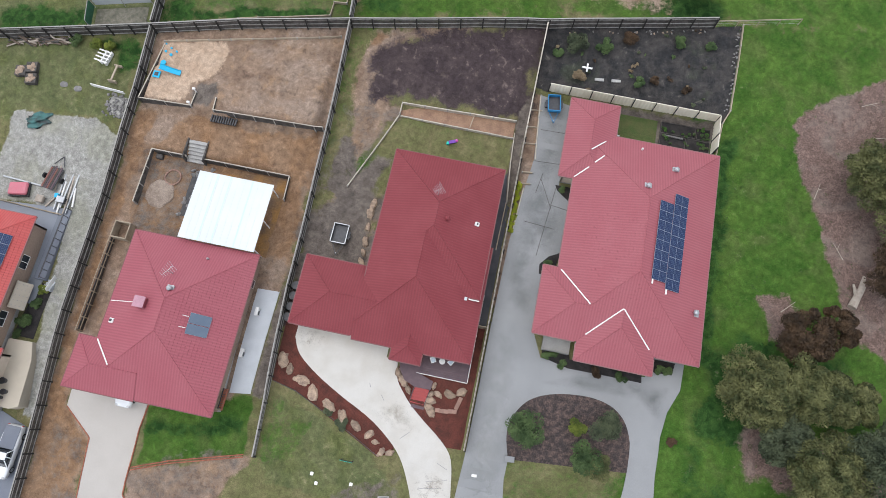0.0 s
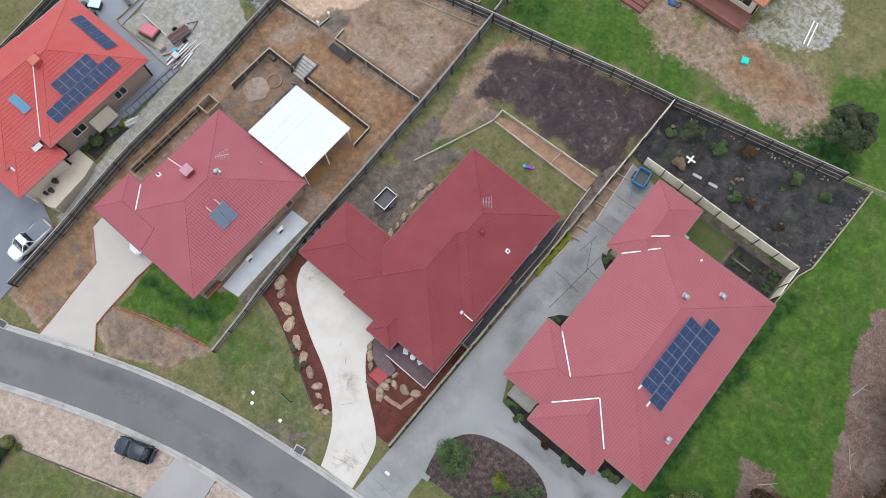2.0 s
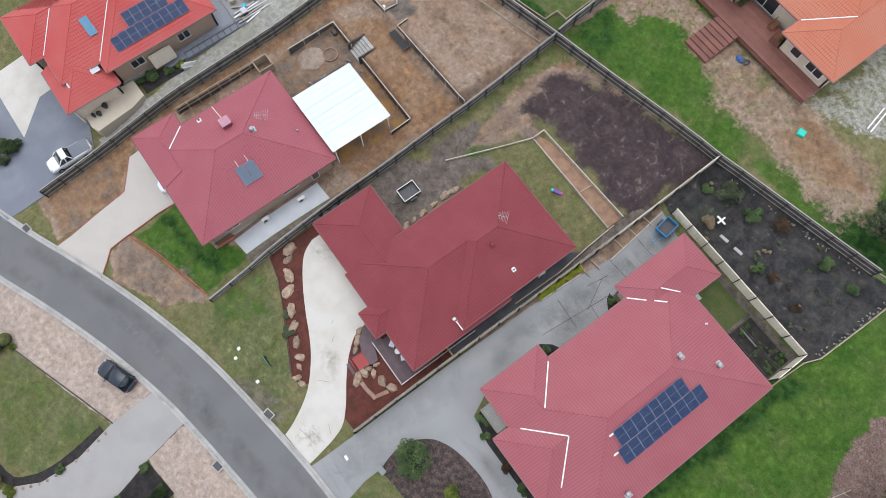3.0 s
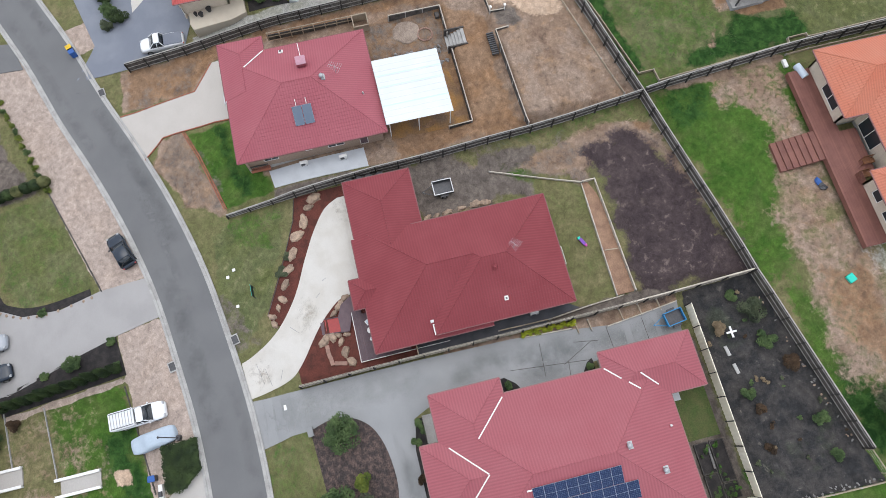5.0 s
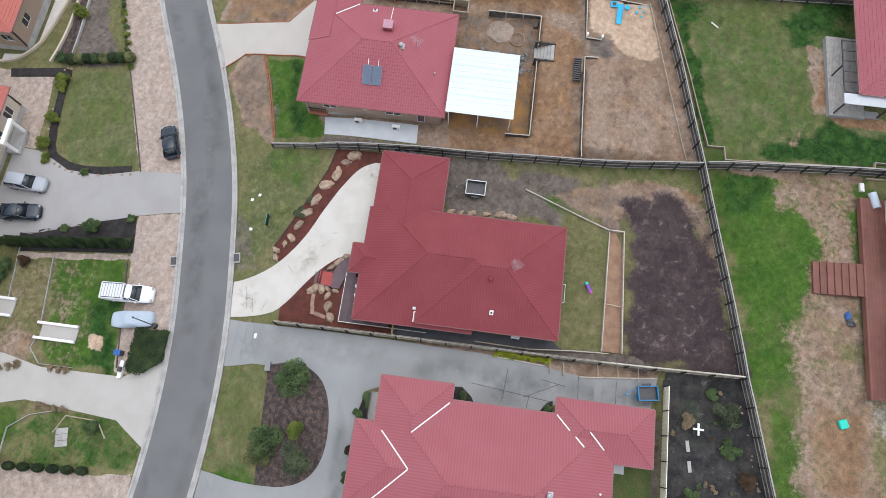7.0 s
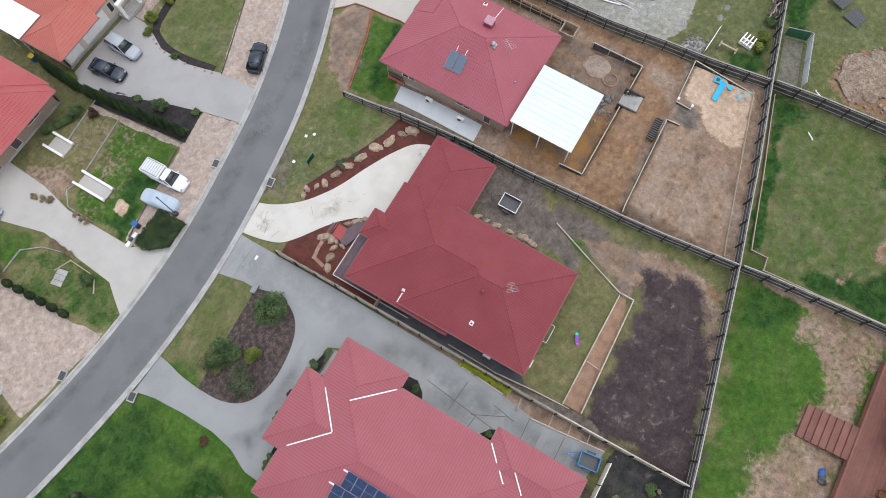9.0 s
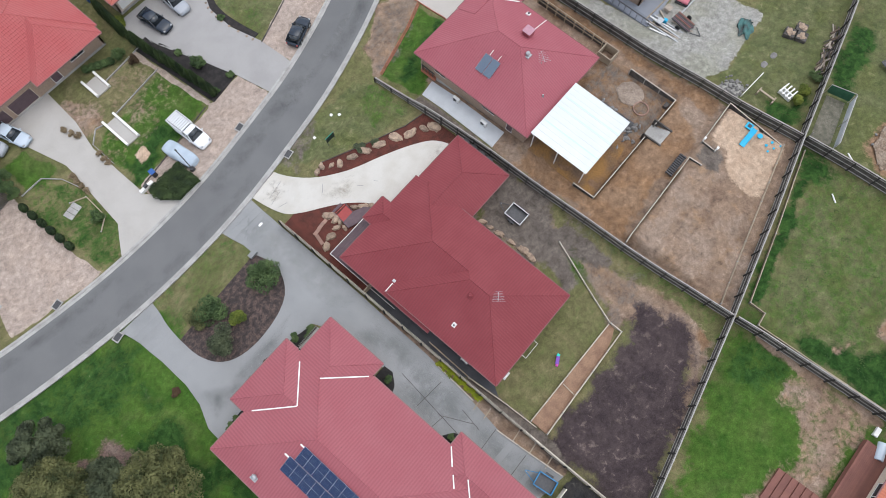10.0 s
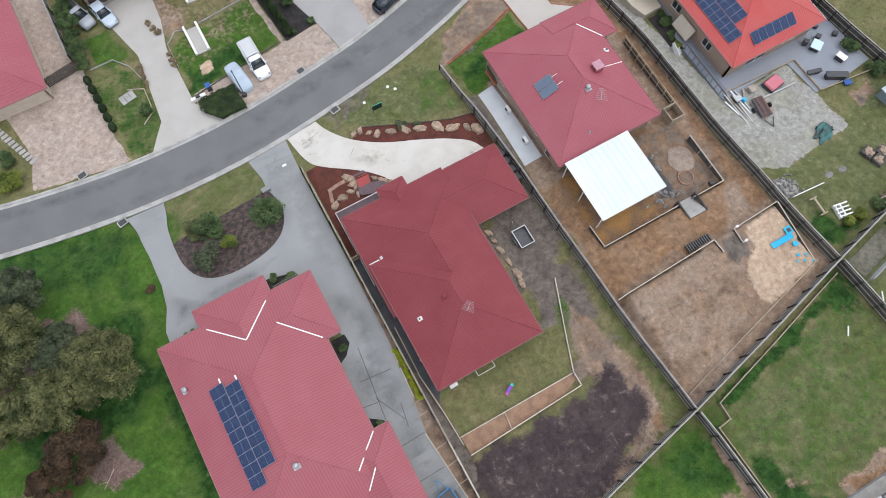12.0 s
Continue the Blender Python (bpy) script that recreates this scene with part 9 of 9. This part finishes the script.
for i in range(24):
    x = 19.7 + i * 0.19
    part("board", new_box(x, x + 0.16, -26.25 + 0.035 * i, -26.2 + 0.035 * i, H(20, -26), H(20, -26) + 1.7), timber_old, screen)
for i in range(11):
    x, y = 30.9 - 0.24 * i, -22.6 + 0.58 * i
    solo("stepping_paver", new_box(-0.4, 0.4, -0.2, 0.2, 0, 0.08), kerb_mat, "pale stepping paver in a curved line", "paver", pose(x, y, H(x, y) + 0.02, 0, 0, 15), "stepping pavers")
bs = thing("recycling_bin", "bin with a yellow lid beside the salmon-roofed house", "bin", pose(-3.3, -40.5, H(-3.3, -40.5)))
part("tub", new_box(-0.28, 0.28, -0.32, 0.32, 0.05, 0.95, 0.04), canvas_blue, bs)
part("lid", new_box(-0.3, 0.3, -0.35, 0.35, 0.95, 1.02, 0.02), material("yellow_lid", (0.7, 0.45, 0.02), 0.5), bs)
PATH_NORTH = smooth_line([(-36, -35.4), (-31.7, -36.15), (-28.8, -36.95), (-27.0, -38.15), (-26.0, -39.4), (-25.6, -41)], 4)
solo("paved_path", drape(PATH_NORTH + [(-26.6, -41), (-26.75, -38.9), (-27.2, -38.0), (-28.2, -37.2), (-36, -37.2)], 0.07), path_white, "curved pale paved path beside low cream walls", "path", kind="structure")
for pts, mat, thick, lab in ((offset_line(PATH_NORTH, 0.16), render_cream, 0.24, "low curved cream garden wall beside a path"), (smooth_line([(-36, -34.1), (-31.4, -34.0), (-28.4, -34.25), (-26.0, -34.7)], 4), render_cream, 0.24, "low curved cream garden wall"), (smooth_line([(-36, -32.7), (-30.8, -32.35), (-27.4, -32.3)], 4), kerb_mat, 0.16, "low grey garden edging wall")):
    bm = bmesh.new()
    for a, b in zip(pts, pts[1:]):
        bar(bm, (*a, H(*a) + 0.16), (*b, H(*b) + 0.16), thick, 0.42)
    solo("garden_wall", bm, mat, lab, "wall")
solo("terrace_bed", drape([(-35.8, -33.9), (-35.8, -32.9), (-27.5, -32.5), (-26.2, -34.4), (-28.5, -34.05), (-31.4, -33.8)], 0.05), mulch_dark, "dry mulch terrace between curved garden walls", "garden bed", kind="structure")
solo("dark_bed_path", drape([(-24.6, -39.4), (-25.5, -31.9), (-24.3, -31.5), (-23.5, -39)], 0.06), soil_black, "dark mulch bed beside a gravel court", "garden bed", kind="structure")

for x, y, lid in ((-44.5, -20.75, "yellow_lid"), (-43.75, -20.45, "blue_lid")):
    wb2 = thing("wheelie_bin", "bright lidded kerbside bin beside the street", "bin", pose(x, y, H(x, y) + 0.1, 0, 0, 22), "kerbside bins")
    part("tub", new_box(-0.28, 0.28, -0.32, 0.32, 0.0, 0.92, 0.04), canvas_blue if lid == "blue_lid" else steel_dark, wb2)
    part("lid", new_box(-0.3, 0.3, -0.35, 0.35, 0.92, 0.99, 0.02), canvas_blue if lid == "blue_lid" else bpy.data.materials["yellow_lid"], wb2)

for i, (x, y, h) in enumerate(((-2.9, -36.4, 5.2), (-2.8, -34.6, 4.8), (-2.7, -32.8, 4.6))):
    conifer(x, y, 0.62, h, leaf_conifer, 980 + i, "tall dark slender cypress beside the drive", "cypresses", "conifer")
for i in range(5):
    conifer(0.9 + 0.65 * i, -31.3 - 0.35 * i, 0.5, 0.8, leaf_green, 990 + i, "clipped green hedge plant below the porch", "porch hedge", "hedge_plant")

for lab, pts in (("thin dark edging between lawn and verge", [(-12.9, -19.5), (-17.1, -21.1), (-22.9, -23.4), (-27.4, -25.1)]), ("thin dark edging between lawn and verge", [(-2.3, -18.0), (8.9, -16.0)])):
    bm = bmesh.new()
    line = along(pts, 1.5)
    for a, b in zip(line, line[1:]):
        bar(bm, (*a, H(*a) + 0.04), (*b, H(*b) + 0.04), 0.12, 0.1)
    solo("lawn_edging", bm, timber_old, lab, "edging")

# ---- north yards ----
solo("toy_box", new_box(-0.4, 0.4, -0.4, 0.4, 0, 0.35, 0.06), plastic_teal, "bright teal plastic tub on bare grass", "tub", pose(5.5, 54.4, H(5.5, 54.4), 0, 0, 20))
for i in range(3):
    bm = ball(bmesh.new(), (0, 0, 0.15), (0.45, 0.3, 0.2), 2, 0.5, i + 9)
    solo("folded_cloth", bm, canvas_blue if i == 0 else steel_dark, "dark blue folded cloth lying on dry grass", "cloth", pose(-4.6 + i * 0.35, 55.2 + 0.15 * i, H(-4.5, 55.2), 0, 0, 40 * i))
for s in (0, 0.45):
    solo("white_rail", bar(bmesh.new(), (9.2 + s, 60.0, H(9, 60) + 0.1), (8.6 + s, 63.2, H(9, 63) + 0.1), 0.14, 0.1), white_paint, "long white timber lying on grass", "timber")
heap_bm = ball(bmesh.new(), (0, 0, 0), (3.6, 3.2, 0.4), 6, 0.6, 15)
for v in heap_bm.verts:
    v.co += v.co.normalized() * (0.25 * noise.noise(v.co * 1.3) + 0.1 * noise.noise(v.co * 4.0))
solo("earth_mound", heap_bm, material("heap_earth", (0.2, 0.14, 0.1), 0.95, (0.3, 0.24, 0.185), 1.6, 0.8, 0.5, 5, 0.7), "broad low heap of brown earth on a lawn", "earth heap", pose(-46.0, 46.0, H(-46.0, 46.0) - 0.12), smooth=True)
rs_mound = random.Random(55)
for i in range(60):
    a, r = rs_mound.uniform(0, math.tau), 4.4 * math.sqrt(rs_mound.random())
    x, y = -46.0 + r * math.cos(a), 46.0 + r * math.sin(a) * 0.9
    rock(x, y, rs_mound.uniform(0.08, 0.24), rs_mound.uniform(0.07, 0.18), 0.12, rs_mound.uniform(0, 360), i + 400, (rock_mat, rock_grey, rock_mat)[i % 3], "broken stone on a heap of brown earth", "mound stones", 0.16)
for i in range(2):
    pp = thing("slatted_panel", "dark slatted panel lying on the lawn", "panel", pose(-54.6 + i * 1.5, 39.6 + i * 2.2, H(-54, 40.5) + 0.25, 0, 0, 68))
    for k in range(7):
        part("slat", new_box(-0.95 + k * 0.28, -0.69 + k * 0.28, -0.95, 0.95, 0.08, 0.13), steel_dark, pp)
    for y in (-0.6, 0.6):
        part("batten", new_box(-0.98, 0.98, y - 0.05, y + 0.05, 0.0, 0.08), timber_rail, pp)
for x, y, a in ((-41.5, 41.6, 60), (-36.1, 42.6, 50)):
    solo("white_stake", new_box(-0.5, 0.5, -0.06, 0.06, 0, 0.1), white_paint, "short white timber on the lawn", "timber", pose(x, y, H(x, y) + 0.03, 0, 0, a))
pd = thing("corner_patio", "grey paved corner patio with a white awning and dark posts", "patio")
part("slab", new_box(-35.2, -25.7, 53.95, 57.6, 5.7, 6.46), concrete_grey, pd)
for i in range(24):
    part("deck_board", new_box(-35.2, -25.7, 53.95 + i * 0.15, 54.085 + i * 0.15, 6.46, 6.49), timber_rail, pd)
part("side_slab", new_box(-26.6, -25.85, 57.6, 59.0, 5.7, 6.5), concrete_grey, pd)
for x, y in ((-25.95, 54.4), (-30.4, 54.4), (-25.95, 58.8)):
    part("post", new_box(x - 0.07, x + 0.07, y - 0.07, y + 0.07, 6.4, 8.55), steel_dark, pd)
part("awning", new_box(-27.1, -25.9, 54.3, 58.9, 8.55, 8.6), concrete_path, pd, "white sheet awning")
part("fascia", new_box(-33.4, -27.1, 54.35, 54.45, 8.45, 8.6), steel_dark, pd)
for i in range(6):
    part("rafter", new_box(-33.4 + i * 1.22, -33.3 + i * 1.22, 54.45, 55.7, 8.5, 8.6), steel_dark, pd)
wt = thing("water_heater", "blue-grey cylinder lying beside the deck", "water heater", pose(-16.9, 57.6, 6.6, 0, 0, 15))
part("tank", rod(bmesh.new(), (-0.3, 0, 0.4), (1.3, 0, 0.4), 0.38, 18), car_silver, wt)
part("cap", rod(bmesh.new(), (-0.34, 0, 0.4), (-0.3, 0, 0.4), 0.24, 14), steel_dark, wt)
solo("white_block", new_box(-0.45, 0.45, -0.2, 0.2, 0, 0.3), white_paint, "white block on bare ground beside the fence", "block", pose(-18.0, 57.0, H(-18, 57)))
for x, y, turn in ((-5.2, 60.0, 90), (-3.9, 59.0, 90)):
    bb = thing("outdoor_bench", "slatted brown timber bench on the red-brown deck", "bench", pose(x, y, 6.95, 0, 0, turn), "deck benches")
    for k in range(5):
        part("seat_slat", new_box(-0.6, 0.6, -0.3 + k * 0.12, -0.21 + k * 0.12, 0.42, 0.46), bench_wood, bb)
    for k in range(4):
        part("back_slat", new_box(-0.6, 0.6, 0.31, 0.34, 0.5 + k * 0.12, 0.59 + k * 0.12), bench_wood, bb)
    for q in ((-0.55, -0.26), (0.55, -0.26), (-0.55, 0.28), (0.55, 0.28)):
        part("leg", new_box(q[0] - 0.03, q[0] + 0.03, q[1] - 0.03, q[1] + 0.03, 0, 0.42), bench_wood, bb)
for i in range(90):
    a = rs.uniform(0, 1)
    x, y = 24.6 + 6.5 * a + rs.uniform(-0.6, 0.6), 59.6 - 1.2 * a + rs.uniform(-0.4, 1.4)
    rock(x, y, rs.uniform(0.15, 0.4), rs.uniform(0.12, 0.3), 0.2, rs.uniform(0, 360), i, rock_mat if i % 3 else rock_grey, "pale garden stone in a curved rock bed", "rock bed stones", 0.03)
